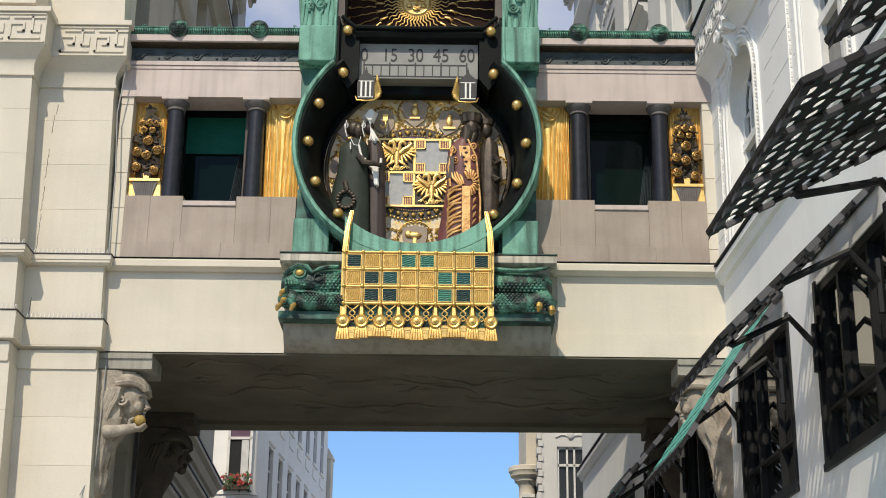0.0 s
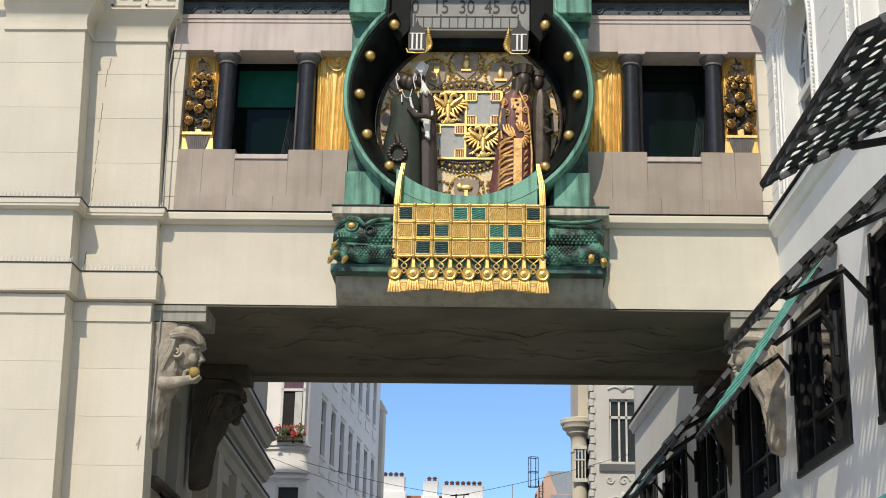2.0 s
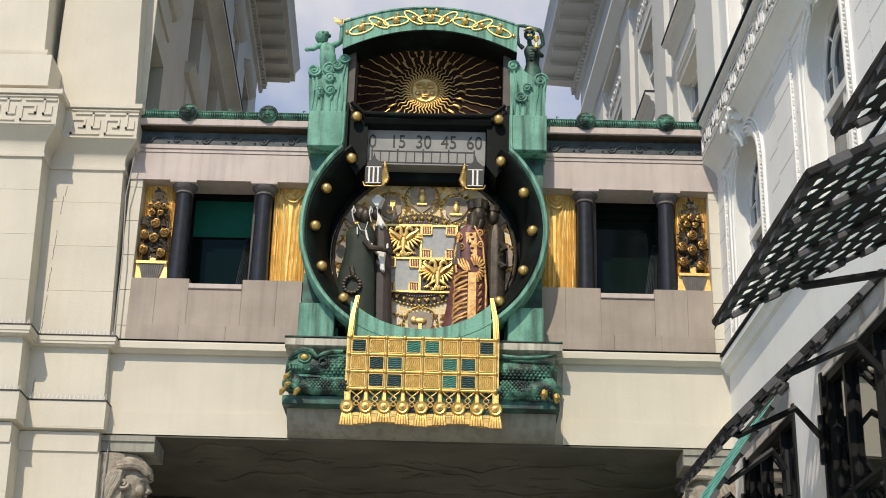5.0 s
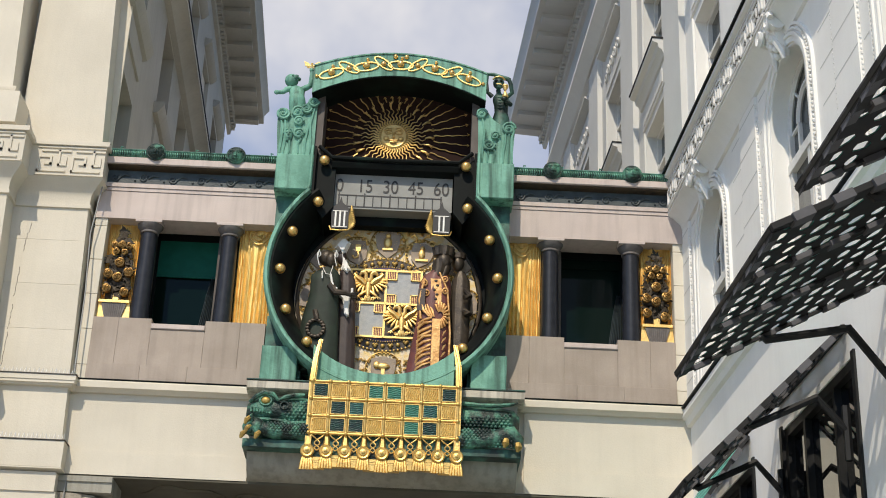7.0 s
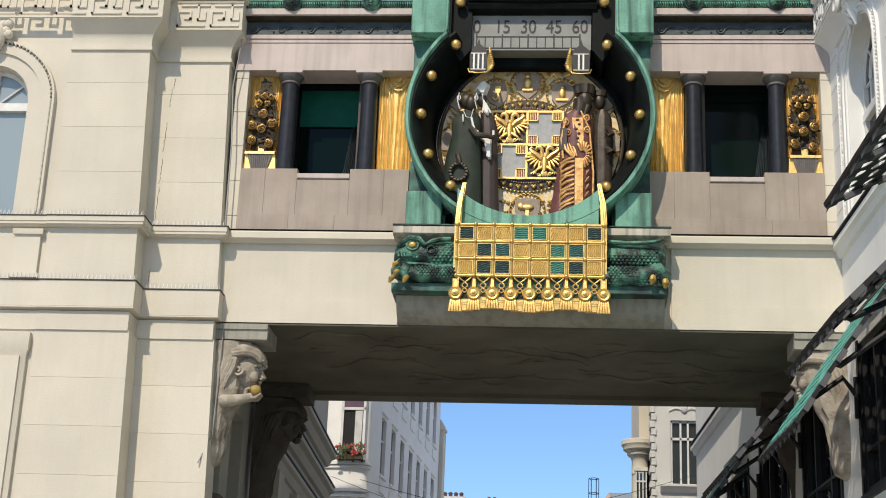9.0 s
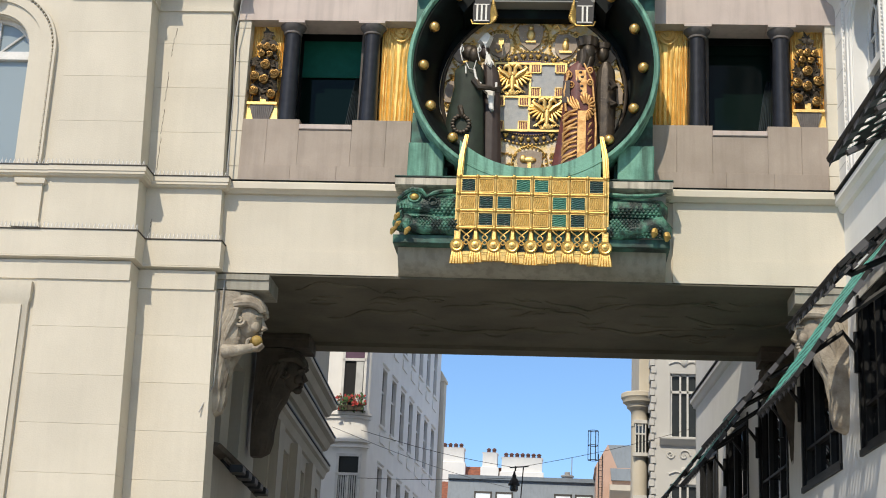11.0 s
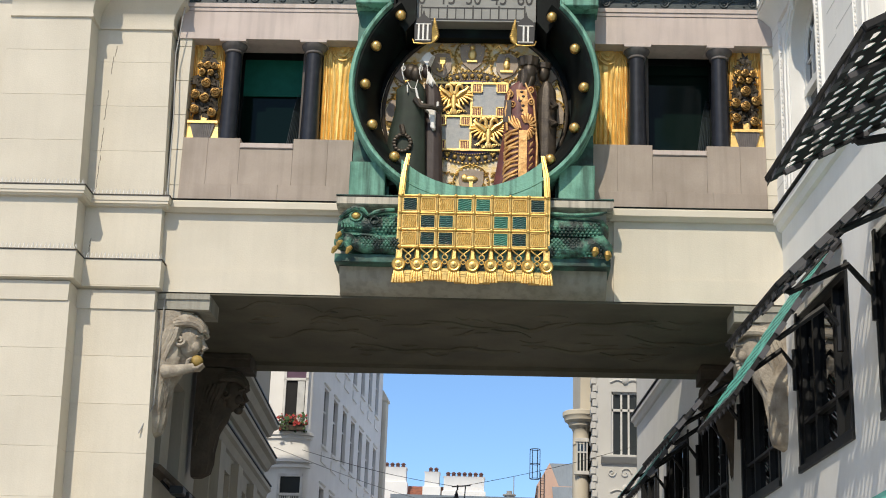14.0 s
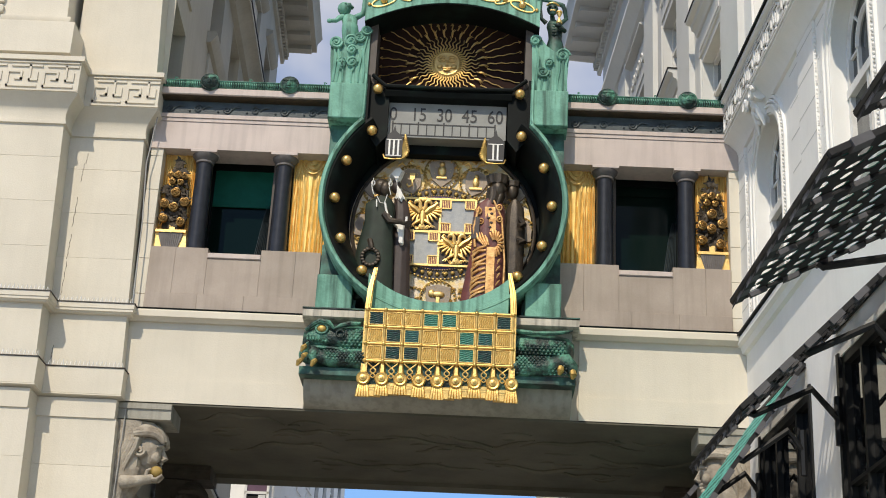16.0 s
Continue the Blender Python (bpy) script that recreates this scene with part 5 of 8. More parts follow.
# ---- white corner house with a rounded front, beyond the bridge ----
CORNER = pose(-6.74, 32.0, 0, 0, 0, 86.5)
corner_house = thing("corner_house", "white plastered house with rounded bay and rows of windows", "building", kind="structure", at=CORNER)
HT = 21.5
wins = []
for z in (4.1, 8.0, 11.95, 15.9):
    for k in range(7):
        wins.append((2.55 + 2.27 * k, 3.6 + 2.27 * k, z, z + 2.25))
m = Mesh()
pierced(m, 0.3, 18.5, 0, HT, wins, 0.22)
m.box(0.3, 18.5, 0.3, 8, 0, HT)
part("wall", m, WHITE, corner_house, weld=True)
for a, c, z0, z1 in wins:
    m = Mesh()
    m.box(a, c, 0.14, 0.16, z0, z1)
    pane = part("pane", m, GLASS, corner_house)
    m = Mesh()
    m.box((a + c) / 2 - 0.03, (a + c) / 2 + 0.03, 0.1, 0.14, z0, z1)
    m.box(a, c, 0.1, 0.14, z0 + 1.35, z0 + 1.42)
    part("window_frame", m, FRAME_WHITE, pane)
    m = Mesh()
    m.run([(0, z1 + 0.10), (-0.03, z1 + 0.11), (-0.07, z1 + 0.16), (0, z1 + 0.2)], a - 0.12, c + 0.12)
    m.box(a - 0.12, c + 0.12, -0.08, 0, z0 - 0.16, z0 - 0.06)
    m.box(a - 0.05, c + 0.05, -0.05, 0, z0 - 0.75, z0 - 0.35)
    part("window_surround", m, WHITE, corner_house)
# rounded bay at the corner, its faces follow a quarter circle
def bay_ring(o):
    return [(0.3 - (0.3 + o) * math.sin(t), 0.3 - (0.3 + o) * math.cos(t)) for t in [math.pi / 2 * k / 8 for k in range(9)]] + [(-o - 0.05 * math.sin(math.pi * k / 6), 0.3 + 1.1 * k / 6) for k in range(1, 7)] + [(-o, 3.4), (0.6, 3.4)]
m = Mesh()
m.loft([[(x, y, z) for x, y in bay_ring(0)] for z in (0, HT)])
bay = part("rounded_bay", m, WHITE, corner_house, "rounded white corner bay")
for z, o in ((10.55, 0.1), (10.75, 0.16), (11.65, 0.08), (11.78, 0.14)):
    m = Mesh()
    m.loft([[(x, y, zz) for x, y in bay_ring(o)] for zz in (z, z + 0.11)])
    part("band", m, WHITE, bay)
for z0, z1, blind in ((7.7, 10.3, False), (11.95, 14.7, True)):
    m = Mesh()
    m.box(-0.07, 0.0, 0.22, 1.02, z0, z1)
    pane = part("pane", m, DARKROOM if blind else GLASS, bay)
    m = Mesh()
    for a, c, e, f in ((0.14, 0.24, z0, z1), (1.0, 1.1, z0, z1), (0.14, 1.1, z1 - 0.1, z1), (0.14, 1.1, z1 - 0.82, z1 - 0.72), (0.1, 1.14, z0 - 0.12, z0)):
        m.box(-0.14, -0.06, a, c, e, f)
    if not blind:
        m.box(-0.12, -0.06, 0.58, 0.66, z0, z1 - 0.75)
    part("window_frame", m, FRAME_WHITE, pane)
    m = Mesh()
    if blind:
        m.box(-0.09, -0.075, 0.24, 1.0, z1 - 0.74, z1 - 0.1)
        part("blind", m, PURPLE_BLIND, pane, "purple roller blind")
        m = Mesh()
        m.box(-0.13, -0.08, 0.27, 0.55, z0 + 0.3, z1 - 0.85)
        part("casement", m, CURTAIN, pane, "open white casement")
    else:
        for k in range(9):
            y = 0.27 + 0.085 * k
            m.tube([(-0.075, y, z0 + 0.05), (-0.075, y + 0.01, z1 - 0.8)], 0.03, 5)
        part("curtain", m, CURTAIN, pane, "white net curtain")
fb = thing("flower_box", "window box full of red flowers and green leaves", "flower box", at=CORNER)
m = Mesh()
m.box(-0.42, -0.16, 0.15, 1.1, 11.92, 12.1)
part("planter", m, BROWNGOLD, fb)
lf, fl = Mesh(), Mesh()
rng = random.Random(8)
for k in range(170):
    x, y, z = rng.uniform(-0.5, -0.14), rng.uniform(0.05, 1.2), 12.1 + rng.uniform(-0.22, 0.42)
    a, s = rng.uniform(0, 6.3), rng.uniform(0.04, 0.09)
    (fl if rng.random() < 0.42 else lf).add([(x, y - s * math.cos(a), z), (x - 0.04, y, z - s * 0.7), (x - 0.06, y + s * math.cos(a), z + s * math.sin(a)), (x, y, z + s)], [(0, 1, 2, 3)])
part("leaves", lf, LEAF, fb)
part("blossom", fl, BLOOM, fb, "red blossoms")
m = Mesh()
m.box(18.6, 19.4, -0.2, 0.6, 0, 17.0)
m.stack(18.6, 19.4, -0.2, 0.6, [(17.0, 0), (17.02, 0.06), (17.15, 0.06), (17.6, -0.2)])
solid("chimney_wall", m, CREAM, "narrow cream fire wall with a moulded top", "wall", kind="structure", at=CORNER)

# ---- far roof with skylights and chimneys ----
far = thing("far_house", "far house with grey zinc mansard roof, skylights and white chimneys", "building", kind="structure")
m = Mesh()
m.box(-7, 3.3, 60.4, 70, 0, 10.8)
m.box(-7.0, 3.4, 60.0, 60.5, 10.7, 10.85)
part("wall", m, PALE, far)
m = Mesh()
m.run([(60.2, 10.9), (61.2, 13.55), (61.0, 13.6), (61.0, 13.82), (66, 14.2), (70, 10.9)], -5.8, 3.35)
roof = part("roof", m, SLATE, far, "grey standing-seam zinc roof")
m = Mesh()
for k in range(20):
    x = -5.7 + 0.46 * k
    m.loft([[(x, 60.17, 10.9), (x + 0.04, 60.17, 10.9), (x + 0.04, 61.15, 13.44), (x, 61.15, 13.44)], [(x, 60.23, 10.9), (x + 0.04, 60.23, 10.9), (x + 0.04, 61.22, 13.44), (x, 61.22, 13.44)]])
part("seam", m, SLATE, roof)
for x0 in (-4.28, -3.08, 0.23, 1.40):
    m = Mesh()
    for a, b2, e, f in ((0, 1.0, 11.85, 11.94), (0, 1.0, 12.8, 12.9), (0, 0.09, 11.85, 12.9), (0.91, 1.0, 11.85, 12.9)):
        m.loft([[(x0 + a, 60.2 + (e - 10.9) * 0.39 - 0.1, e), (x0 + b2, 60.2 + (e - 10.9) * 0.39 - 0.1, e), (x0 + b2, 60.2 + (f - 10.9) * 0.39 - 0.1, f), (x0 + a, 60.2 + (f - 10.9) * 0.39 - 0.1, f)],
                [(x0 + a, 60.4 + (e - 10.9) * 0.39, e), (x0 + b2, 60.4 + (e - 10.9) * 0.39, e), (x0 + b2, 60.4 + (f - 10.9) * 0.39, f), (x0 + a, 60.4 + (f - 10.9) * 0.39, f)]])
    sk = part("skylight", m, IRON, roof)
    m = Mesh()
    m.add([(x0, 60.2 + 0.95 * 0.39 - 0.06, 11.85), (x0 + 1.0, 60.2 + 0.95 * 0.39 - 0.06, 11.85), (x0 + 1.0, 60.2 + 2.0 * 0.39 - 0.06, 12.9), (x0, 60.2 + 2.0 * 0.39 - 0.06, 12.9)], [(0, 1, 2, 3)])
    part("pane", m, GLASS_SKY, sk)
m = Mesh()
m.run([(63.5, 12.5), (66.5, 15.1), (69.5, 12.5)], -9, -3.0)
part("tile_roof", m, ROOFTILE, far, "red tiled roof behind")
for x0, x1, z, pots in ((-8.2, -5.15, 16.05, 4), (-4.22, -3.15, 15.82, 2), (-3.07, -0.45, 15.58, 7)):
    ch = thing("chimney", "white painted chimney block with dark clay pots", "chimney", "chimneys on the far roof")
    m = Mesh()
    m.stack(x0, x1, 65.2, 66.4, [(11.5, 0), (z - 0.9, 0), (z - 0.85, -0.1), (z - 0.1, -0.1), (z, -0.05)])
    part("chimney_block", m, WHITE, ch)
    for k in range(pots):
        x = x1 - 0.3 - 0.33 * k
        m = Mesh()
        m.turn([(0.13, z), (0.10, z + 0.18), (0.14, z + 0.19), (0.14, z + 0.24), (0.05, z + 0.32)], (x, 65.7, 0), 8)
        part("chimney_pot", m, TERRACOTTA, ch)
pinkh = thing("salmon_house", "salmon rendered house with grey slate roof and ladder cage", "building", kind="structure")
m = Mesh()
m.box(2.5, 9.0, 57.0, 66, 0, 13.9)
m.extrude([(2.4, 13.9), (3.09, 15.15), (3.6, 13.9)], 57.0, 66)
part("wall", m, SALMON, pinkh)
m = Mesh()
m.loft([[(3.3, 56.8, 13.2), (9, 56.8, 13.2), (9, 57.4, 15.2), (3.1, 57.4, 15.2)], [(3.3, 57.0, 13.2), (9, 57.0, 13.2), (9, 57.6, 15.2), (3.1, 57.6, 15.2)]])
part("roof", m, SLATE, pinkh)
m = Mesh()
m.run([(57, 12.1), (56.6, 12.3), (56.3, 12.6), (56.3, 12.9), (57, 13.0)], 3.2, 9)
part("cornice", m, CREAM, pinkh)
m = Mesh()
for k in range(6):
    a = k * math.pi / 3
    m.tube([(2.3 + 0.27 * math.cos(a), 57.2 + 0.27 * math.sin(a), 14.3), (2.3 + 0.27 * math.cos(a), 57.2 + 0.27 * math.sin(a), 15.9)], 0.018, 4)
for z in (14.3, 15.1, 15.9):
    m.tube([(2.3 + 0.27 * math.cos(k * math.pi / 6), 57.2 + 0.27 * math.sin(k * math.pi / 6), z) for k in range(12)], 0.02, 4, True)
for x in (2.6, 2.8):
    m.tube([(x, 56.9, 12.0), (x, 56.9, 14.6)], 0.02, 4)
for k in range(8):
    m.tube([(2.6, 56.9, 12.2 + 0.3 * k), (2.8, 56.9, 12.2 + 0.3 * k)], 0.014, 4)
part("ladder_cage", m, IRON, pinkh)
m = Mesh()
m.tube([(1.2, 62, 13.6), (1.2, 62, 15.15)], 0.025, 4)
m.turn([(0.3, 13.6), (0.3, 14.0), (0.38, 14.02), (0.38, 14.1), (0.16, 14.15), (0.16, 14.3)], (0.95, 62, 0), 12)
solid("roof_vent", m, FRAME_GREY, "small roof vent with an aerial mast", "vent")

# ---- grey house with a bay window beyond the bridge ----
BAYH = pose(3.62, 25.0, 0)
bay_house = thing("bay_house", "pale grey house with a bay window, stucco ornament and a corner turret", "building", kind="structure", at=BAYH)
wh = [(0.56, 1.46, z, z + 2.1) for z in (6.5, 10.15, 13.8)]
m = Mesh()
pierced(m, 0.0, 3.5, 0, 19, wh, 0.25)
m.box(0, 3.5, 0.4, 12, 0, 19)
m.box(0, 0.05, 0, 12, 0, 19)
part("wall", m, PALE, bay_house)
for a, c, z0, z1 in wh:
    m = Mesh()
    m.box(a, c, 0.16, 0.18, z0, z1)
    pane = part("pane", m, GLASS, bay_house)
    m = Mesh()
    for x in (a, a + 0.30, c - 0.36, c - 0.06):
        m.box(x, x + 0.06, 0.08, 0.16, z0, z1)
    m.box(a, c, 0.08, 0.16, z0 + 1.45, z0 + 1.53)
    m.box(a, c, 0.08, 0.16, z1 - 0.07, z1)
    part("window_frame", m, FRAME_WHITE, pane)
    m = Mesh()
    m.run([(0, z0 - 0.3), (-0.12, z0 - 0.26), (-0.26, z0 - 0.12), (-0.26, z0 - 0.06), (0, z0)], a - 0.35, c + 0.5)
    m.spiral(((a + c) / 2, z0 - 0.62), 0.2, -0.02, 0.035, 1.2, 1, 18)
    for s in (-1, 1):
        m.spiral(((a + c) / 2 + s * 0.45, z0 - 0.6), 0.14, -0.02, 0.03, 1.3, s, 14)
    m.ball(((a + c) / 2, -0.02, z1 + 0.4), (0.13, 0.08, 0.17), 8, 6)
    for s in (-1, 1):
        m.tube([((a + c) / 2 + s * (0.1 + 0.1 * q), -0.02, z1 + 0.35 + 0.05 * math.sin(q)) for q in range(5)], 0.035, 5)
    part("stucco", m, PALE, pane)
m = Mesh()
for k in range(60):
    m.box(-0.12 + 0.05 * (k % 2), 0.04 + 0.05 * (k % 2), -0.06, 0.6, 4.0 + 0.25 * k, 4.21 + 0.25 * k)
part("quoin", m, PALE, bay_house, "alternating rusticated corner stones")
m = Mesh()
m.turn([(0.27, 3), (0.27, 10.75), (0.30, 10.78), (0.30, 10.86), (0.27, 10.95), (0.28, 11.2), (0.34, 11.34), (0.44, 11.42), (0.46, 11.52), (0.58, 11.60), (0.60, 11.70), (0.65, 11.76), (0.65, 11.90), (0.6, 11.93), (0.2, 11.95)], (-0.33, 2.0, 0), 24)
m.box(-0.36, 0.1, 2.2, 8, 0, 19)
tur = part("turret", m, CREAM, bay_house, "cream round corner turret")
for z in (7.3, 9.85):
    m = Mesh()
    m.box(-0.50, -0.16, 1.72, 1.8, z, z + 1.0)
    pane = part("pane", m, GLASS, tur)
    m = Mesh()
    for x in (-0.51, -0.40, -0.28, -0.17):
        m.box(x, x + 0.04, 1.69, 1.75, z, z + 1.0)
    m.box(-0.51, -0.13, 1.68, 1.75, z + 0.62, z + 0.67)
    m.box(-0.58, -0.08, 1.62, 1.75, z - 0.12, z)
    m.box(-0.55, -0.1, 1.66, 1.75, z + 1.0, z + 1.12)
    part("window_frame", m, FRAME_WHITE, pane)

# ---- hanging street lamp on its wires ----
lamp = thing("street_lamp", "dark street lamp hanging from wires across the street", "street lamp")
m = Mesh()
m.turn([(0.02, 8.1), (0.04, 8.0), (0.06, 7.97), (0.06, 7.9), (0.10, 7.86), (0.17, 7.72), (0.175, 7.68), (0.13, 7.67), (0.02, 7.66)], (-0.71, 20.0, 0), 16)
part("shade", m, IRON, lamp)
m = Mesh()
m.turn([(0.08, 7.50), (0.125, 7.55), (0.125, 7.67)], (-0.71, 20.0, 0), 14)
part("globe", m, GLASS, lamp)
m = Mesh()
m.tube([(-0.68, 20, 8.1), (-0.68, 20, 8.25)], 0.025, 5)
m.tube([(-0.45, 20, 8.25), (-0.5, 20.0, 7.4), (-0.55, 20.0, 5.0)], 0.018, 5)
m.tube([(-0.85, 20, 8.2), (-0.3, 20, 8.25)], 0.02, 5)
part("hanger", m, IRON, lamp)
m = Mesh()
def sag(p, q, drop):
    p, q = Vector(p), Vector(q)
    m.tube([p.lerp(q, k / 12) - Vector((0, 0, drop * math.sin(math.pi * k / 12))) for k in range(13)], 0.007, 4)
sag((-5.2, 19, 9.0), (-0.68, 20, 8.2), 0.1)
sag((-0.68, 20, 8.2), (5.0, 20, 9.7), 0.1)
sag((-5.2, 19.0, 7.6), (-0.7, 20, 7.9), 0.05)
sag((-5.25, 14, 8.2), (-0.9, 30, 8.9), 0.15)
part("wire", m, IRON, lamp)


# ---- the clock ----
CX, CZ = 0.055, 11.92            # middle of the dial
clock = thing("bridge_clock", "large green and gold copper clock with round dial on the bridge", "clock")

def arc_section(mb, prof, a0, a1, n=72, closed=True):
    """A section of (radius, y) swept round the middle of the dial."""
    rings = []
    for k in range(n + 1):
        a = radians(a0 + (a1 - a0) * k / n)
        rings.append([(CX + r * math.cos(a), y, CZ + r * math.sin(a)) for r, y in prof])
    return mb.loft(rings, closed=closed, caps=closed)

A0, A1 = 134.6, 405.4
m = Mesh()
arc_section(m, [(2.13, 0.25), (2.13, -0.72), (2.10, -0.77), (2.06, -0.77), (2.03, -0.71), (2.02, -0.5), (2.02, 0.25)], A0, A1)
part("ring_rim", m, GREEN, clock, "weathered green copper rim")
m = Mesh()
arc_section(m, [(2.035, -0.69), (1.99, -0.70), (1.94, -0.66), (1.88, -0.58), (1.80, -0.40), (1.73, -0.15), (1.68, 0.2), (1.72, 0.24), (1.85, -0.1), (1.95, -0.5), (2.03, -0.6)], A0 - 4, A1 + 4)
part("ring_bowl", m, BLACKMETAL, clock, "blackened hollow ring")
m = Mesh()
m.tube([(CX + 1.60 * math.cos(2 * math.pi * k / 64), 0.17, 11.77 + 1.60 * math.sin(2 * math.pi * k / 64)) for k in range(64)], 0.035, 8, True)
part("dial_rim", m, BRONZE, clock)
for dx, z in ((1.30, 13.22), (1.70, 12.63), (1.855, 11.92), (1.70, 11.18), (1.30, 10.61), (1.25, 14.05)):
    for s in (-1, 1):
        m = Mesh()
        m.ball((CX + s * dx, -0.64 if z < 14 else -0.62, z), 0.092, 20, 14)
        part("gilt_ball", m, BALLGOLD, clock, "polished gilt ball")
# neck
for s in (-1, 1):
    m = Mesh()
    m.extrude([(CX + s * x, z) for x, z in ((1.05, 14.14), (1.30, 14.16), (1.44, 14.32), (1.44, 13.42), (1.34, 13.15), (1.22, 12.98), (1.05, 13.2))], -0.5, 0.28)
    m.extrude([(CX + s * x, z) for x, z in ((1.40, 14.34), (1.47, 14.34), (1.47, 13.40), (1.40, 13.30))], -0.60, 0.28)
    part("neck_post", m, BLACKMETAL, clock, "blackened neck of the clock case")
    m = Mesh()
    m.tube([(CX + s * 1.475, -0.62, 14.34), (CX + s * 1.475, -0.64, 13.55), (CX + s * 1.50, -0.70, 13.42)], 0.028, 6)
    part("neck_edge", m, GREEN, clock)
m = Mesh()
m.run([(0.2, 13.93), (-0.40, 13.93), (-0.55, 13.96), (-0.60, 14.04), (-0.55, 14.12), (0.2, 14.16)], CX - 1.12, CX + 1.12)
m.tube([(CX - 1.36, -0.55, 14.36), (CX - 1.12, -0.6, 14.13), (CX, -0.62, 14.10), (CX + 1.12, -0.6, 14.13), (CX + 1.36, -0.55, 14.36)], 0.04, 8)
part("lintel", m, BLACKMETAL, clock)
m = Mesh()
m.box(CX - 1.10, CX + 1.03, -0.36, 0.2, 13.255, 13.925)
# Added black strip in place of the shadow that hides the dial's top.
shade_strip = Mesh()
shade_strip.box(CX - 1.06, CX + 1.06, -0.06, 0.15, 13.08, 13.25)
part("dial_shade", shade_strip, BLACKMETAL, clock)
num = part("minute_plate", m, SILVER, clock, "grey minute plate with black numerals")

def letters(text, x, z, y, size, mat, parent, name="numeral", stretch=1.0):
    cu = bpy.data.curves.new("text", "FONT")
    cu.body, cu.size, cu.extrude, cu.align_x = text, size, 0.004, "CENTER"
    tmp = bpy.data.objects.new("text", cu)
    scene.collection.objects.link(tmp)
    me = bpy.data.meshes.new_from_object(tmp.evaluated_get(bpy.context.evaluated_depsgraph_get()))
    bpy.data.objects.remove(tmp)
    me.transform(Matrix.Translation((x, y, z)) @ Matrix.Rotation(radians(90), 4, "X") @ Matrix.Diagonal((stretch, 1, 1, 1)))
    me.materials.clear()
    me.materials.append(mat)
    ob = new(name, me)
    ob.parent = parent
    return ob

for k, txt in enumerate(("0", "15", "30", "45", "60")):
    letters(txt, CX - 0.965 + 0.45 * k, 13.585, -0.366, 0.36, INK, num, stretch=0.80)
m = Mesh()
m.box(CX - 0.985, CX + 0.845, -0.368, -0.36, 13.505, 13.525)
m.box(CX - 0.985, CX + 0.845, -0.368, -0.36, 13.285, 13.305)
for k in range(13):
    x = CX - 0.965 + 0.15 * k
    w = 0.016 if k % 3 else 0.024
    m.box(x - w / 2, x + w / 2, -0.369, -0.36, 13.285, 13.52 if k % 3 else 13.56)
part("minute_scale", m, INK, num)
# hour plaques with wings
for s, txt in ((-1, "III"), (1, "II")):
    x, z = (CX - 0.915, 12.815) if s < 0 else (CX + 0.86, 12.80)
    m = Mesh()
    m.extrude([(x - 0.145, z), (x + 0.145, z), (x + 0.155, z + 0.38), (x + 0.10, z + 0.44), (x + 0.03, z + 0.50), (x, z + 0.62), (x - 0.03, z + 0.50), (x - 0.10, z + 0.44), (x - 0.155, z + 0.38)], -0.46, -0.40)
    pl = part("hour_plaque", m, INK, clock, "black winged hour plaque with white roman numerals")
    letters(txt, x, z + 0.035, -0.467, 0.43, VEIL, pl, stretch=0.72)
    m = Mesh()
    m.box(x - 0.13, x + 0.13, -0.468, -0.462, z + 0.02, z + 0.035)
    m.box(x - 0.13, x + 0.13, -0.468, -0.462, z + 0.325, z + 0.34)
    part("numeral_bar", m, VEIL, pl)
    m = Mesh()
    for k in range(8):
        z0, z1 = z + 0.0 + 0.03 * k, z + 0.14 + 0.045 * k
        w = 0.10 - 0.012 * abs(k - 2)
        bx = x - s * 0.165
        m.tube([(bx, -0.43, z0), (bx - s * w * 0.9, -0.45 - 0.004 * k, (z0 + z1) / 2 - 0.01), (bx - s * w * 0.55, -0.44, z1)], [0.03, 0.036, 0.012], 6)
    part("gilt_wing", m, OLDGOLD, pl, "dull gilt wing")
    m = Mesh()
    m.tube([(x - 0.18, -0.42, z + 0.06), (x - 0.15, -0.46, z - 0.03), (x, -0.47, z - 0.045), (x + 0.15, -0.46, z - 0.03), (x + 0.18, -0.42, z + 0.06)], 0.014, 6)
    part("gilt_edge", m, OLDGOLD, pl)

# dial with its mosaic
m = Mesh()
m.turn([(1.60, -0.29), (1.60, -0.2)], (CX - 0.05, 0, 11.77), 64, "y")
dial = part("dial", m, MOSAIC, clock, "round mosaic dial in gold and grey glass")
YD = 0.2
SX, SZ = -0.005, 11.68            # middle of the coat of arms
m = Mesh()
m.box(SX - 0.62, SX + 0.62, YD - 0.05, YD, SZ - 0.625, SZ + 0.625)
arms = part("heraldic_panel", m, STEELBLUE, dial, "quartered coat of arms with eagles and crosses")
m = Mesh()
for x in (-0.62, 0, 0.62):
    m.box(SX + x - 0.018, SX + x + 0.018, YD - 0.08, YD, SZ - 0.64, SZ + 0.64)
for z in (-0.625, 0, 0.625):
    m.box(SX - 0.635, SX + 0.635, YD - 0.082, YD, SZ + z - 0.018, SZ + z + 0.018)
part("arms_frame", m, GOLD, arms)

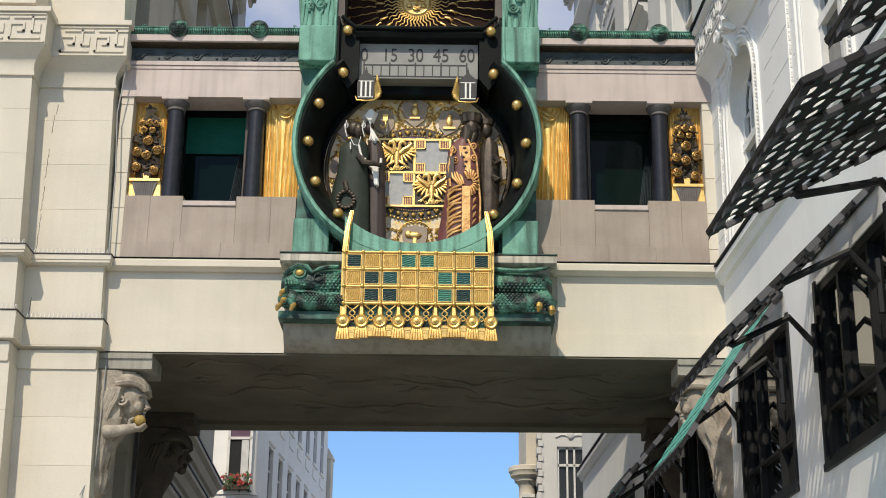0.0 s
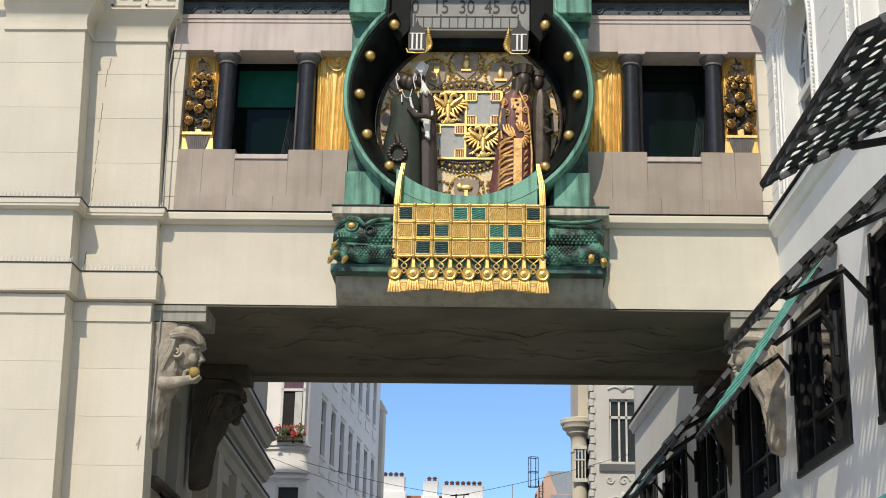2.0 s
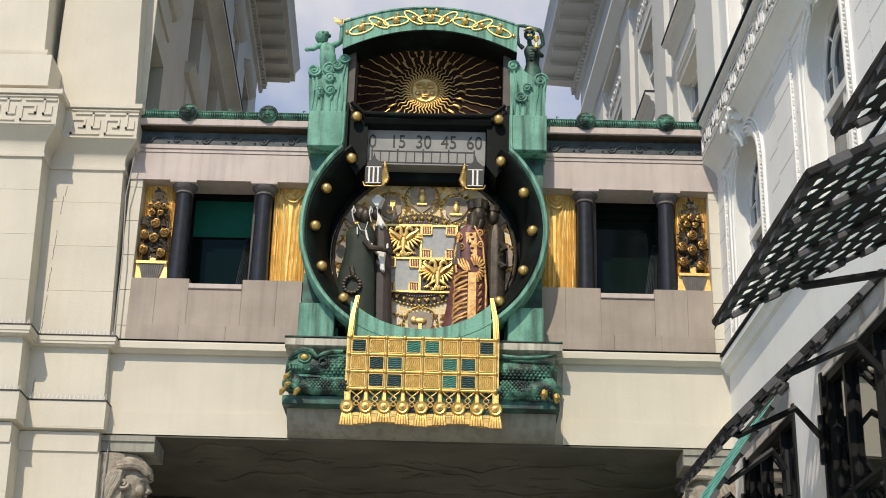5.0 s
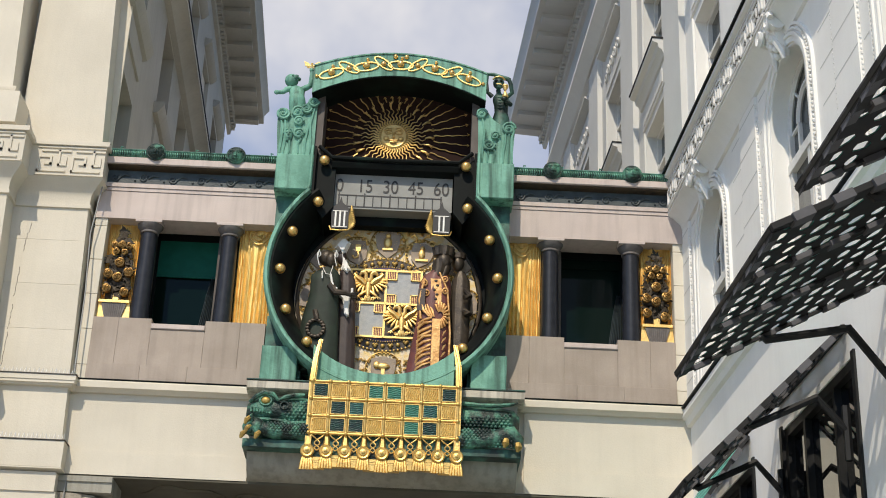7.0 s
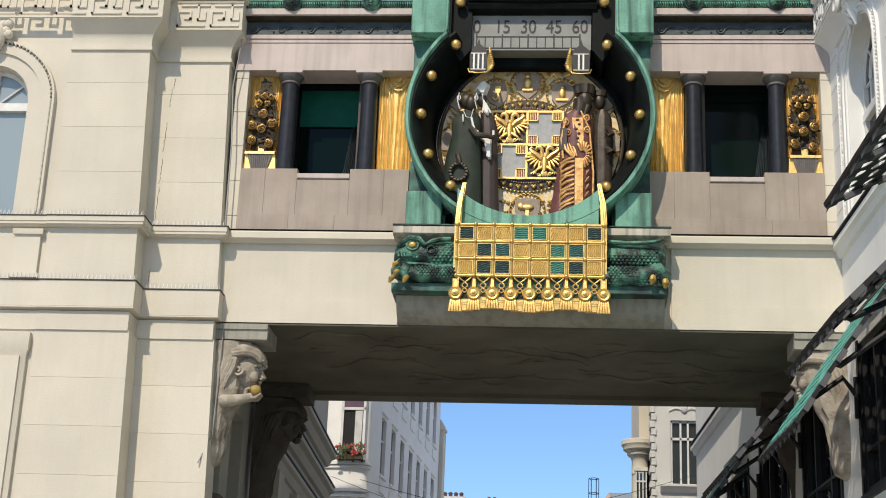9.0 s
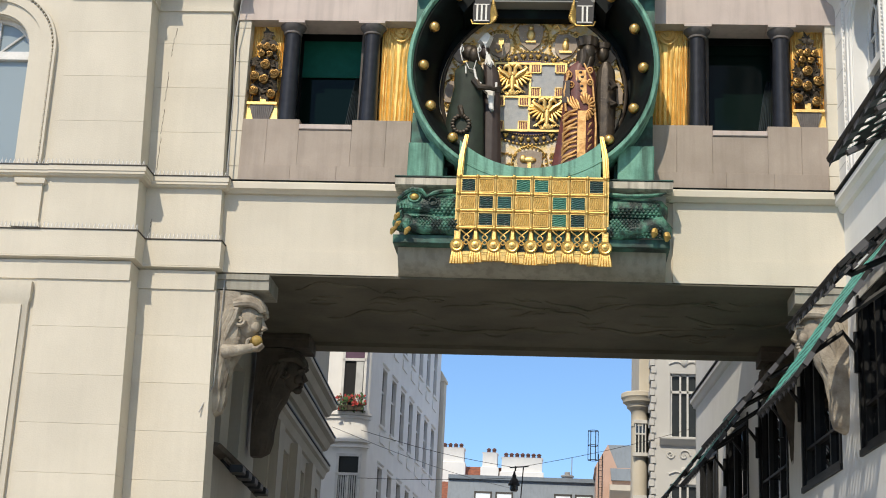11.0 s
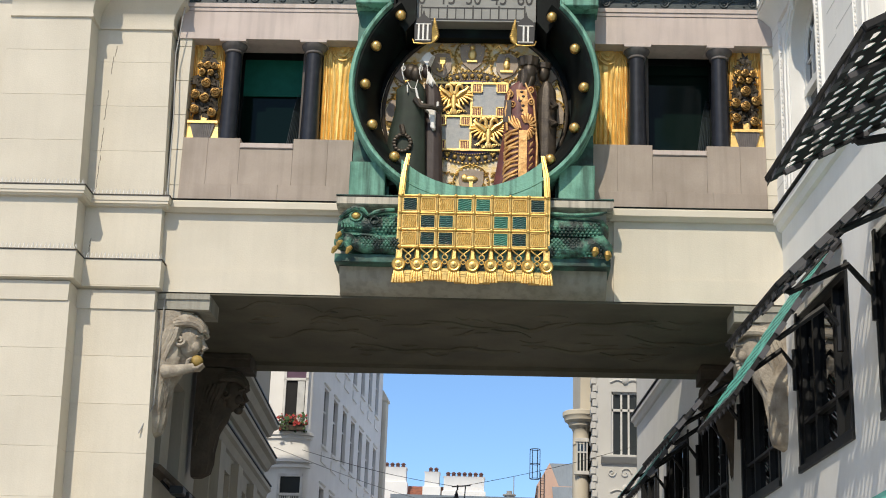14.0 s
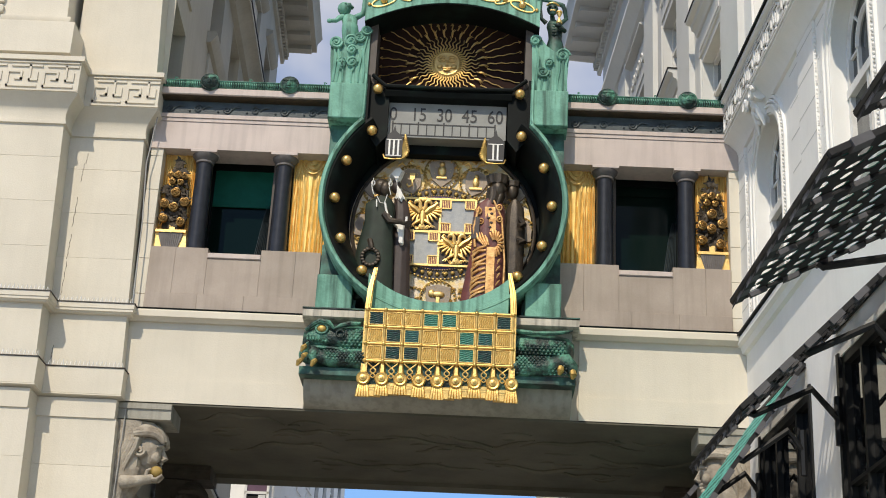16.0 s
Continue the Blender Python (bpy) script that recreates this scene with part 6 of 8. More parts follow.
def eagle(x, z):
    mb = Mesh()
    mb.box(x - 0.30, x + 0.30, YD - 0.055, YD, z - 0.30, z + 0.30)
    back = part("eagle_field", mb, BRONZE, arms, "dark square behind a gilt eagle")
    mb = Mesh()
    mb.loft([[(x + w * math.cos(t), YD - 0.075 - 0.05 * max(0.0, math.sin(t)), zz) for t in [2 * math.pi * k / 12 for k in range(12)]] for zz, w in ((z - 0.20, .03), (z - 0.12, .055), (z, .07), (z + .08, .06), (z + .13, .035))])
    for s in (-1, 1):
        mb.tube([(x + s * .02, YD - .10, z + .08), (x + s * .05, YD - .115, z + .15), (x + s * .045, YD - .12, z + .20), (x + s * .08, YD - .12, z + .245), (x + s * .125, YD - .12, z + .235), (x + s * .15, YD - .115, z + .20), (x + s * .14, YD - .11, z + .175)], [.04, .036, .034, .04, .036, .022, .006], 8)
        # shoulder of the wing curling inwards over long feathers
        mb.tube([(x + s * .05, YD - .10, z + .03), (x + s * .12, YD - .12, z + .10), (x + s * .20, YD - .12, z + .15), (x + s * .25, YD - .11, z + .21), (x + s * .225, YD - .10, z + .25), (x + s * .19, YD - .10, z + .225)], [.04, .042, .036, .028, .022, .012], 7)
        for k in range(7):
            a = radians(-78 + 18 * k)
            bx, bz = x + s * (.07 + .022 * k), z + .02 + .016 * k
            L = .21 - .008 * abs(k - 3) - (.10 if k > 5 else .045 if k > 4 else 0)
            mb.tube([(bx, YD - .085, bz), (bx + s * .5 * L * math.cos(a), YD - .105, bz + .5 * L * math.sin(a)), (bx + s * .85 * L * math.cos(a), YD - .10, bz + .85 * L * math.sin(a)), (min(max(bx + s * L * math.cos(a), x - .285), x + .285), YD - .08, bz + L * math.sin(a))], [.014, .021, .021, .010], 6)
        mb.tube([(x + s * .04, YD - .08, z - .10), (x + s * .10, YD - .10, z - .15), (x + s * .16, YD - .09, z - .19)], [.03, .03, .018], 6)
        for k in range(3):
            mb.tube([(x + s * .16, YD - .09, z - .19), (x + s * (.14 + .045 * k), YD - .09, z - .235 - .01 * (k == 1))], .011, 5)
        mb.spiral((x + s * .095, z - .245), .038, YD - .085, .014, 1.2, s, 12)
    for k in range(5):
        mb.tube([(x, YD - .08, z - .16), (x + .02 * (k - 2), YD - .10, z - .22), (x + .03 * (k - 2), YD - .085, z - .285)], [.02, .018, .012], 5)
    mb.tube([(x - .045, YD - .10, z + .285), (x + .045, YD - .10, z + .285)], .02, 6)
    mb.ball((x, YD - .10, z + .265), (.035, .03, .03), 8, 6)
    part("eagle", mb, GOLD, back, "gilt double-headed eagle relief")

def cross(x, z):
    for sx in (-1, 1):
        for sz in (-1, 1):
            cx2, cz2 = x + sx * 0.215, z + sz * 0.235
            mb = Mesh()
            mb.box(cx2 - 0.085, cx2 + 0.085, YD - 0.07, YD, cz2 - 0.09, cz2 + 0.09)
            sq = part("square", mb, MAROON, arms, "dark red square with gilt bars")
            mb = Mesh()
            for k in range(6):
                xx = cx2 - 0.075 + 0.03 * k
                mb.box(xx - 0.0035, xx + 0.0035, YD - 0.076, YD - 0.06, cz2 - 0.085, cz2 + 0.085)
            for a, c, e, f in ((-0.095, 0.095, -0.1, -0.086), (-0.095, 0.095, 0.086, 0.1), (-0.095, -0.081, -0.1, 0.1), (0.081, 0.095, -0.1, 0.1)):
                mb.box(cx2 + a, cx2 + c, YD - 0.085, YD - 0.05, cz2 + e, cz2 + f)
            part("square_frame", mb, GOLD, sq)

eagle(SX - 0.31, SZ + 0.312)
eagle(SX + 0.31, SZ - 0.312)
cross(SX + 0.31, SZ + 0.312)
cross(SX - 0.31, SZ - 0.312)

# arcs of gilt hearts over and under the arms
def heart(mb, x, z, r, y):
    for s in (-1, 1):
        mb.ball((x + s * r * 0.42, y, z + r * 0.25), (r * 0.55, 0.03, r * 0.55), 8, 6)
    mb.ball((x, y, z - r * 0.2), (r * 0.55, 0.03, r * 0.75), 8, 6)

for s in (-1, 1):
    n = 20
    def curve(d):
        return [(SX + 0.66 * (2 * k / n - 1), SZ + s * (0.63 + d + 0.21 * (1 - (2 * k / n - 1) ** 2))) for k in range(n + 1)]
    inner, outer = curve(-0.14), curve(0.03)
    m = Mesh()
    m.ribbon(inner, outer, YD - 0.03, YD)
    band = part("heart_band", m, BRONZE, dial, "dark band set with gilt hearts")
    m = Mesh()
    m.extrude([(SX - 0.36, SZ + s * 0.642), (SX + 0.36, SZ + s * 0.642), (SX + 0.24, SZ + s * 0.68), (SX, SZ + s * 0.70), (SX - 0.24, SZ + s * 0.68)], YD - 0.045, YD)
    part("enamel", m, PURPLE, band)
    mid = curve(-0.06)
    for k in range(2, n - 1, 2):
        m = Mesh()
        if k % 4 == 0:
            heart(m, mid[k][0], mid[k][1], 0.055, YD - 0.045)
        else:
            m.ball((mid[k][0], YD - 0.04, mid[k][1]), (0.04, 0.03, 0.04), 10, 6)
        part("heart", m, OLDGOLD, band)
    m = Mesh()
    for k in range(n + 1):
        m.ball((outer[k][0], YD - 0.03, outer[k][1]), (0.022, 0.02, 0.022), 6, 4)
    for k in range(17):
        m.ball((SX - 0.34 + 0.0425 * k, YD - 0.05, SZ + s * (0.705 - 0.055 * ((k - 8) / 8) ** 2)), 0.013, 6, 4)
    tagged(part("bead_line", m, OLDGOLD, band), kind="stuff")

# shields round the dial
def shield(x, z, k, r=0.235, turn=0.0):
    mb = Mesh()
    out = [(-r, r * 0.9), (-r * 0.4, r), (0, r * 1.12), (r * 0.4, r), (r, r * 0.9), (r * 0.98, 0), (r * 0.75, -r * 0.7), (0, -r * 1.35), (-r * 0.75, -r * 0.7), (-r * 0.98, 0)]
    c, s = math.cos(turn), math.sin(turn)
    mb.extrude([(x + a * c - e * s, z + a * s + e * c) for a, e in out], YD - 0.05, YD)
    sh = part("shield", mb, SHIELD, dial, "dark pewter shield with a gilt emblem")
    mb = Mesh()
    if k == 0:
        mb.ball((x, YD - 0.06, z + 0.02), (0.075, 0.04, 0.11), 10, 8)
        mb.ball((x, YD - 0.06, z + 0.15), (0.05, 0.04, 0.05), 8, 6)
        mb.box(x - 0.09, x + 0.09, YD - 0.08, YD - 0.04, z - 0.13, z - 0.09)
    elif k == 1:
        mb.extrude([(x - 0.02, z + 0.13), (x + 0.08, z + 0.13), (x + 0.07, z), (x - 0.01, z)], YD - 0.08, YD - 0.04)
        mb.tube([(x + 0.03, YD - 0.06, z), (x + 0.03, YD - 0.06, z - 0.1), (x - 0.03, YD - 0.06, z - 0.13), (x - 0.06, YD - 0.06, z - 0.08)], 0.022, 6)
    elif k == 2:
        mb.ball((x, YD - 0.06, z), (0.06, 0.04, 0.1), 10, 8)
        mb.ball((x + 0.01, YD - 0.06, z + 0.11), (0.045, 0.04, 0.045), 8, 6)
        mb.box(x - 0.11, x + 0.11, YD - 0.08, YD - 0.04, z - 0.14, z - 0.10)
    else:
        mb.ball((x, YD - 0.06, z + 0.05), (0.12, 0.04, 0.06), 10, 6)
        mb.ball((x - 0.11, YD - 0.06, z + 0.07), (0.06, 0.04, 0.07), 8, 6)
        mb.box(x - 0.03, x + 0.03, YD - 0.08, YD - 0.04, z - 0.14, z + 0.02)
        mb.box(x - 0.08, x + 0.08, YD - 0.08, YD - 0.04, z - 0.15, z - 0.12)
    part("emblem", mb, GOLD, sh)
    mb = Mesh()
    n2 = 26
    for q in range(n2):
        a = 2 * math.pi * q / n2
        mb.ball((x + 1.32 * r * math.cos(a), YD - 0.02, z + 1.36 * r * math.sin(a)), (0.018, 0.02, 0.018), 6, 4)
    mb.tube([(x + 1.45 * r * math.cos(2 * math.pi * q / 28), YD - 0.02, z + 1.5 * r * math.sin(2 * math.pi * q / 28)) for q in range(28)], 0.012, 5, True)
    part("bead_ring", mb, OLDGOLD, sh)

shield(CX - 0.07, 12.84, 0, 0.215)
shield(CX - 0.62, 12.66, 1, 0.2, 0.25)
shield(CX + 0.54, 12.66, 2, 0.2, -0.25)
shield(CX - 0.03, 10.47, 3, 0.215)
for s in (-1, 1):
    shield(CX + s * 1.33, 11.75, 0, 0.2, -s * 1.4)
    shield(CX + s * 1.2, 12.45, 1, 0.17, -s * 0.8)
m = Mesh()
rng = random.Random(3)
for k in range(330):
    a, r = rng.uniform(0, 6.283), rng.uniform(0.95, 1.53)
    x, z = CX + r * math.cos(a), 11.77 + r * math.sin(a)
    if abs(x - SX) < 0.75 and abs(z - SZ) < 1.0:
        continue
    L = rng.uniform(0.03, 0.07)
    m.tube([(x - L, YD - 0.01, z), (x, YD - 0.03, z + L * rng.uniform(-1, 1)), (x + L, YD - 0.01, z + L * rng.uniform(-1, 1))], [0.010, 0.026, 0.008], 5)
ob = part("gilt_ornament", m, GOLD, dial)
tagged(ob, "small gilt leaves strewn over the mosaic", kind="stuff")

# painted copper figures before the dial, each one plain body
def robe(mb, x, y, prof, n=20, folds=9, deep=0.05):
    """A draped body from (z, half width, half depth, shift) rings."""
    rings = []
    for z, w, d, sh in prof:
        rings.append([(x + sh + w * math.cos(t) * (1 + deep * math.sin(folds * t + z)), y + d * math.sin(t) * (1 + deep * math.cos(folds * t)), z) for t in [2 * math.pi * k / (2 * n) for k in range(2 * n)]])
    return mb.loft(rings)

m = Mesh()
robe(m, -0.92, -0.22, [(10.40, .34, .16, -.02), (10.9, .33, .16, -.03), (11.4, .30, .16, -.02), (11.75, .25, .15, 0), (12.0, .26, .15, 0), (12.18, .25, .13, 0), (12.27, .17, .10, .03), (12.33, .08, .08, .05)], folds=6, deep=.03)
robe(m, -1.14, -0.12, [(10.5, .20, .12, -.02), (11.4, .16, .12, .02), (12.2, .10, .1, .12)], folds=5)
m.slot = 1
m.ball((-0.85, -0.27, 12.46), (.105, .12, .15), 14, 10)
m.ball((-0.93, -0.22, 12.52), (.14, .12, .15), 14, 10)
m.tube([(-0.82, -0.36, 11.95), (-0.72, -0.42, 11.80), (-0.55, -0.42, 11.79), (-0.46, -0.40, 11.77)], [.075, .06, .045, .04], 8)
for k in range(4):
    m.tube([(-0.46, -0.42 + 0.02 * k, 11.79 - 0.02 * k), (-0.36, -0.44, 11.80 - 0.03 * k)], .016, 5)
for k in range(16):
    t = 2 * math.pi * k / 16
    m.ball((-1.02 + .14 * math.cos(t), -0.41, 11.13 + .15 * math.sin(t)), (.04, .03, .035), 7, 5)
m.tube([(-1.05, -0.36, 11.46), (-1.02, -0.42, 11.34), (-1.0, -0.43, 11.27)], [.05, .05, .03], 7)
m.slot = 2
for px in (-1.06, -0.76):
    m.tube([(px, -0.36, 12.62), (px - 0.02, -0.4, 12.45), (px + 0.02, -0.4, 12.3)], .008, 5)
    m.tube([(px + .03 * math.cos(t), -0.38, 12.52 + .045 * math.sin(t)) for t in [2 * math.pi * k / 10 for k in range(10)]], .008, 4, True)
m.tube([(-0.98, -0.38, 12.28), (-0.92, -0.40, 12.15), (-0.84, -0.41, 12.13), (-0.80, -0.40, 12.3)], .008, 5)
m.tube([(-0.83, -0.40, 12.14), (-0.80, -0.41, 12.0), (-0.76, -0.42, 11.9), (-0.70, -0.43, 11.86)], .02, 6)
m.tube([(-0.98, -0.39, 12.2), (-0.97, -0.40, 12.06)], .012, 5)
m.move(Matrix.Translation((-0.12, 0, -0.18)))
solid("painted_figure", m, [ROBE_GREEN, BRONZE, VEIL], "painted copper figure in a dark green robe holding a wreath", "statue", "painted figures before the dial")
m = Mesh()
robe(m, -0.66, -0.06, [(10.15, .20, .12, 0.02), (10.8, .18, .12, 0.01), (11.4, .16, .12, 0), (11.9, .15, .11, -.01), (12.08, .13, .10, -.03), (12.2, .08, .08, -.06)])
m.ball((-0.80, -0.10, 12.42), (.085, .09, .14), 12, 10)
m.slot = 1
# wimple: a broad cap that narrows at the cheek and widens over the breast
for k in range(3):
    y = -0.07 - 0.05 * k
    e = 0.02 * k
    m.extrude([(-0.93 + e, 12.60), (-0.85 + e, 12.71), (-0.75, 12.735), (-0.66 - e, 12.70 - e), (-0.70 - e, 12.58), (-0.735 - e, 12.49), (-0.735 - e, 12.40), (-0.68 - e, 12.28), (-0.63 - e, 12.20), (-0.655 - e, 12.075 + e), (-0.73, 12.11 + e), (-0.80 + e, 12.19 + e), (-0.775, 12.33), (-0.785, 12.45), (-0.83, 12.54)], y - 0.05, y)
# wide sleeve
for k in range(2):
    e = 0.015 * k
    m.extrude([(-0.83, 11.75 - e), (-0.75, 11.70 - e), (-0.66, 11.66 - e), (-0.60 - e, 11.64), (-0.605 - e, 11.45), (-0.60 - e, 11.28), (-0.64, 11.26 + e), (-0.685 + e, 11.32), (-0.70 + e, 11.45), (-0.73 + e, 11.58), (-0.80, 11.64 + e)], -0.24 - 0.04 * k, -0.18)
m.tube([(-0.575, -0.2, 11.80), (-0.575, -0.2, 11.67)], .022, 6)
solid("painted_figure", m, [ROBE_BROWN, VEIL], "painted copper figure in a brown robe with white veil and sleeves", "statue", "painted figures before the dial")
m = Mesh()
robe(m, 0.88, -0.20, [(10.40, .36, .16, -.08), (10.9, .32, .16, -.04), (11.4, .28, .15, 0), (11.8, .27, .15, .01), (12.15, .27, .14, .01), (12.3, .22, .12, .02), (12.4, .10, .10, .04)], folds=7, deep=.05)
m.slot = 1
# broad gold front panel, curved stripes on the skirt, a fan at the hip, rosettes on the breast
m.loft([[(0.86, -0.36, z), (1.00, -0.37, z), (1.00, -0.33, z), (0.86, -0.33, z)] for z in (10.45, 11.0, 11.45)])
m.loft([[(0.80 + dx, -0.345, z), (0.98 + dx, -0.35, z), (0.98 + dx, -0.31, z), (0.80 + dx, -0.31, z)] for z, dx in ((11.75, 0.02), (12.0, 0.02), (12.2, 0.0))])
for k in range(11):
    z = 10.55 + 0.082 * k
    e = 0.03 * math.sin(k * 1.9)
    m.tube([(0.56 + 0.010 * k, -0.27, z - 0.12 + e), (0.63 + e * 0.3, -0.335, z - 0.01), (0.72, -0.365, z + 0.05 - e), (0.85, -0.365, z + 0.10)], [.010, .026, .027, .020], 6)
for k in range(6):
    m.tube([(1.03 + .015 * (k % 2), -0.35, 10.5 + .13 * k), (1.07, -0.36, 10.56 + .13 * k), (1.10, -0.345, 10.60 + .13 * k)], [.008, .018, .008], 5)
for k in range(4):
    m.tube([(0.66 + 0.05 * k, -0.33, 11.78 - 0.03 * k), (0.70 + 0.05 * k, -0.36, 11.60), (0.80 + 0.03 * k, -0.37, 11.48)], [.012, .026, .012], 6)
for k in range(11):
    a = radians(-75 + 20 * k)
    m.tube([(0.99 + .05 * math.cos(a), -0.355, 11.52 + .07 * math.sin(a)), (0.99 + .10 * math.cos(a), -0.37, 11.52 + .15 * math.sin(a)), (0.99 + .15 * math.cos(a), -0.34, 11.52 + .24 * math.sin(a))], [.010, .020, .024], 6)
for px, pz in ((0.70, 12.12), (0.74, 11.93), (1.06, 11.98), (1.05, 12.2)):
    m.tube([(px + .045 * math.cos(t), -0.34, pz + .05 * math.sin(t)) for t in [2 * math.pi * q / 10 for q in range(10)]], .014, 5, True)
    m.ball((px, -0.335, pz), (.02, .02, .02), 6, 4)
m.tube([(1.16, -0.30, 10.45), (1.17, -0.32, 11.2), (1.10, -0.32, 12.0), (0.95, -0.33, 12.33)], .02, 6)
m.tube([(0.66, -0.32, 11.45), (0.62, -0.33, 11.8), (0.70, -0.33, 12.2)], .025, 6)
m.slot = 2
m.ball((1.02, -0.24, 12.58), (.13, .12, .17), 14, 10)
m.ball((1.13, -0.26, 12.58), (.04, .04, .05), 8, 6)
robe(m, 0.98, -0.22, [(12.28, .13, .11, -.04), (12.45, .15, .12, 0), (12.6, .14, .12, 0)], folds=8, deep=.12)
robe(m, 1.0, -0.22, [(12.68, .16, .13, 0), (12.78, .18, .14, 0), (12.84, .19, .15, 0), (12.85, .02, .02, 0)], folds=10, deep=.08)
m.slot = 3
for k in range(5):
    m.ball((0.90 + 0.03 * math.sin(k * 2.4), -0.352, 11.82 + 0.085 * k), (.03, .012, .022), 8, 5)
m.loft([[(0.60, -0.34, 12.0), (0.72, -0.37, 12.0), (0.72, -0.2, 12.0)], [(0.58, -0.34, 11.6), (0.72, -0.37, 11.6), (0.72, -0.2, 11.6)]])
m.move(Matrix.Translation((-0.03, 0, -0.21)))
solid("painted_figure", m, [ROBE_RED, ROBE_GOLD, BRONZE, ROBE_BROWN], "painted copper figure in red and gold robe with crown", "statue", "painted figures before the dial")
m = Mesh()
robe(m, 1.30, -0.05, [(10.75, .16, .10, -.02), (11.3, .17, .1, 0), (11.9, .18, .1, 0), (12.3, .15, .09, 0), (12.45, .07, .07, 0)])
m.ball((1.24, -0.06, 12.62), (.11, .1, .15), 12, 8)
m.tube([(1.38, -0.12, 12.1), (1.46, -0.2, 11.95), (1.36, -0.25, 11.9)], .05, 7)
m.tube([(1.36, -0.15, 11.7), (1.46, -0.2, 11.62), (1.36, -0.24, 11.6)], .05, 7)
robe(m, 1.24, -0.06, [(12.7, .12, .1, 0), (12.8, .14, .11, 0), (12.82, .02, .02, 0)])
m.move(Matrix.Translation((0, 0, -0.2)))
solid("painted_figure", m, BRONZE, "dark bronze figure standing behind a robed one", "statue", "painted figures before the dial")

# green apron below the dial
m = Mesh()
arc = [(CX + 1.68 * math.cos(radians(a)), 11.73 + 1.68 * math.sin(radians(a))) for a in range(226, 315, 4)]
m.extrude([(CX - 1.17, 9.86)] + arc + [(CX + 1.17, 9.86)], -0.76, -0.66)
m.loft([[(x, -0.70, z) for x, z in arc], [(x, 0.2, z) for x, z in arc]], closed=False, caps=False)
part("apron", m, GREEN, clock, "plain green copper apron under the dial")

# corner blocks, brackets and foot blocks
for s in (-1, 1):
    m = Mesh()
    m.bevel_box(CX + s * 1.77 - 0.33, CX + s * 1.77 + 0.33, -0.62, 0.3, 13.46, 14.155, 0.015)
    part("corner_block", m, GREEN, clock, "streaked green copper block")
    m = Mesh()
    m.extrude([(CX + s * x, z) for x, z in ((1.40, 13.46), (2.06, 13.46), (2.06, 12.6), (1.95, 12.6))], -0.3, 0.3)
    part("bracket", m, DARKGREEN, clock)
    m = Mesh()
    m.extrude([(CX + s * x, z) for x, z in ((2.04, 9.95), (2.04, 11.2), (1.98, 11.2), (1.4, 10.5), (1.4, 9.95))], -0.25, 0.3)
    part("foot_plate", m, DARKGREEN, clock)
    m = Mesh()
    m.bevel_box(CX + s * 1.75 - 0.30, CX + s * 1.75 + 0.30, -0.52, 0.2, 9.95, 10.56, 0.015)
    part("foot_block", m, GREEN, clock, "streaked green copper foot block")
    # scrolled shoulder
    m = Mesh()
    if s < 0:
        out = ((1.46, 14.165), (2.10, 14.165), (2.14, 14.6), (2.16, 14.98), (2.08, 15.08), (1.92, 15.06), (1.80, 15.12), (1.66, 15.22), (1.58, 15.32), (1.46, 15.30))
        curls = ((2.06, 14.98, .125, -1), (1.80, 15.02, .115, 1), (1.65, 15.10, .10, -1), (1.53, 15.24, .10, -1), (1.77, 14.83, .09, 1), (1.75, 14.58, .10, 1))
    else:
        out = ((1.46, 14.165), (2.06, 14.165), (2.09, 14.6), (2.11, 14.92), (2.02, 15.0), (1.86, 14.96), (1.72, 15.06), (1.62, 15.2), (1.52, 15.27), (1.44, 15.2))
        curls = ((1.50, 15.16, .10, 1), (1.99, 14.88, .125, 1), (1.64, 14.53, .11, -1), (1.75, 14.72, .08, 1))
    m.extrude([(CX + s * x, z) for x, z in out], -0.56, 0.2)
    sh = part("shoulder", m, GREEN, clock, "green copper shoulder with scroll relief")
    m = Mesh()
    for q, (x, zt) in enumerate(((1.53, 15.2), (1.62, 14.85), (1.74, 14.5), (1.90, 14.8), (2.00, 15.05), (2.07, 14.95))):
        m.tube([(CX + s * x, -0.56, 14.19), (CX + s * (x + 0.015 * math.sin(q)), -0.575, 14.4), (CX + s * (x + 0.03 * math.cos(q * 2)), -0.585, (14.4 + zt) / 2), (CX + s * (x + 0.04 * (1 if q > 2 else -1)), -0.575, zt)], [0.015, 0.022, 0.024, 0.012], 5)
    for x, z, r, f in curls:
        v = Mesh()
        v.turn([(r * 0.95, 0.55), (r * 0.95, 0.585), (r * 0.8, 0.60), (0.01, 0.60)], (CX + s * x, 0, z), 18, "y")
        v.spiral((CX + s * x, z), r, -0.605, 0.024, 1.8, f, 26)
        v.ball((CX + s * x, -0.61, z), (0.028, 0.03, 0.028), 8, 6)
        part("scroll", v, GREEN, sh)
    if s < 0:
        m.ball((CX - 1.93, -0.58, 14.54), (0.07, 0.05, 0.12), 12, 10)
        for q in (-1, 1):
            m.ball((CX - 1.93 + q * 0.028, -0.625, 14.58), (0.02, 0.014, 0.014), 8, 6)
            m.tube([(CX - 1.93, -0.57, 14.68), (CX - 1.93 + q * 0.05, -0.59, 14.66), (CX - 1.93 + q * 0.09, -0.575, 14.58)], 0.022, 6)
        m.tube([(CX - 1.93, -0.63, 14.58), (CX - 1.93, -0.645, 14.53)], 0.015, 6)
        m.tube([(CX - 1.96, -0.62, 14.49), (CX - 1.93, -0.625, 14.485), (CX - 1.90, -0.62, 14.49)], 0.012, 6)
    part("fluting", m, GREEN, sh)
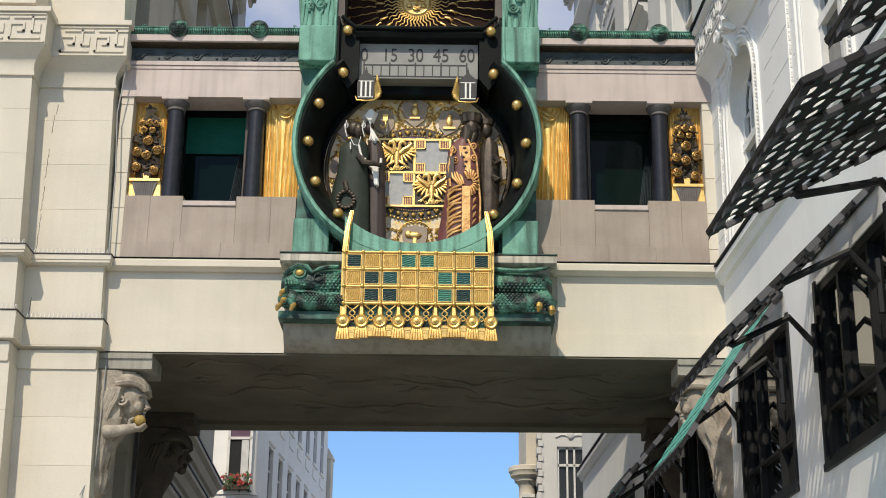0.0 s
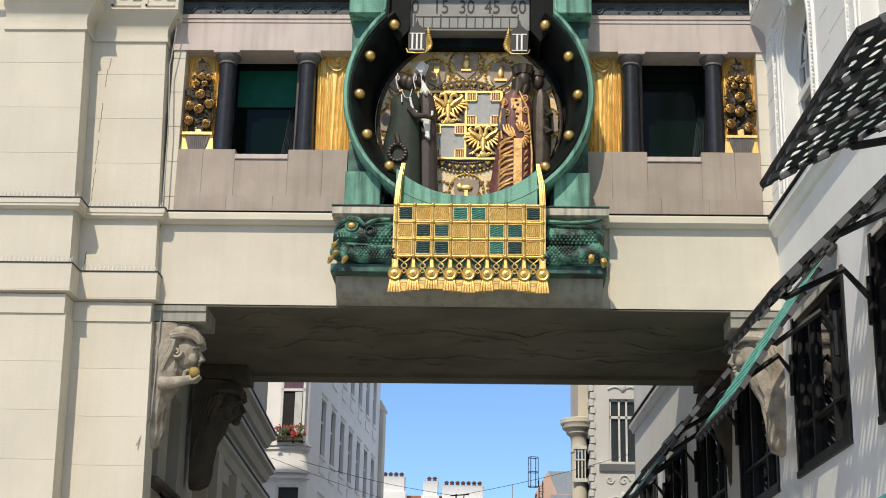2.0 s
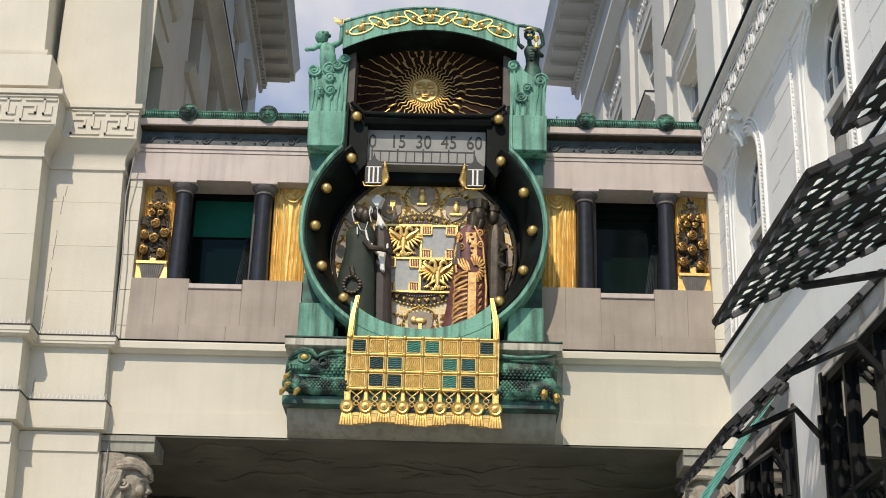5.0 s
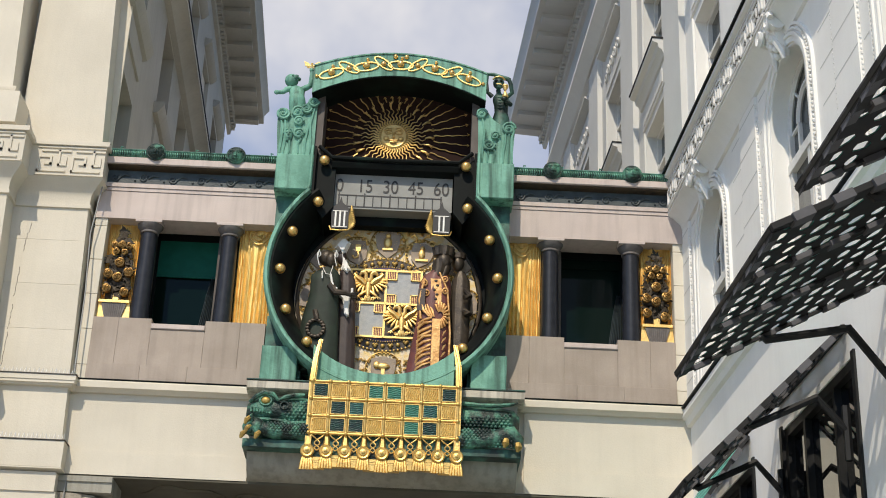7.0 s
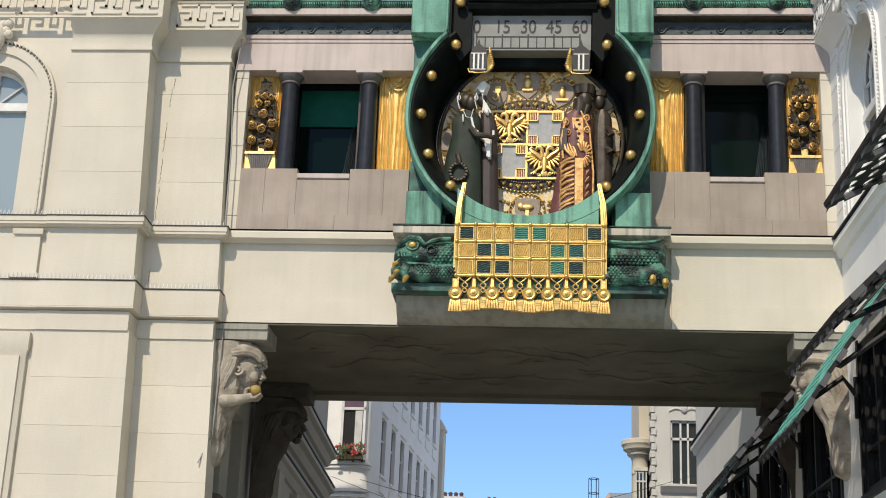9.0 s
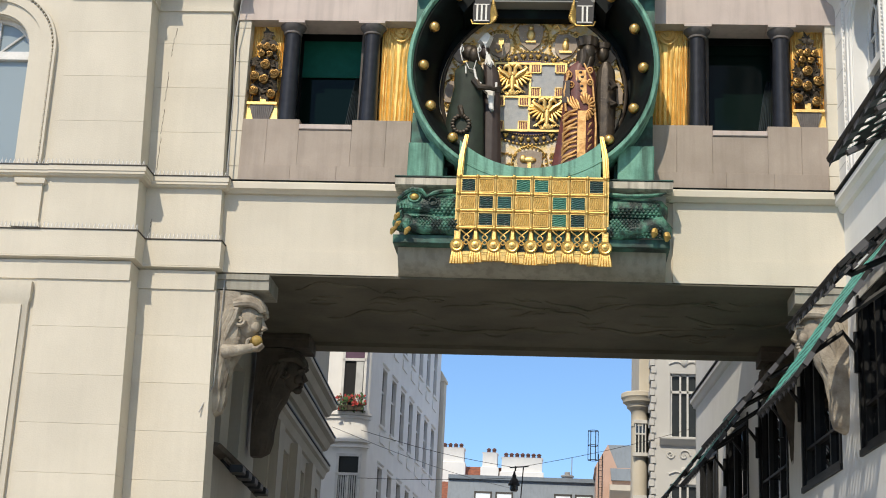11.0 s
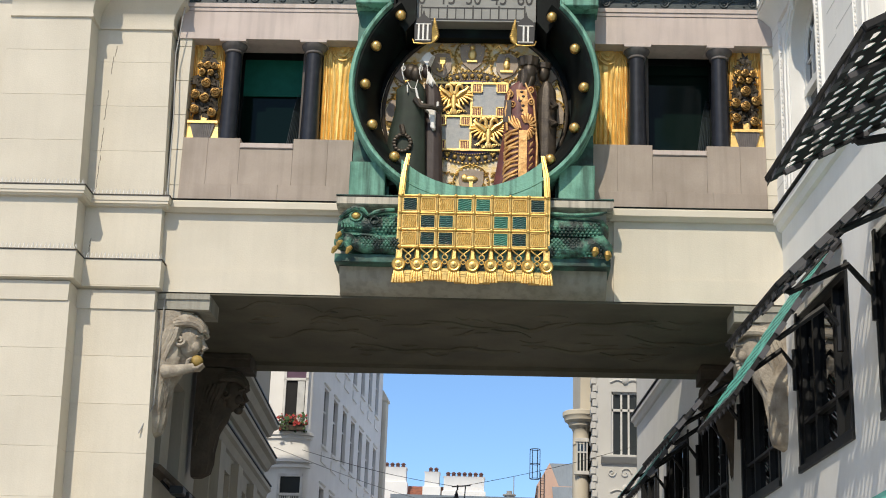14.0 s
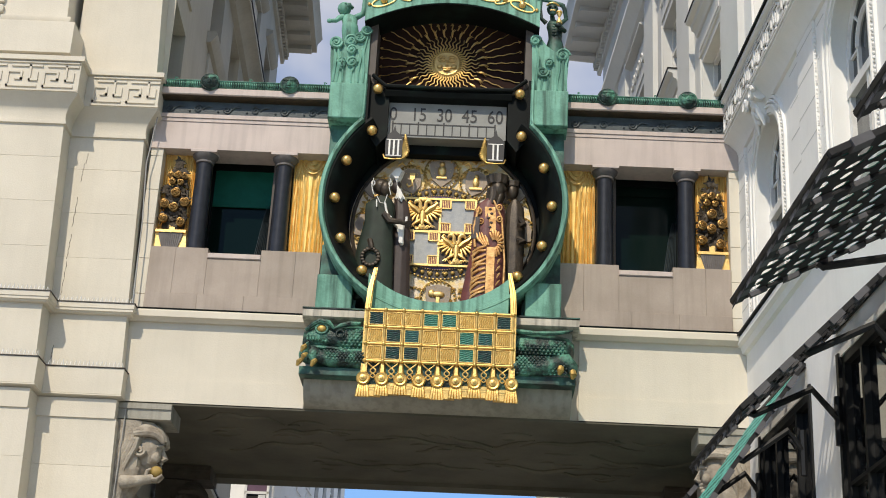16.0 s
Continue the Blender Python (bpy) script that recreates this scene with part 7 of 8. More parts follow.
# arched top
m = Mesh()
n = 24
lo, hi = [], []
for k in range(n + 1):
    q = 2 * k / n - 1
    lo.append((CX + 1.56 * q, 15.76 - 0.43 * q * q))
    hi.append((CX + 1.56 * q, 16.20 - 0.33 * q * q))
m.ribbon(lo, hi, -0.78, -0.15)
top = part("arched_top", m, GREEN, clock, "arched green copper crown with gilt rings")
m = Mesh()
m.ribbon([(x, z + 0.002) for x, z in hi], [(x, z + 0.03) for x, z in hi], -0.80, -0.15)
part("crown_edge", m, GREEN, top)
# Thin black strip under the arch, added for the dark of its shade.
m = Mesh()
m.ribbon([(x, z - 0.02) for x, z in lo], [(x, z - 0.003) for x, z in lo], -0.765, -0.1)
part("crown_shade", m, BLACKMETAL, top)
def crown_z(x):
    q = (x - CX) / 1.56
    return 15.99 - 0.375 * q * q
for k in range(9):
    x = CX - 1.24 + 0.31 * k
    z = crown_z(x)
    tilt = (0.0, 0.75)[k % 2] * (1 if k < 4 else -1) * -1 - 0.48 * (x - CX) / 1.56
    a, c = (0.225, 0.085) if k % 2 == 0 else (0.20, 0.075)
    z += 0.02 if k % 2 else -0.02
    pts = []
    for q in range(24):
        t = 2 * math.pi * q / 24
        ex, ez = a * math.cos(t), c * math.sin(t)
        pts.append((x + ex * math.cos(tilt) - ez * math.sin(tilt), -0.79, z + ex * math.sin(tilt) + ez * math.cos(tilt)))
    m = Mesh()
    m.tube(pts, 0.017, 6, True)
    part("gilt_ring", m, GOLD, top)
for k in range(9):
    x = CX - 1.24 + 0.31 * k
    m = Mesh()
    m.ball((x, -0.80, crown_z(x)), 0.068 if k % 2 == 0 else 0.05, 14, 8)
    if k % 2 == 0:
        m.ball((x + 0.02, -0.79, crown_z(x) + 0.13), 0.034, 8, 6)
    part("gilt_stud", m, BALLGOLD, top)
for x in (-1.5, -0.10, 0.10, 1.5):
    m = Mesh()
    m.ball((CX + x, -0.79, crown_z(CX + x) + (0.16 if abs(x) < 1 else 0.02)), 0.045 if abs(x) < 1 else 0.034, 10, 6)
    part("gilt_stud", m, BALLGOLD, top)
# sun field
m = Mesh()
m.extrude([(CX - 1.46, 14.02), (CX + 1.46, 14.02), (CX + 1.46, 15.55), (CX + 0.8, 15.85), (CX, 15.95), (CX - 0.8, 15.85), (CX - 1.46, 15.55)], -0.2, 0.5)
field = part("sun_field", m, SUNBACK, clock, "dark brown field with a gilt sun")
field.location = (0, 0.32, 0.16)
for s in (-1, 1):
    m = Mesh()
    m.box(CX + s * 1.40 - 0.07, CX + s * 1.40 + 0.07, -0.5, 0.12, 14.22, 15.6)
    part("jamb", m, JAMB, clock)
m = Mesh()
m.box(CX - 1.36, CX + 1.36, -0.45, 0.12, 14.165, 14.21)
part("sun_shelf", m, BLACKMETAL, clock)
FX, FZ = CX - 0.08, 14.82
m = Mesh()
m.turn([(0.255, 0.2), (0.255, 0.245), (0.225, 0.265), (0.20, 0.262), (0.12, 0.275), (0.02, 0.28)], (FX, 0, FZ), 32, "y")
m.tube([(FX, -0.30, FZ + 0.06), (FX, -0.325, FZ - 0.02), (FX, -0.315, FZ - 0.05)], [0.018, 0.026, 0.034], 8)
for s in (-1, 1):
    m.tube([(FX + s * (0.095 + 0.062 * math.cos(t)), -0.285, FZ + 0.075 + 0.045 * math.sin(t)) for t in [2 * math.pi * k / 14 for k in range(14)]], 0.014, 6, True)
    m.ball((FX + s * 0.095, -0.275, FZ + 0.07), (0.035, 0.02, 0.025), 8, 6)
    m.ball((FX + s * 0.13, -0.275, FZ - 0.06), (0.055, 0.025, 0.05), 10, 6)
    m.tube([(FX + s * 0.02, -0.30, FZ + 0.05), (FX + s * 0.04, -0.30, FZ + 0.14), (FX + s * 0.12, -0.285, FZ + 0.155), (FX + s * 0.18, -0.275, FZ + 0.11)], 0.014, 6)
m.tube([(FX - 0.085, -0.285, FZ - 0.095), (FX, -0.30, FZ - 0.115), (FX + 0.085, -0.285, FZ - 0.095)], 0.017, 6)
m.tube([(FX - 0.06, -0.285, FZ - 0.135), (FX, -0.295, FZ - 0.15), (FX + 0.06, -0.285, FZ - 0.135)], 0.015, 6)
part("sun_face", m, RAYGOLD, field, "round gilt sun face")
inside = lambda x, z: abs(x - CX) < 1.32 and 14.12 < z < 15.70
for k in range(40):
    a = 2 * math.pi * (k + 0.5) / 40
    pts = []
    for q in range(13):
        r = 0.26 + 0.33 * q / 12
        w = 0.020 * math.sin(q * 1.15)
        pts.append((FX + r * math.cos(a) - w * math.sin(a), -0.235, FZ + r * math.sin(a) + w * math.cos(a)))
    m = Mesh()
    m.tube(pts, [0.019 * (1 - 0.055 * q) for q in range(13)], 6)
    part("sun_ray", m, RAYGOLD, field, "wavy gilt sun ray" if k == 0 else "")
for k in range(26):
    a = 2 * math.pi * k / 26
    x, z = FX + 0.66 * math.cos(a), FZ + 0.655 * math.sin(a)
    if not inside(x, z):
        continue
    m = Mesh()
    for e, d, w in ((0.0, 0.0, 0.022), (0.35, 0.03, 0.011), (-0.35, 0.03, 0.011)):
        c, sn = math.cos(a + e), math.sin(a + e)
        m.tube([(x - 0.08 * math.cos(a), -0.23, z - 0.08 * math.sin(a)), (x + d * c - 0.01 * sn, -0.25, z + d * sn + 0.01 * c), (x + 0.05 * c, -0.24, z + 0.05 * sn), (x + 0.10 * c + 0.01 * sn, -0.225, z + 0.10 * sn)], [0.012, w, w * 0.7, 0.003], 6)
    part("flame", m, RAYGOLD, field, "gilt flame round the sun" if k == 0 else "")
for k in range(40):
    a = 2 * math.pi * (k + 0.5) / 40
    pts = []
    for q in range(18):
        r = 0.74 + 0.70 * q / 17
        w = 0.008 * math.sin(q * 1.3 + k)
        x, z = FX + r * math.cos(a) - w * math.sin(a), FZ + r * math.sin(a) + w * math.cos(a)
        if not inside(x, z):
            break
        pts.append((x, -0.222, z))
    if len(pts) > 2:
        m = Mesh()
        m.tube(pts, [0.012 - 0.0004 * q for q in range(len(pts))], 5)
        p = Vector(pts[-1])
        for e in (2.6, -2.6):
            m.tube([p, p + Vector((0.05 * math.cos(a + e), 0, 0.05 * math.sin(a + e)))], 0.008, 4)
        part("outer_ray", m, RAYGOLD, field, "thin gilt outer ray" if k == 0 else "")

# gilded cloth hanging over the ledge
YC = -0.84
CL, CR = CX + 0.06 - 1.195, CX + 0.06 + 1.195
cloth = thing("gilded_cloth", "gilded metal cloth with blue and green squares and tassel fringe", "clock ornament")
SEABLUE = material("blue green enamel", (0.045, 0.16, 0.14), 0.32, second=(0.045, 0.11, 0.12), scale=14, bump=0.15, bump_scale=40)
BLUE = material("dark blue enamel", (0.028, 0.085, 0.075), 0.32, second=(0.034, 0.052, 0.06), scale=14, bump=0.3, bump_scale=40)
TEAL = material("sea green enamel", (0.08, 0.27, 0.20), 0.35, second=(0.05, 0.20, 0.16), scale=12, bump=0.3, bump_scale=40)
m = Mesh()
m.box(CL + 0.03, CR - 0.03, YC + 0.02, -0.60, 8.965, 9.85)
m.box(CL + 0.05, CR - 0.05, -0.7, -0.3, 8.965, 9.75)
part("backing", m, OLDGOLD, cloth)
m = Mesh()
m.box(CL + 0.03, CR - 0.03, YC + 0.05, -0.60, 8.55, 8.96)
part("lower_backing", m, DARKGREEN, cloth)
m = Mesh()
wcol, hrow = (CR - CL) / 8, 0.293
for k in range(9):
    x = CL + wcol * k
    m.tube([(x, YC - 0.015, 9.86), (x, YC - 0.015, 8.965)], 0.024, 8)
    for r in range(4):
        m.ball((x, YC - 0.03, 9.845 - hrow * r), 0.036, 8, 6)
for r in range(4):
    m.tube([(CL, YC - 0.015, 9.845 - hrow * r), (CR, YC - 0.015, 9.845 - hrow * r)], 0.024, 8)
part("lattice", m, CLOTHGOLD, cloth, "gilt lattice bars")
COLOURS = ("BggGGggB", "gBTggGTg", "gBBggGBg")
def woven(across):
    """A square of rippled metal, one sheet with thickness."""
    mb, n2 = Mesh(), 40
    grid = []
    for i in range(n2 + 1):
        for j in range(n2 + 1):
            u, v = i / n2, j / n2
            edge = min(1.0, 12 * min(u, v, 1 - u, 1 - v))
            f = math.sin((v if across else u) * (6 if across else 7) * 2 * math.pi + 1.1 * math.sin((u if across else v) * 13 + 4 * (v if across else u)))
            grid.append((-0.118 + 0.236 * u, -0.012 * edge - (0.008 if across else 0.007) * edge * f, -0.108 + 0.216 * v))
    k = n2 + 1
    mb.add(grid, [(i * k + j, (i + 1) * k + j, (i + 1) * k + j + 1, i * k + j + 1) for i in range(n2) for j in range(n2)])
    return mb
squares = {}
for key, mat, across in (("g", SQUARE_GOLD, False), ("B", BLUE, True), ("G", TEAL, True), ("T", SEABLUE, True)):
    squares[key] = mesh_data("square", woven(across), mat)
    rim = Mesh()
    for a, c, e, f in ((-.124, .124, -.116, -.104), (-.124, .124, .104, .116), (-.124, -.112, -.116, .116), (.112, .124, -.116, .116)):
        rim.box(a, c, -0.018, 0.02, e, f)
    squares["rim"] = mesh_data("square_rim", rim, CLOTHGOLD)
for r, row in enumerate(COLOURS):
    for k, key in enumerate(row):
        at = (CL + wcol * (k + 0.5), YC - 0.012, 9.845 - hrow * (r + 0.5))
        sq = piece("square", squares[key], cloth, at)
        piece("square_rim", squares["rim"], sq)
# straps up to the ring
for s, x in ((-1, CL), (1, CR)):
    m = Mesh()
    m.loft([[(x - 0.05, YC - 0.05, 9.85), (x + 0.05, YC - 0.05, 9.85), (x + 0.05, YC + 0.05, 9.85), (x - 0.05, YC + 0.05, 9.85)],
            [(x - 0.04 - s * 0.02, YC - 0.04, 10.2), (x + 0.05 - s * 0.02, YC - 0.04, 10.2), (x + 0.05 - s * 0.02, YC + 0.06, 10.2), (x - 0.04 - s * 0.02, YC + 0.06, 10.2)],
            [(x - s * 0.08 - 0.03, -0.76, 10.62), (x - s * 0.08 + 0.03, -0.76, 10.62), (x - s * 0.08 + 0.03, -0.70, 10.62), (x - s * 0.08 - 0.03, -0.70, 10.62)]])
    m.tube([(x + 0.02, YC - 0.06, 9.85), (x + 0.02 - s * 0.03, YC - 0.05, 10.25), (x - s * 0.08, -0.77, 10.6)], 0.02, 6)
    part("strap", m, CLOTHGOLD, cloth)
    m = Mesh()
    m.run([(YC - 0.02, 9.86), (YC + 0.04, 9.86), (YC + 0.06, 8.6), (YC - 0.02, 8.6)], x - 0.05, x - 0.02)
    m.run([(YC - 0.02, 9.86), (YC + 0.04, 9.86), (YC + 0.06, 8.6), (YC - 0.02, 8.6)], x + 0.02, x + 0.05)
    part("edge_strip", m, CLOTHGOLD, cloth)
# heart scrolls, discs and tassels
heartm = Mesh()
for s in (-1, 1):
    heartm.tube([(0, 0, 0.03), (s * 0.045, -0.01, 0.065), (s * 0.082, -0.012, 0.105), (s * 0.075, -0.012, 0.142), (s * 0.042, -0.012, 0.150), (s * 0.022, -0.012, 0.125), (s * 0.038, -0.012, 0.108)], [0.011, 0.012, 0.012, 0.012, 0.011, 0.010, 0.012], 7)
    heartm.tube([(0, 0, 0.03), (-s * 0.034, -0.01, -0.012), (-s * 0.034, -0.01, -0.045), (0, -0.01, -0.075), (s * 0.03, -0.01, -0.10), (s * 0.03, -0.01, -0.125), (0, -0.01, -0.15)], 0.0105, 7)
heartm.move(Matrix.Diagonal((1.18, 1, 1.0, 1)))
heart_data = mesh_data("heart_scroll", heartm, CLOTHGOLD)
discm = Mesh()
discm.turn([(0.112, -0.02), (0.112, 0.02), (0.095, 0.04), (0.062, 0.03), (0.054, 0.05), (0.026, 0.055), (0.024, 0.08), (0.005, 0.085)], (0, 0, 0), 24, "y")
disc_data = mesh_data("disc", discm, CLOTHGOLD)
tassm = Mesh()
for q in range(5):
    x = -0.10 + 0.05 * q
    tassm.tube([(x * 0.6, 0.0, 0), (x * 0.8, -0.015, -0.12), (x * 0.92, -0.012, -0.215)], [0.024, 0.028, 0.026], 6)
tass_data = mesh_data("tassel", tassm, CLOTHGOLD)
flapm = Mesh()
flapm.bevel_box(-0.14, 0.14, -0.012, 0.05, -0.205, 0.0, 0.01)
for q in range(5):
    flapm.box(-0.07 + 0.03 * q, -0.05 + 0.03 * q, -0.02, 0, -0.10, -0.075)
flapm.box(-0.08, 0.08, -0.02, 0, -0.06, -0.045)
flap_data = mesh_data("flap", flapm, CLOTHGOLD)
conem = Mesh()
conem.loft([[(-w, y, z), (w, y, z), (w * 0.5, y - d, z), (-w * 0.5, y - d, z)] for w, y, d, z in ((0.035, 0.02, 0.03, 0.27), (0.05, 0.02, 0.04, 0.15), (0.075, 0.02, 0.05, 0.0))])
cone_data = mesh_data("neck", conem, CLOTHGOLD)
for k in range(9):
    x = CL + wcol * k
    wob = -0.028 * math.cos(2 * math.pi * k / 4)
    piece("disc", disc_data, cloth, (x, YC - 0.02, 8.665))
    piece("tassel", tass_data, cloth, (x, YC, 8.60 + wob))
    piece("disc_neck", cone_data, cloth, (x, YC, 8.70))
    if k < 8:
        piece("heart_scroll", heart_data, cloth, (x + wcol / 2, YC, 8.83))
        piece("flap", flap_data, cloth, (x + wcol / 2, YC + 0.01, 8.60 - 0.028 * math.cos(2 * math.pi * (k + 0.5) / 4)))

# ---- copper reptile lying across the bay ----
def scales(mb, x0, x1, z0, z1, y, r):
    k = 0
    z = z0
    while z < z1:
        x = x0 + (r if k % 2 else 0)
        while x < x1:
            mb.ball((x, y + 0.012 + 0.25 * (2 * (z - z0) / (z1 - z0) - 1) ** 2 * 0.3, z), (r * 0.95, 0.017, r * 0.8), 6, 4)
            x += 2 * r
        z += 1.3 * r
        k += 1

m = Mesh()
def body(rows):
    """Rings along x: x, middle z, half height, front y."""
    return [[(x, y0 + 0.30 - 0.32 * math.cos(t), zc + h * math.sin(t)) for t in [2 * math.pi * k / 16 for k in range(16)]] for x, zc, h, y0 in rows]
# head, to the left
m.loft(body([(-2.16, 9.36, .06, -.42), (-2.14, 9.38, .22, -.54), (-2.05, 9.41, .25, -.62), (-1.9, 9.43, .25, -.66), (-1.75, 9.43, .25, -.66), (-1.55, 9.42, .26, -.66), (-1.3, 9.42, .27, -.66), (-1.0, 9.42, .27, -.64)]))
m.loft(body([(-2.13, 9.14, .03, -.50), (-2.0, 9.12, .11, -.60), (-1.7, 9.08, .14, -.62), (-1.4, 9.06, .15, -.62), (-1.0, 9.06, .15, -.60)]))
scales(m, -1.50, -1.1, 9.25, 9.60, -0.685, 0.034)
m.tube([(-2.10, -0.62, 9.52), (-1.97, -0.67, 9.62), (-1.86, -0.70, 9.665), (-1.72, -0.70, 9.64), (-1.62, -0.69, 9.54), (-1.52, -0.69, 9.60), (-1.38, -0.68, 9.64), (-1.2, -0.66, 9.66)], [.03, .045, .05, .045, .03, .04, .045, .03], 8)
m.tube([(-1.52 + .065 * math.cos(t), -0.695, 9.46 + .06 * math.sin(t)) for t in [2 * math.pi * k / 14 for k in range(14)]], .016, 6, True)
m.tube([(-1.83 + .095 * math.cos(t), -0.685, 9.535 + .08 * math.sin(t)) for t in [2 * math.pi * k / 14 for k in range(14)]], .022, 6, True)
m.tube([(-2.15, -0.60, 9.22), (-1.95, -0.70, 9.215), (-1.6, -0.71, 9.20), (-1.4, -0.70, 9.17), (-1.1, -0.68, 9.19)], .028, 6)
for k in range(7):
    m.tube([(-2.06 + .05 * k, -0.66, 9.44 - .02 * k), (-2.05 + .05 * k, -0.69, 9.33)], .018, 5)
# foreleg and paw
m.tube([(-1.05, -0.72, 8.98), (-1.4, -0.76, 9.0), (-1.65, -0.78, 8.97), (-1.85, -0.80, 9.02)], [.14, .13, .11, .12], 12)
m.ball((-1.97, -0.80, 9.04), (.19, .1, .16), 14, 10)
scales(m, -1.75, -1.1, 8.90, 9.12, -0.905, 0.028)
for x, z, a in ((-2.06, 9.13, .12), (-2.08, 8.98, .02), (-2.04, 8.92, -.06), (-1.90, 8.92, -.05)):
    m.tube([(-1.98, -0.82, 9.06), ((x - 1.97) / 2 - .03, -0.88, z + .07), (x, -0.88, z)], [.06, .06, .05], 8)
m.slot = 1
for x, z in ((-2.08, 9.12), (-2.06, 8.98), (-2.13, 8.88), (-1.90, 8.88)):
    m.tube([(x + .04, -0.89, z + .05), (x, -0.92, z), (x - .03, -0.91, z - .07)], [.035, .048, .02], 8)
m.ball((-1.83, -0.69, 9.535), (.075, .04, .06), 12, 8)
solid("reptile_statue", m, [LIZARD, OLDGOLD], "green copper reptile head and paw with gilt claws and eye", "statue", "reptile statues")
m = Mesh()
m.loft(body([(1.2, 9.40, .27, -.64), (1.5, 9.42, .27, -.64), (1.8, 9.42, .26, -.64), (2.05, 9.42, .26, -.62), (2.25, 9.43, .24, -.54), (2.34, 9.46, .14, -.42)]))
m.tube([(1.3, -0.64, 9.655), (1.7, -0.67, 9.62), (2.0, -0.67, 9.63), (2.22, -0.62, 9.68), (2.30, -0.58, 9.72)], [.04, .035, .035, .03, .015], 7)
scales(m, 1.22, 2.2, 9.24, 9.52, -0.668, 0.034)
m.tube([(1.2, -0.72, 8.98), (1.55, -0.76, 8.98), (1.85, -0.78, 9.0), (2.05, -0.78, 9.06), (2.2, -0.78, 9.10), (2.29, -0.80, 9.0), (2.29, -0.82, 8.88)], [.13, .14, .14, .15, .15, .11, .08], 12)
scales(m, 1.4, 2.2, 8.88, 9.16, -0.915, 0.030)
m.slot = 1
m.tube([(2.10, -0.9, 8.98), (2.09, -0.93, 8.91), (2.07, -0.91, 8.84)], [.05, .06, .02], 8)
m.tube([(2.29, -0.9, 8.92), (2.30, -0.93, 8.85), (2.28, -0.91, 8.78)], [.05, .06, .02], 8)
solid("reptile_statue", m, [LIZARD, OLDGOLD], "green copper reptile haunch and hind foot with gilt claws", "statue", "reptile statues")

# ---- small figures on the shoulders ----
def trunk(mb, rows, n=14):
    """A rounded body through rows of (x, y, z, half width, half depth)."""
    mb.loft([[(x + w * math.cos(t), y + d * math.sin(t), z) for t in [2 * math.pi * k / n for k in range(n)]] for x, y, z, w, d in rows])

m = Mesh()
o = CX - 1.86
trunk(m, [(o + .02, -.32, 14.75, .13, .13), (o + .02, -.32, 15.00, .15, .13), (o + .01, -.34, 15.10, .155, .15), (o, -.35, 15.18, .15, .15), (o - .01, -.33, 15.27, .135, .13), (o - .02, -.31, 15.36, .145, .12), (o - .03, -.30, 15.43, .13, .10), (o - .05, -.30, 15.47, .06, .06)])
m.ball((o - .13, -.34, 15.575), (.125, .125, .125), 16, 12)
m.ball((o - .05, -.43, 15.60), (.055, .04, .05), 10, 8)
m.ball((o - .03, -.40, 15.645), (.028, .03, .022), 8, 6)
m.ball((o - .10, -.46, 15.62), (.022, .02, .018), 8, 6)
m.ball((o - .21, -.40, 15.55), (.03, .03, .045), 8, 6)
for k in range(7):
    m.ball((o - .19 + .03 * k, -.28 - .02 * (k % 2), 15.64 + .04 * math.sin(k * .5)), (.045, .06, .035), 8, 6)
m.tube([(o + .08, -.32, 15.41), (o + .15, -.34, 15.44), (o + .22, -.35, 15.48), (o + .235, -.36, 15.60), (o + .225, -.36, 15.78)], [.055, .055, .05, .048, .032], 10)
m.ball((o + .222, -.37, 15.80), (.042, .04, .045), 10, 8)
m.tube([(o - .13, -.33, 15.42), (o - .21, -.37, 15.36), (o - .26, -.40, 15.29), (o - .35, -.44, 15.255)], [.055, .052, .042, .034], 10)
m.ball((o - .37, -.45, 15.25), (.05, .045, .042), 10, 8)
m.slot = 1
m.tube([(o + .222, -.38, 15.84), (o + .222, -.39, 15.93)], [.018, .024], 8)
for s in (-1, 1):
    for dz, wd, up in ((0.90, .15, .07), (0.86, .10, .0)):
        m.loft([[(o + .222, -.39 + e, 15 + dz - .03), (o + .222 + s * wd * .5, -.40 + e, 15 + dz + up * .6), (o + .222 + s * wd, -.40 + e, 15 + dz + up), (o + .222 + s * wd * .8, -.39 + e, 15 + dz - .03)] for e in (0, .015)])
m.move(Matrix.Translation((0, 0, 0.24)))
solid("cherub_statue", m, [GREEN, GOLD], "green copper cherub holding up a gilt butterfly", "statue")
m = Mesh()
o = CX + 1.80
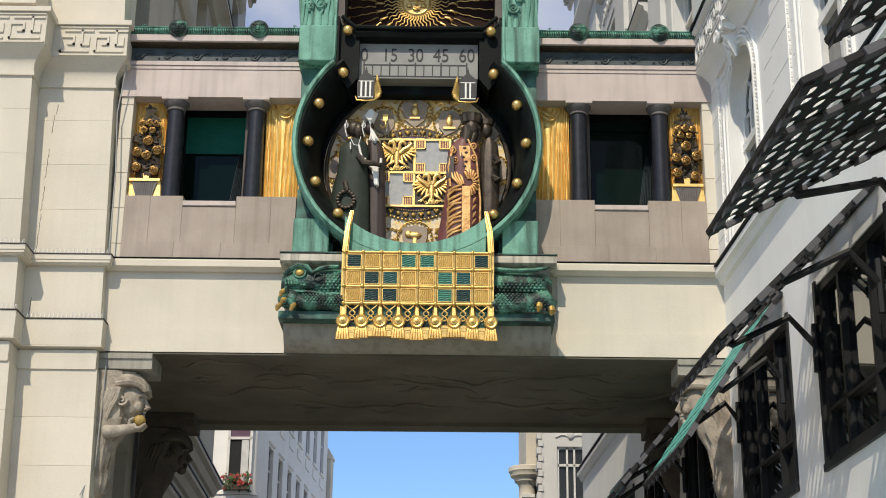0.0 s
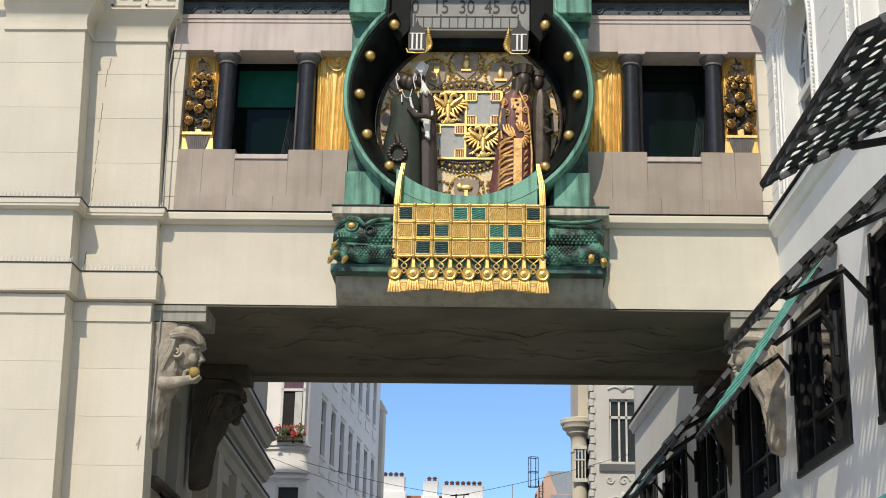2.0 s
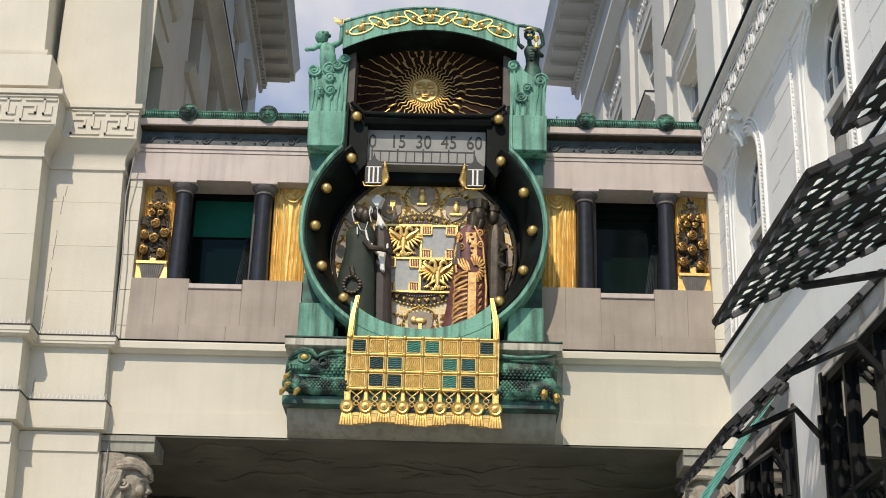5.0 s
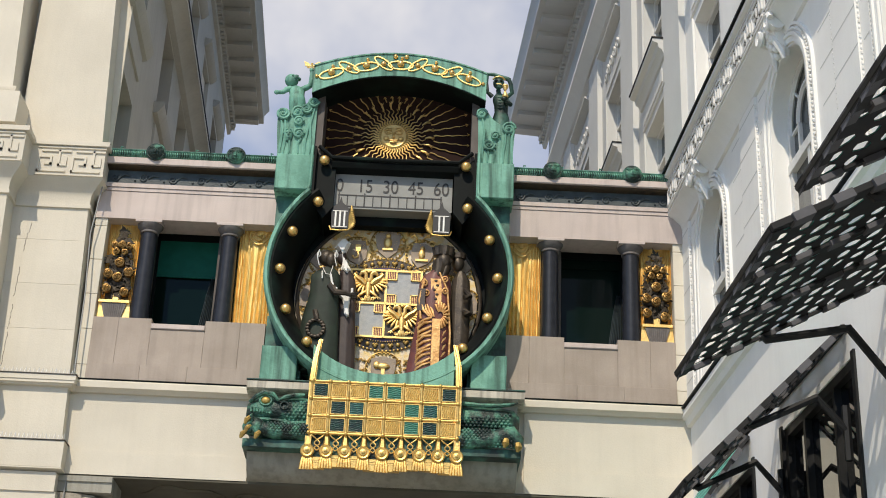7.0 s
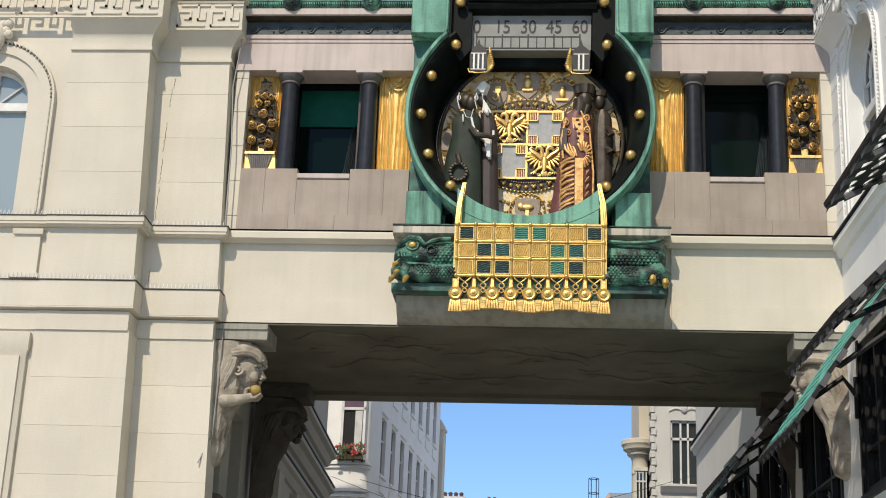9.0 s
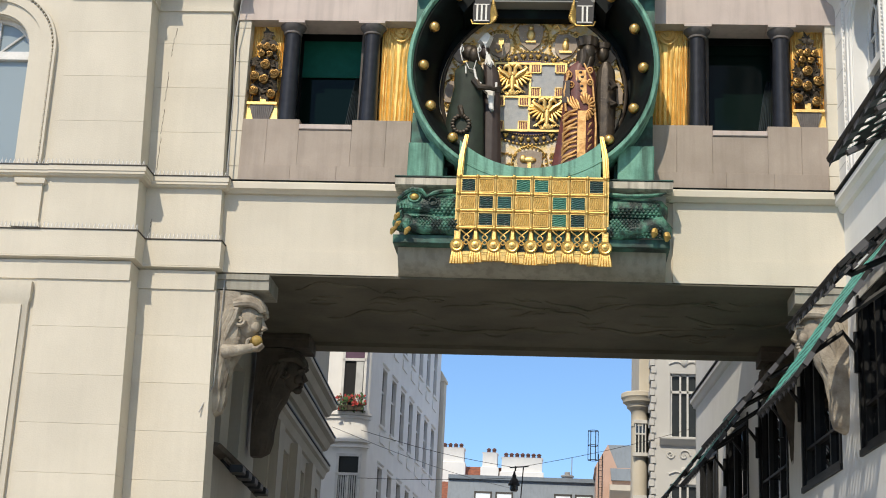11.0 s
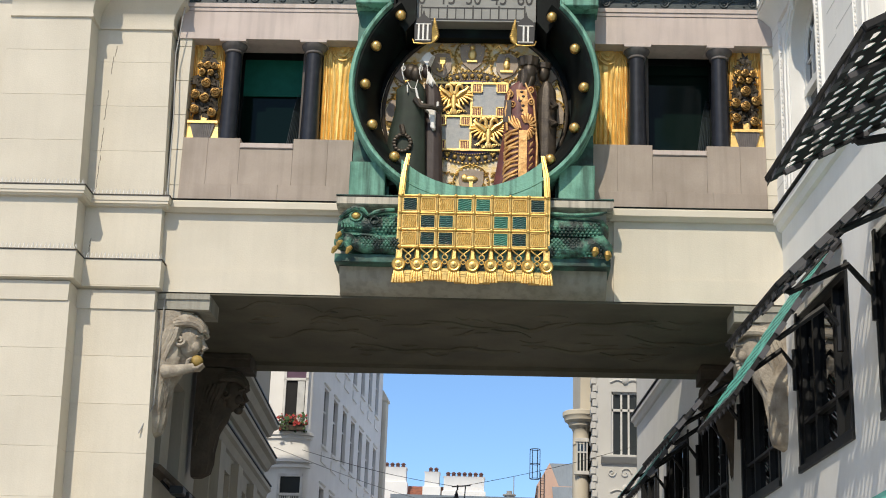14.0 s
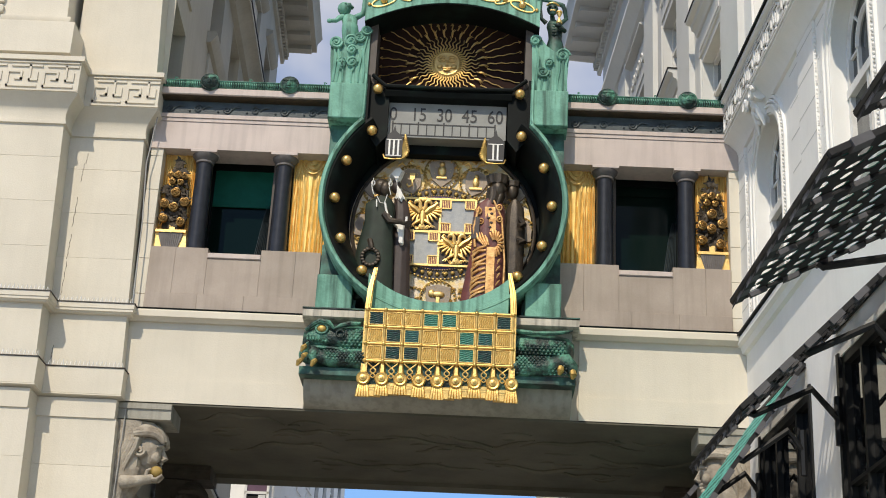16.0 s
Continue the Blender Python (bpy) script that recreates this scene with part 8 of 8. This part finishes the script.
trunk(m, [(o + .06, -.30, 14.65, .14, .12), (o + .06, -.30, 14.95, .16, .12), (o + .06, -.31, 15.10, .12, .10), (o + .06, -.32, 15.22, .13, .11), (o + .05, -.32, 15.34, .15, .11), (o + .03, -.31, 15.42, .12, .09), (o + .01, -.32, 15.50, .045, .045), (o, -.33, 15.56, .045, .045)])
for k in range(5):
    m.tube([(o - .08 + .01 * k, -.36, 15.38 - .055 * k), (o + .03, -.43, 15.35 - .055 * k), (o + .17, -.38, 15.38 - .055 * k)], .014, 5)
m.ball((o, -.38, 15.68), (.105, .115, .11), 16, 12)
trunk(m, [(o - .005, -.44, 15.53, .045, .05), (o - .005, -.44, 15.58, .065, .07), (o, -.42, 15.63, .075, .09)])
m.tube([(o - .11, -.33, 15.42), (o - .20, -.35, 15.50), (o - .22, -.36, 15.70), (o - .215, -.37, 15.87), (o - .10, -.40, 15.85), (o + .06, -.41, 15.80), (o + .18, -.40, 15.76)], [.045, .034, .03, .042, .034, .032, .045], 10)
m.tube([(o + .15, -.33, 15.42), (o + .25, -.36, 15.50), (o + .22, -.40, 15.66), (o + .18, -.42, 15.76)], [.045, .04, .04, .04], 10)
m.tube([(o + .14, -.34, 15.36), (o + .22, -.42, 15.22), (o + .12, -.52, 15.24)], [.045, .042, .045], 10)
m.ball((o + .10, -.53, 15.27), (.06, .045, .045), 10, 8)
m.slot = 2
for s in (-1, 1):
    m.ball((o - .005 + s * .042, -.475, 15.675), (.030, .025, .028), 10, 8)
m.ball((o - .005, -.50, 15.625), (.012, .012, .018), 6, 5)
m.slot = 1
m.tube([(o - .11, -.42, 15.735), (o - .06, -.475, 15.752), (o, -.495, 15.757), (o + .06, -.475, 15.752), (o + .11, -.42, 15.735)], .018, 6)
for k in range(6):
    m.box(o - .045 + .015 * k, o - .034 + .015 * k, -.512, -.49, 15.585, 15.602)
m.turn([(.055, 15.30), (.06, 15.325), (.045, 15.33), (.045, 15.36), (.012, 15.425), (.045, 15.49), (.045, 15.52), (.06, 15.525), (.055, 15.55)], (o + .115, -.53, 0), 12)
m.move(Matrix.Translation((0, 0, 0.26)))
solid("skeleton_statue", m, [DARKGREEN, GOLD, BLACKMETAL], "dark green copper skeleton statue holding an hourglass", "statue")
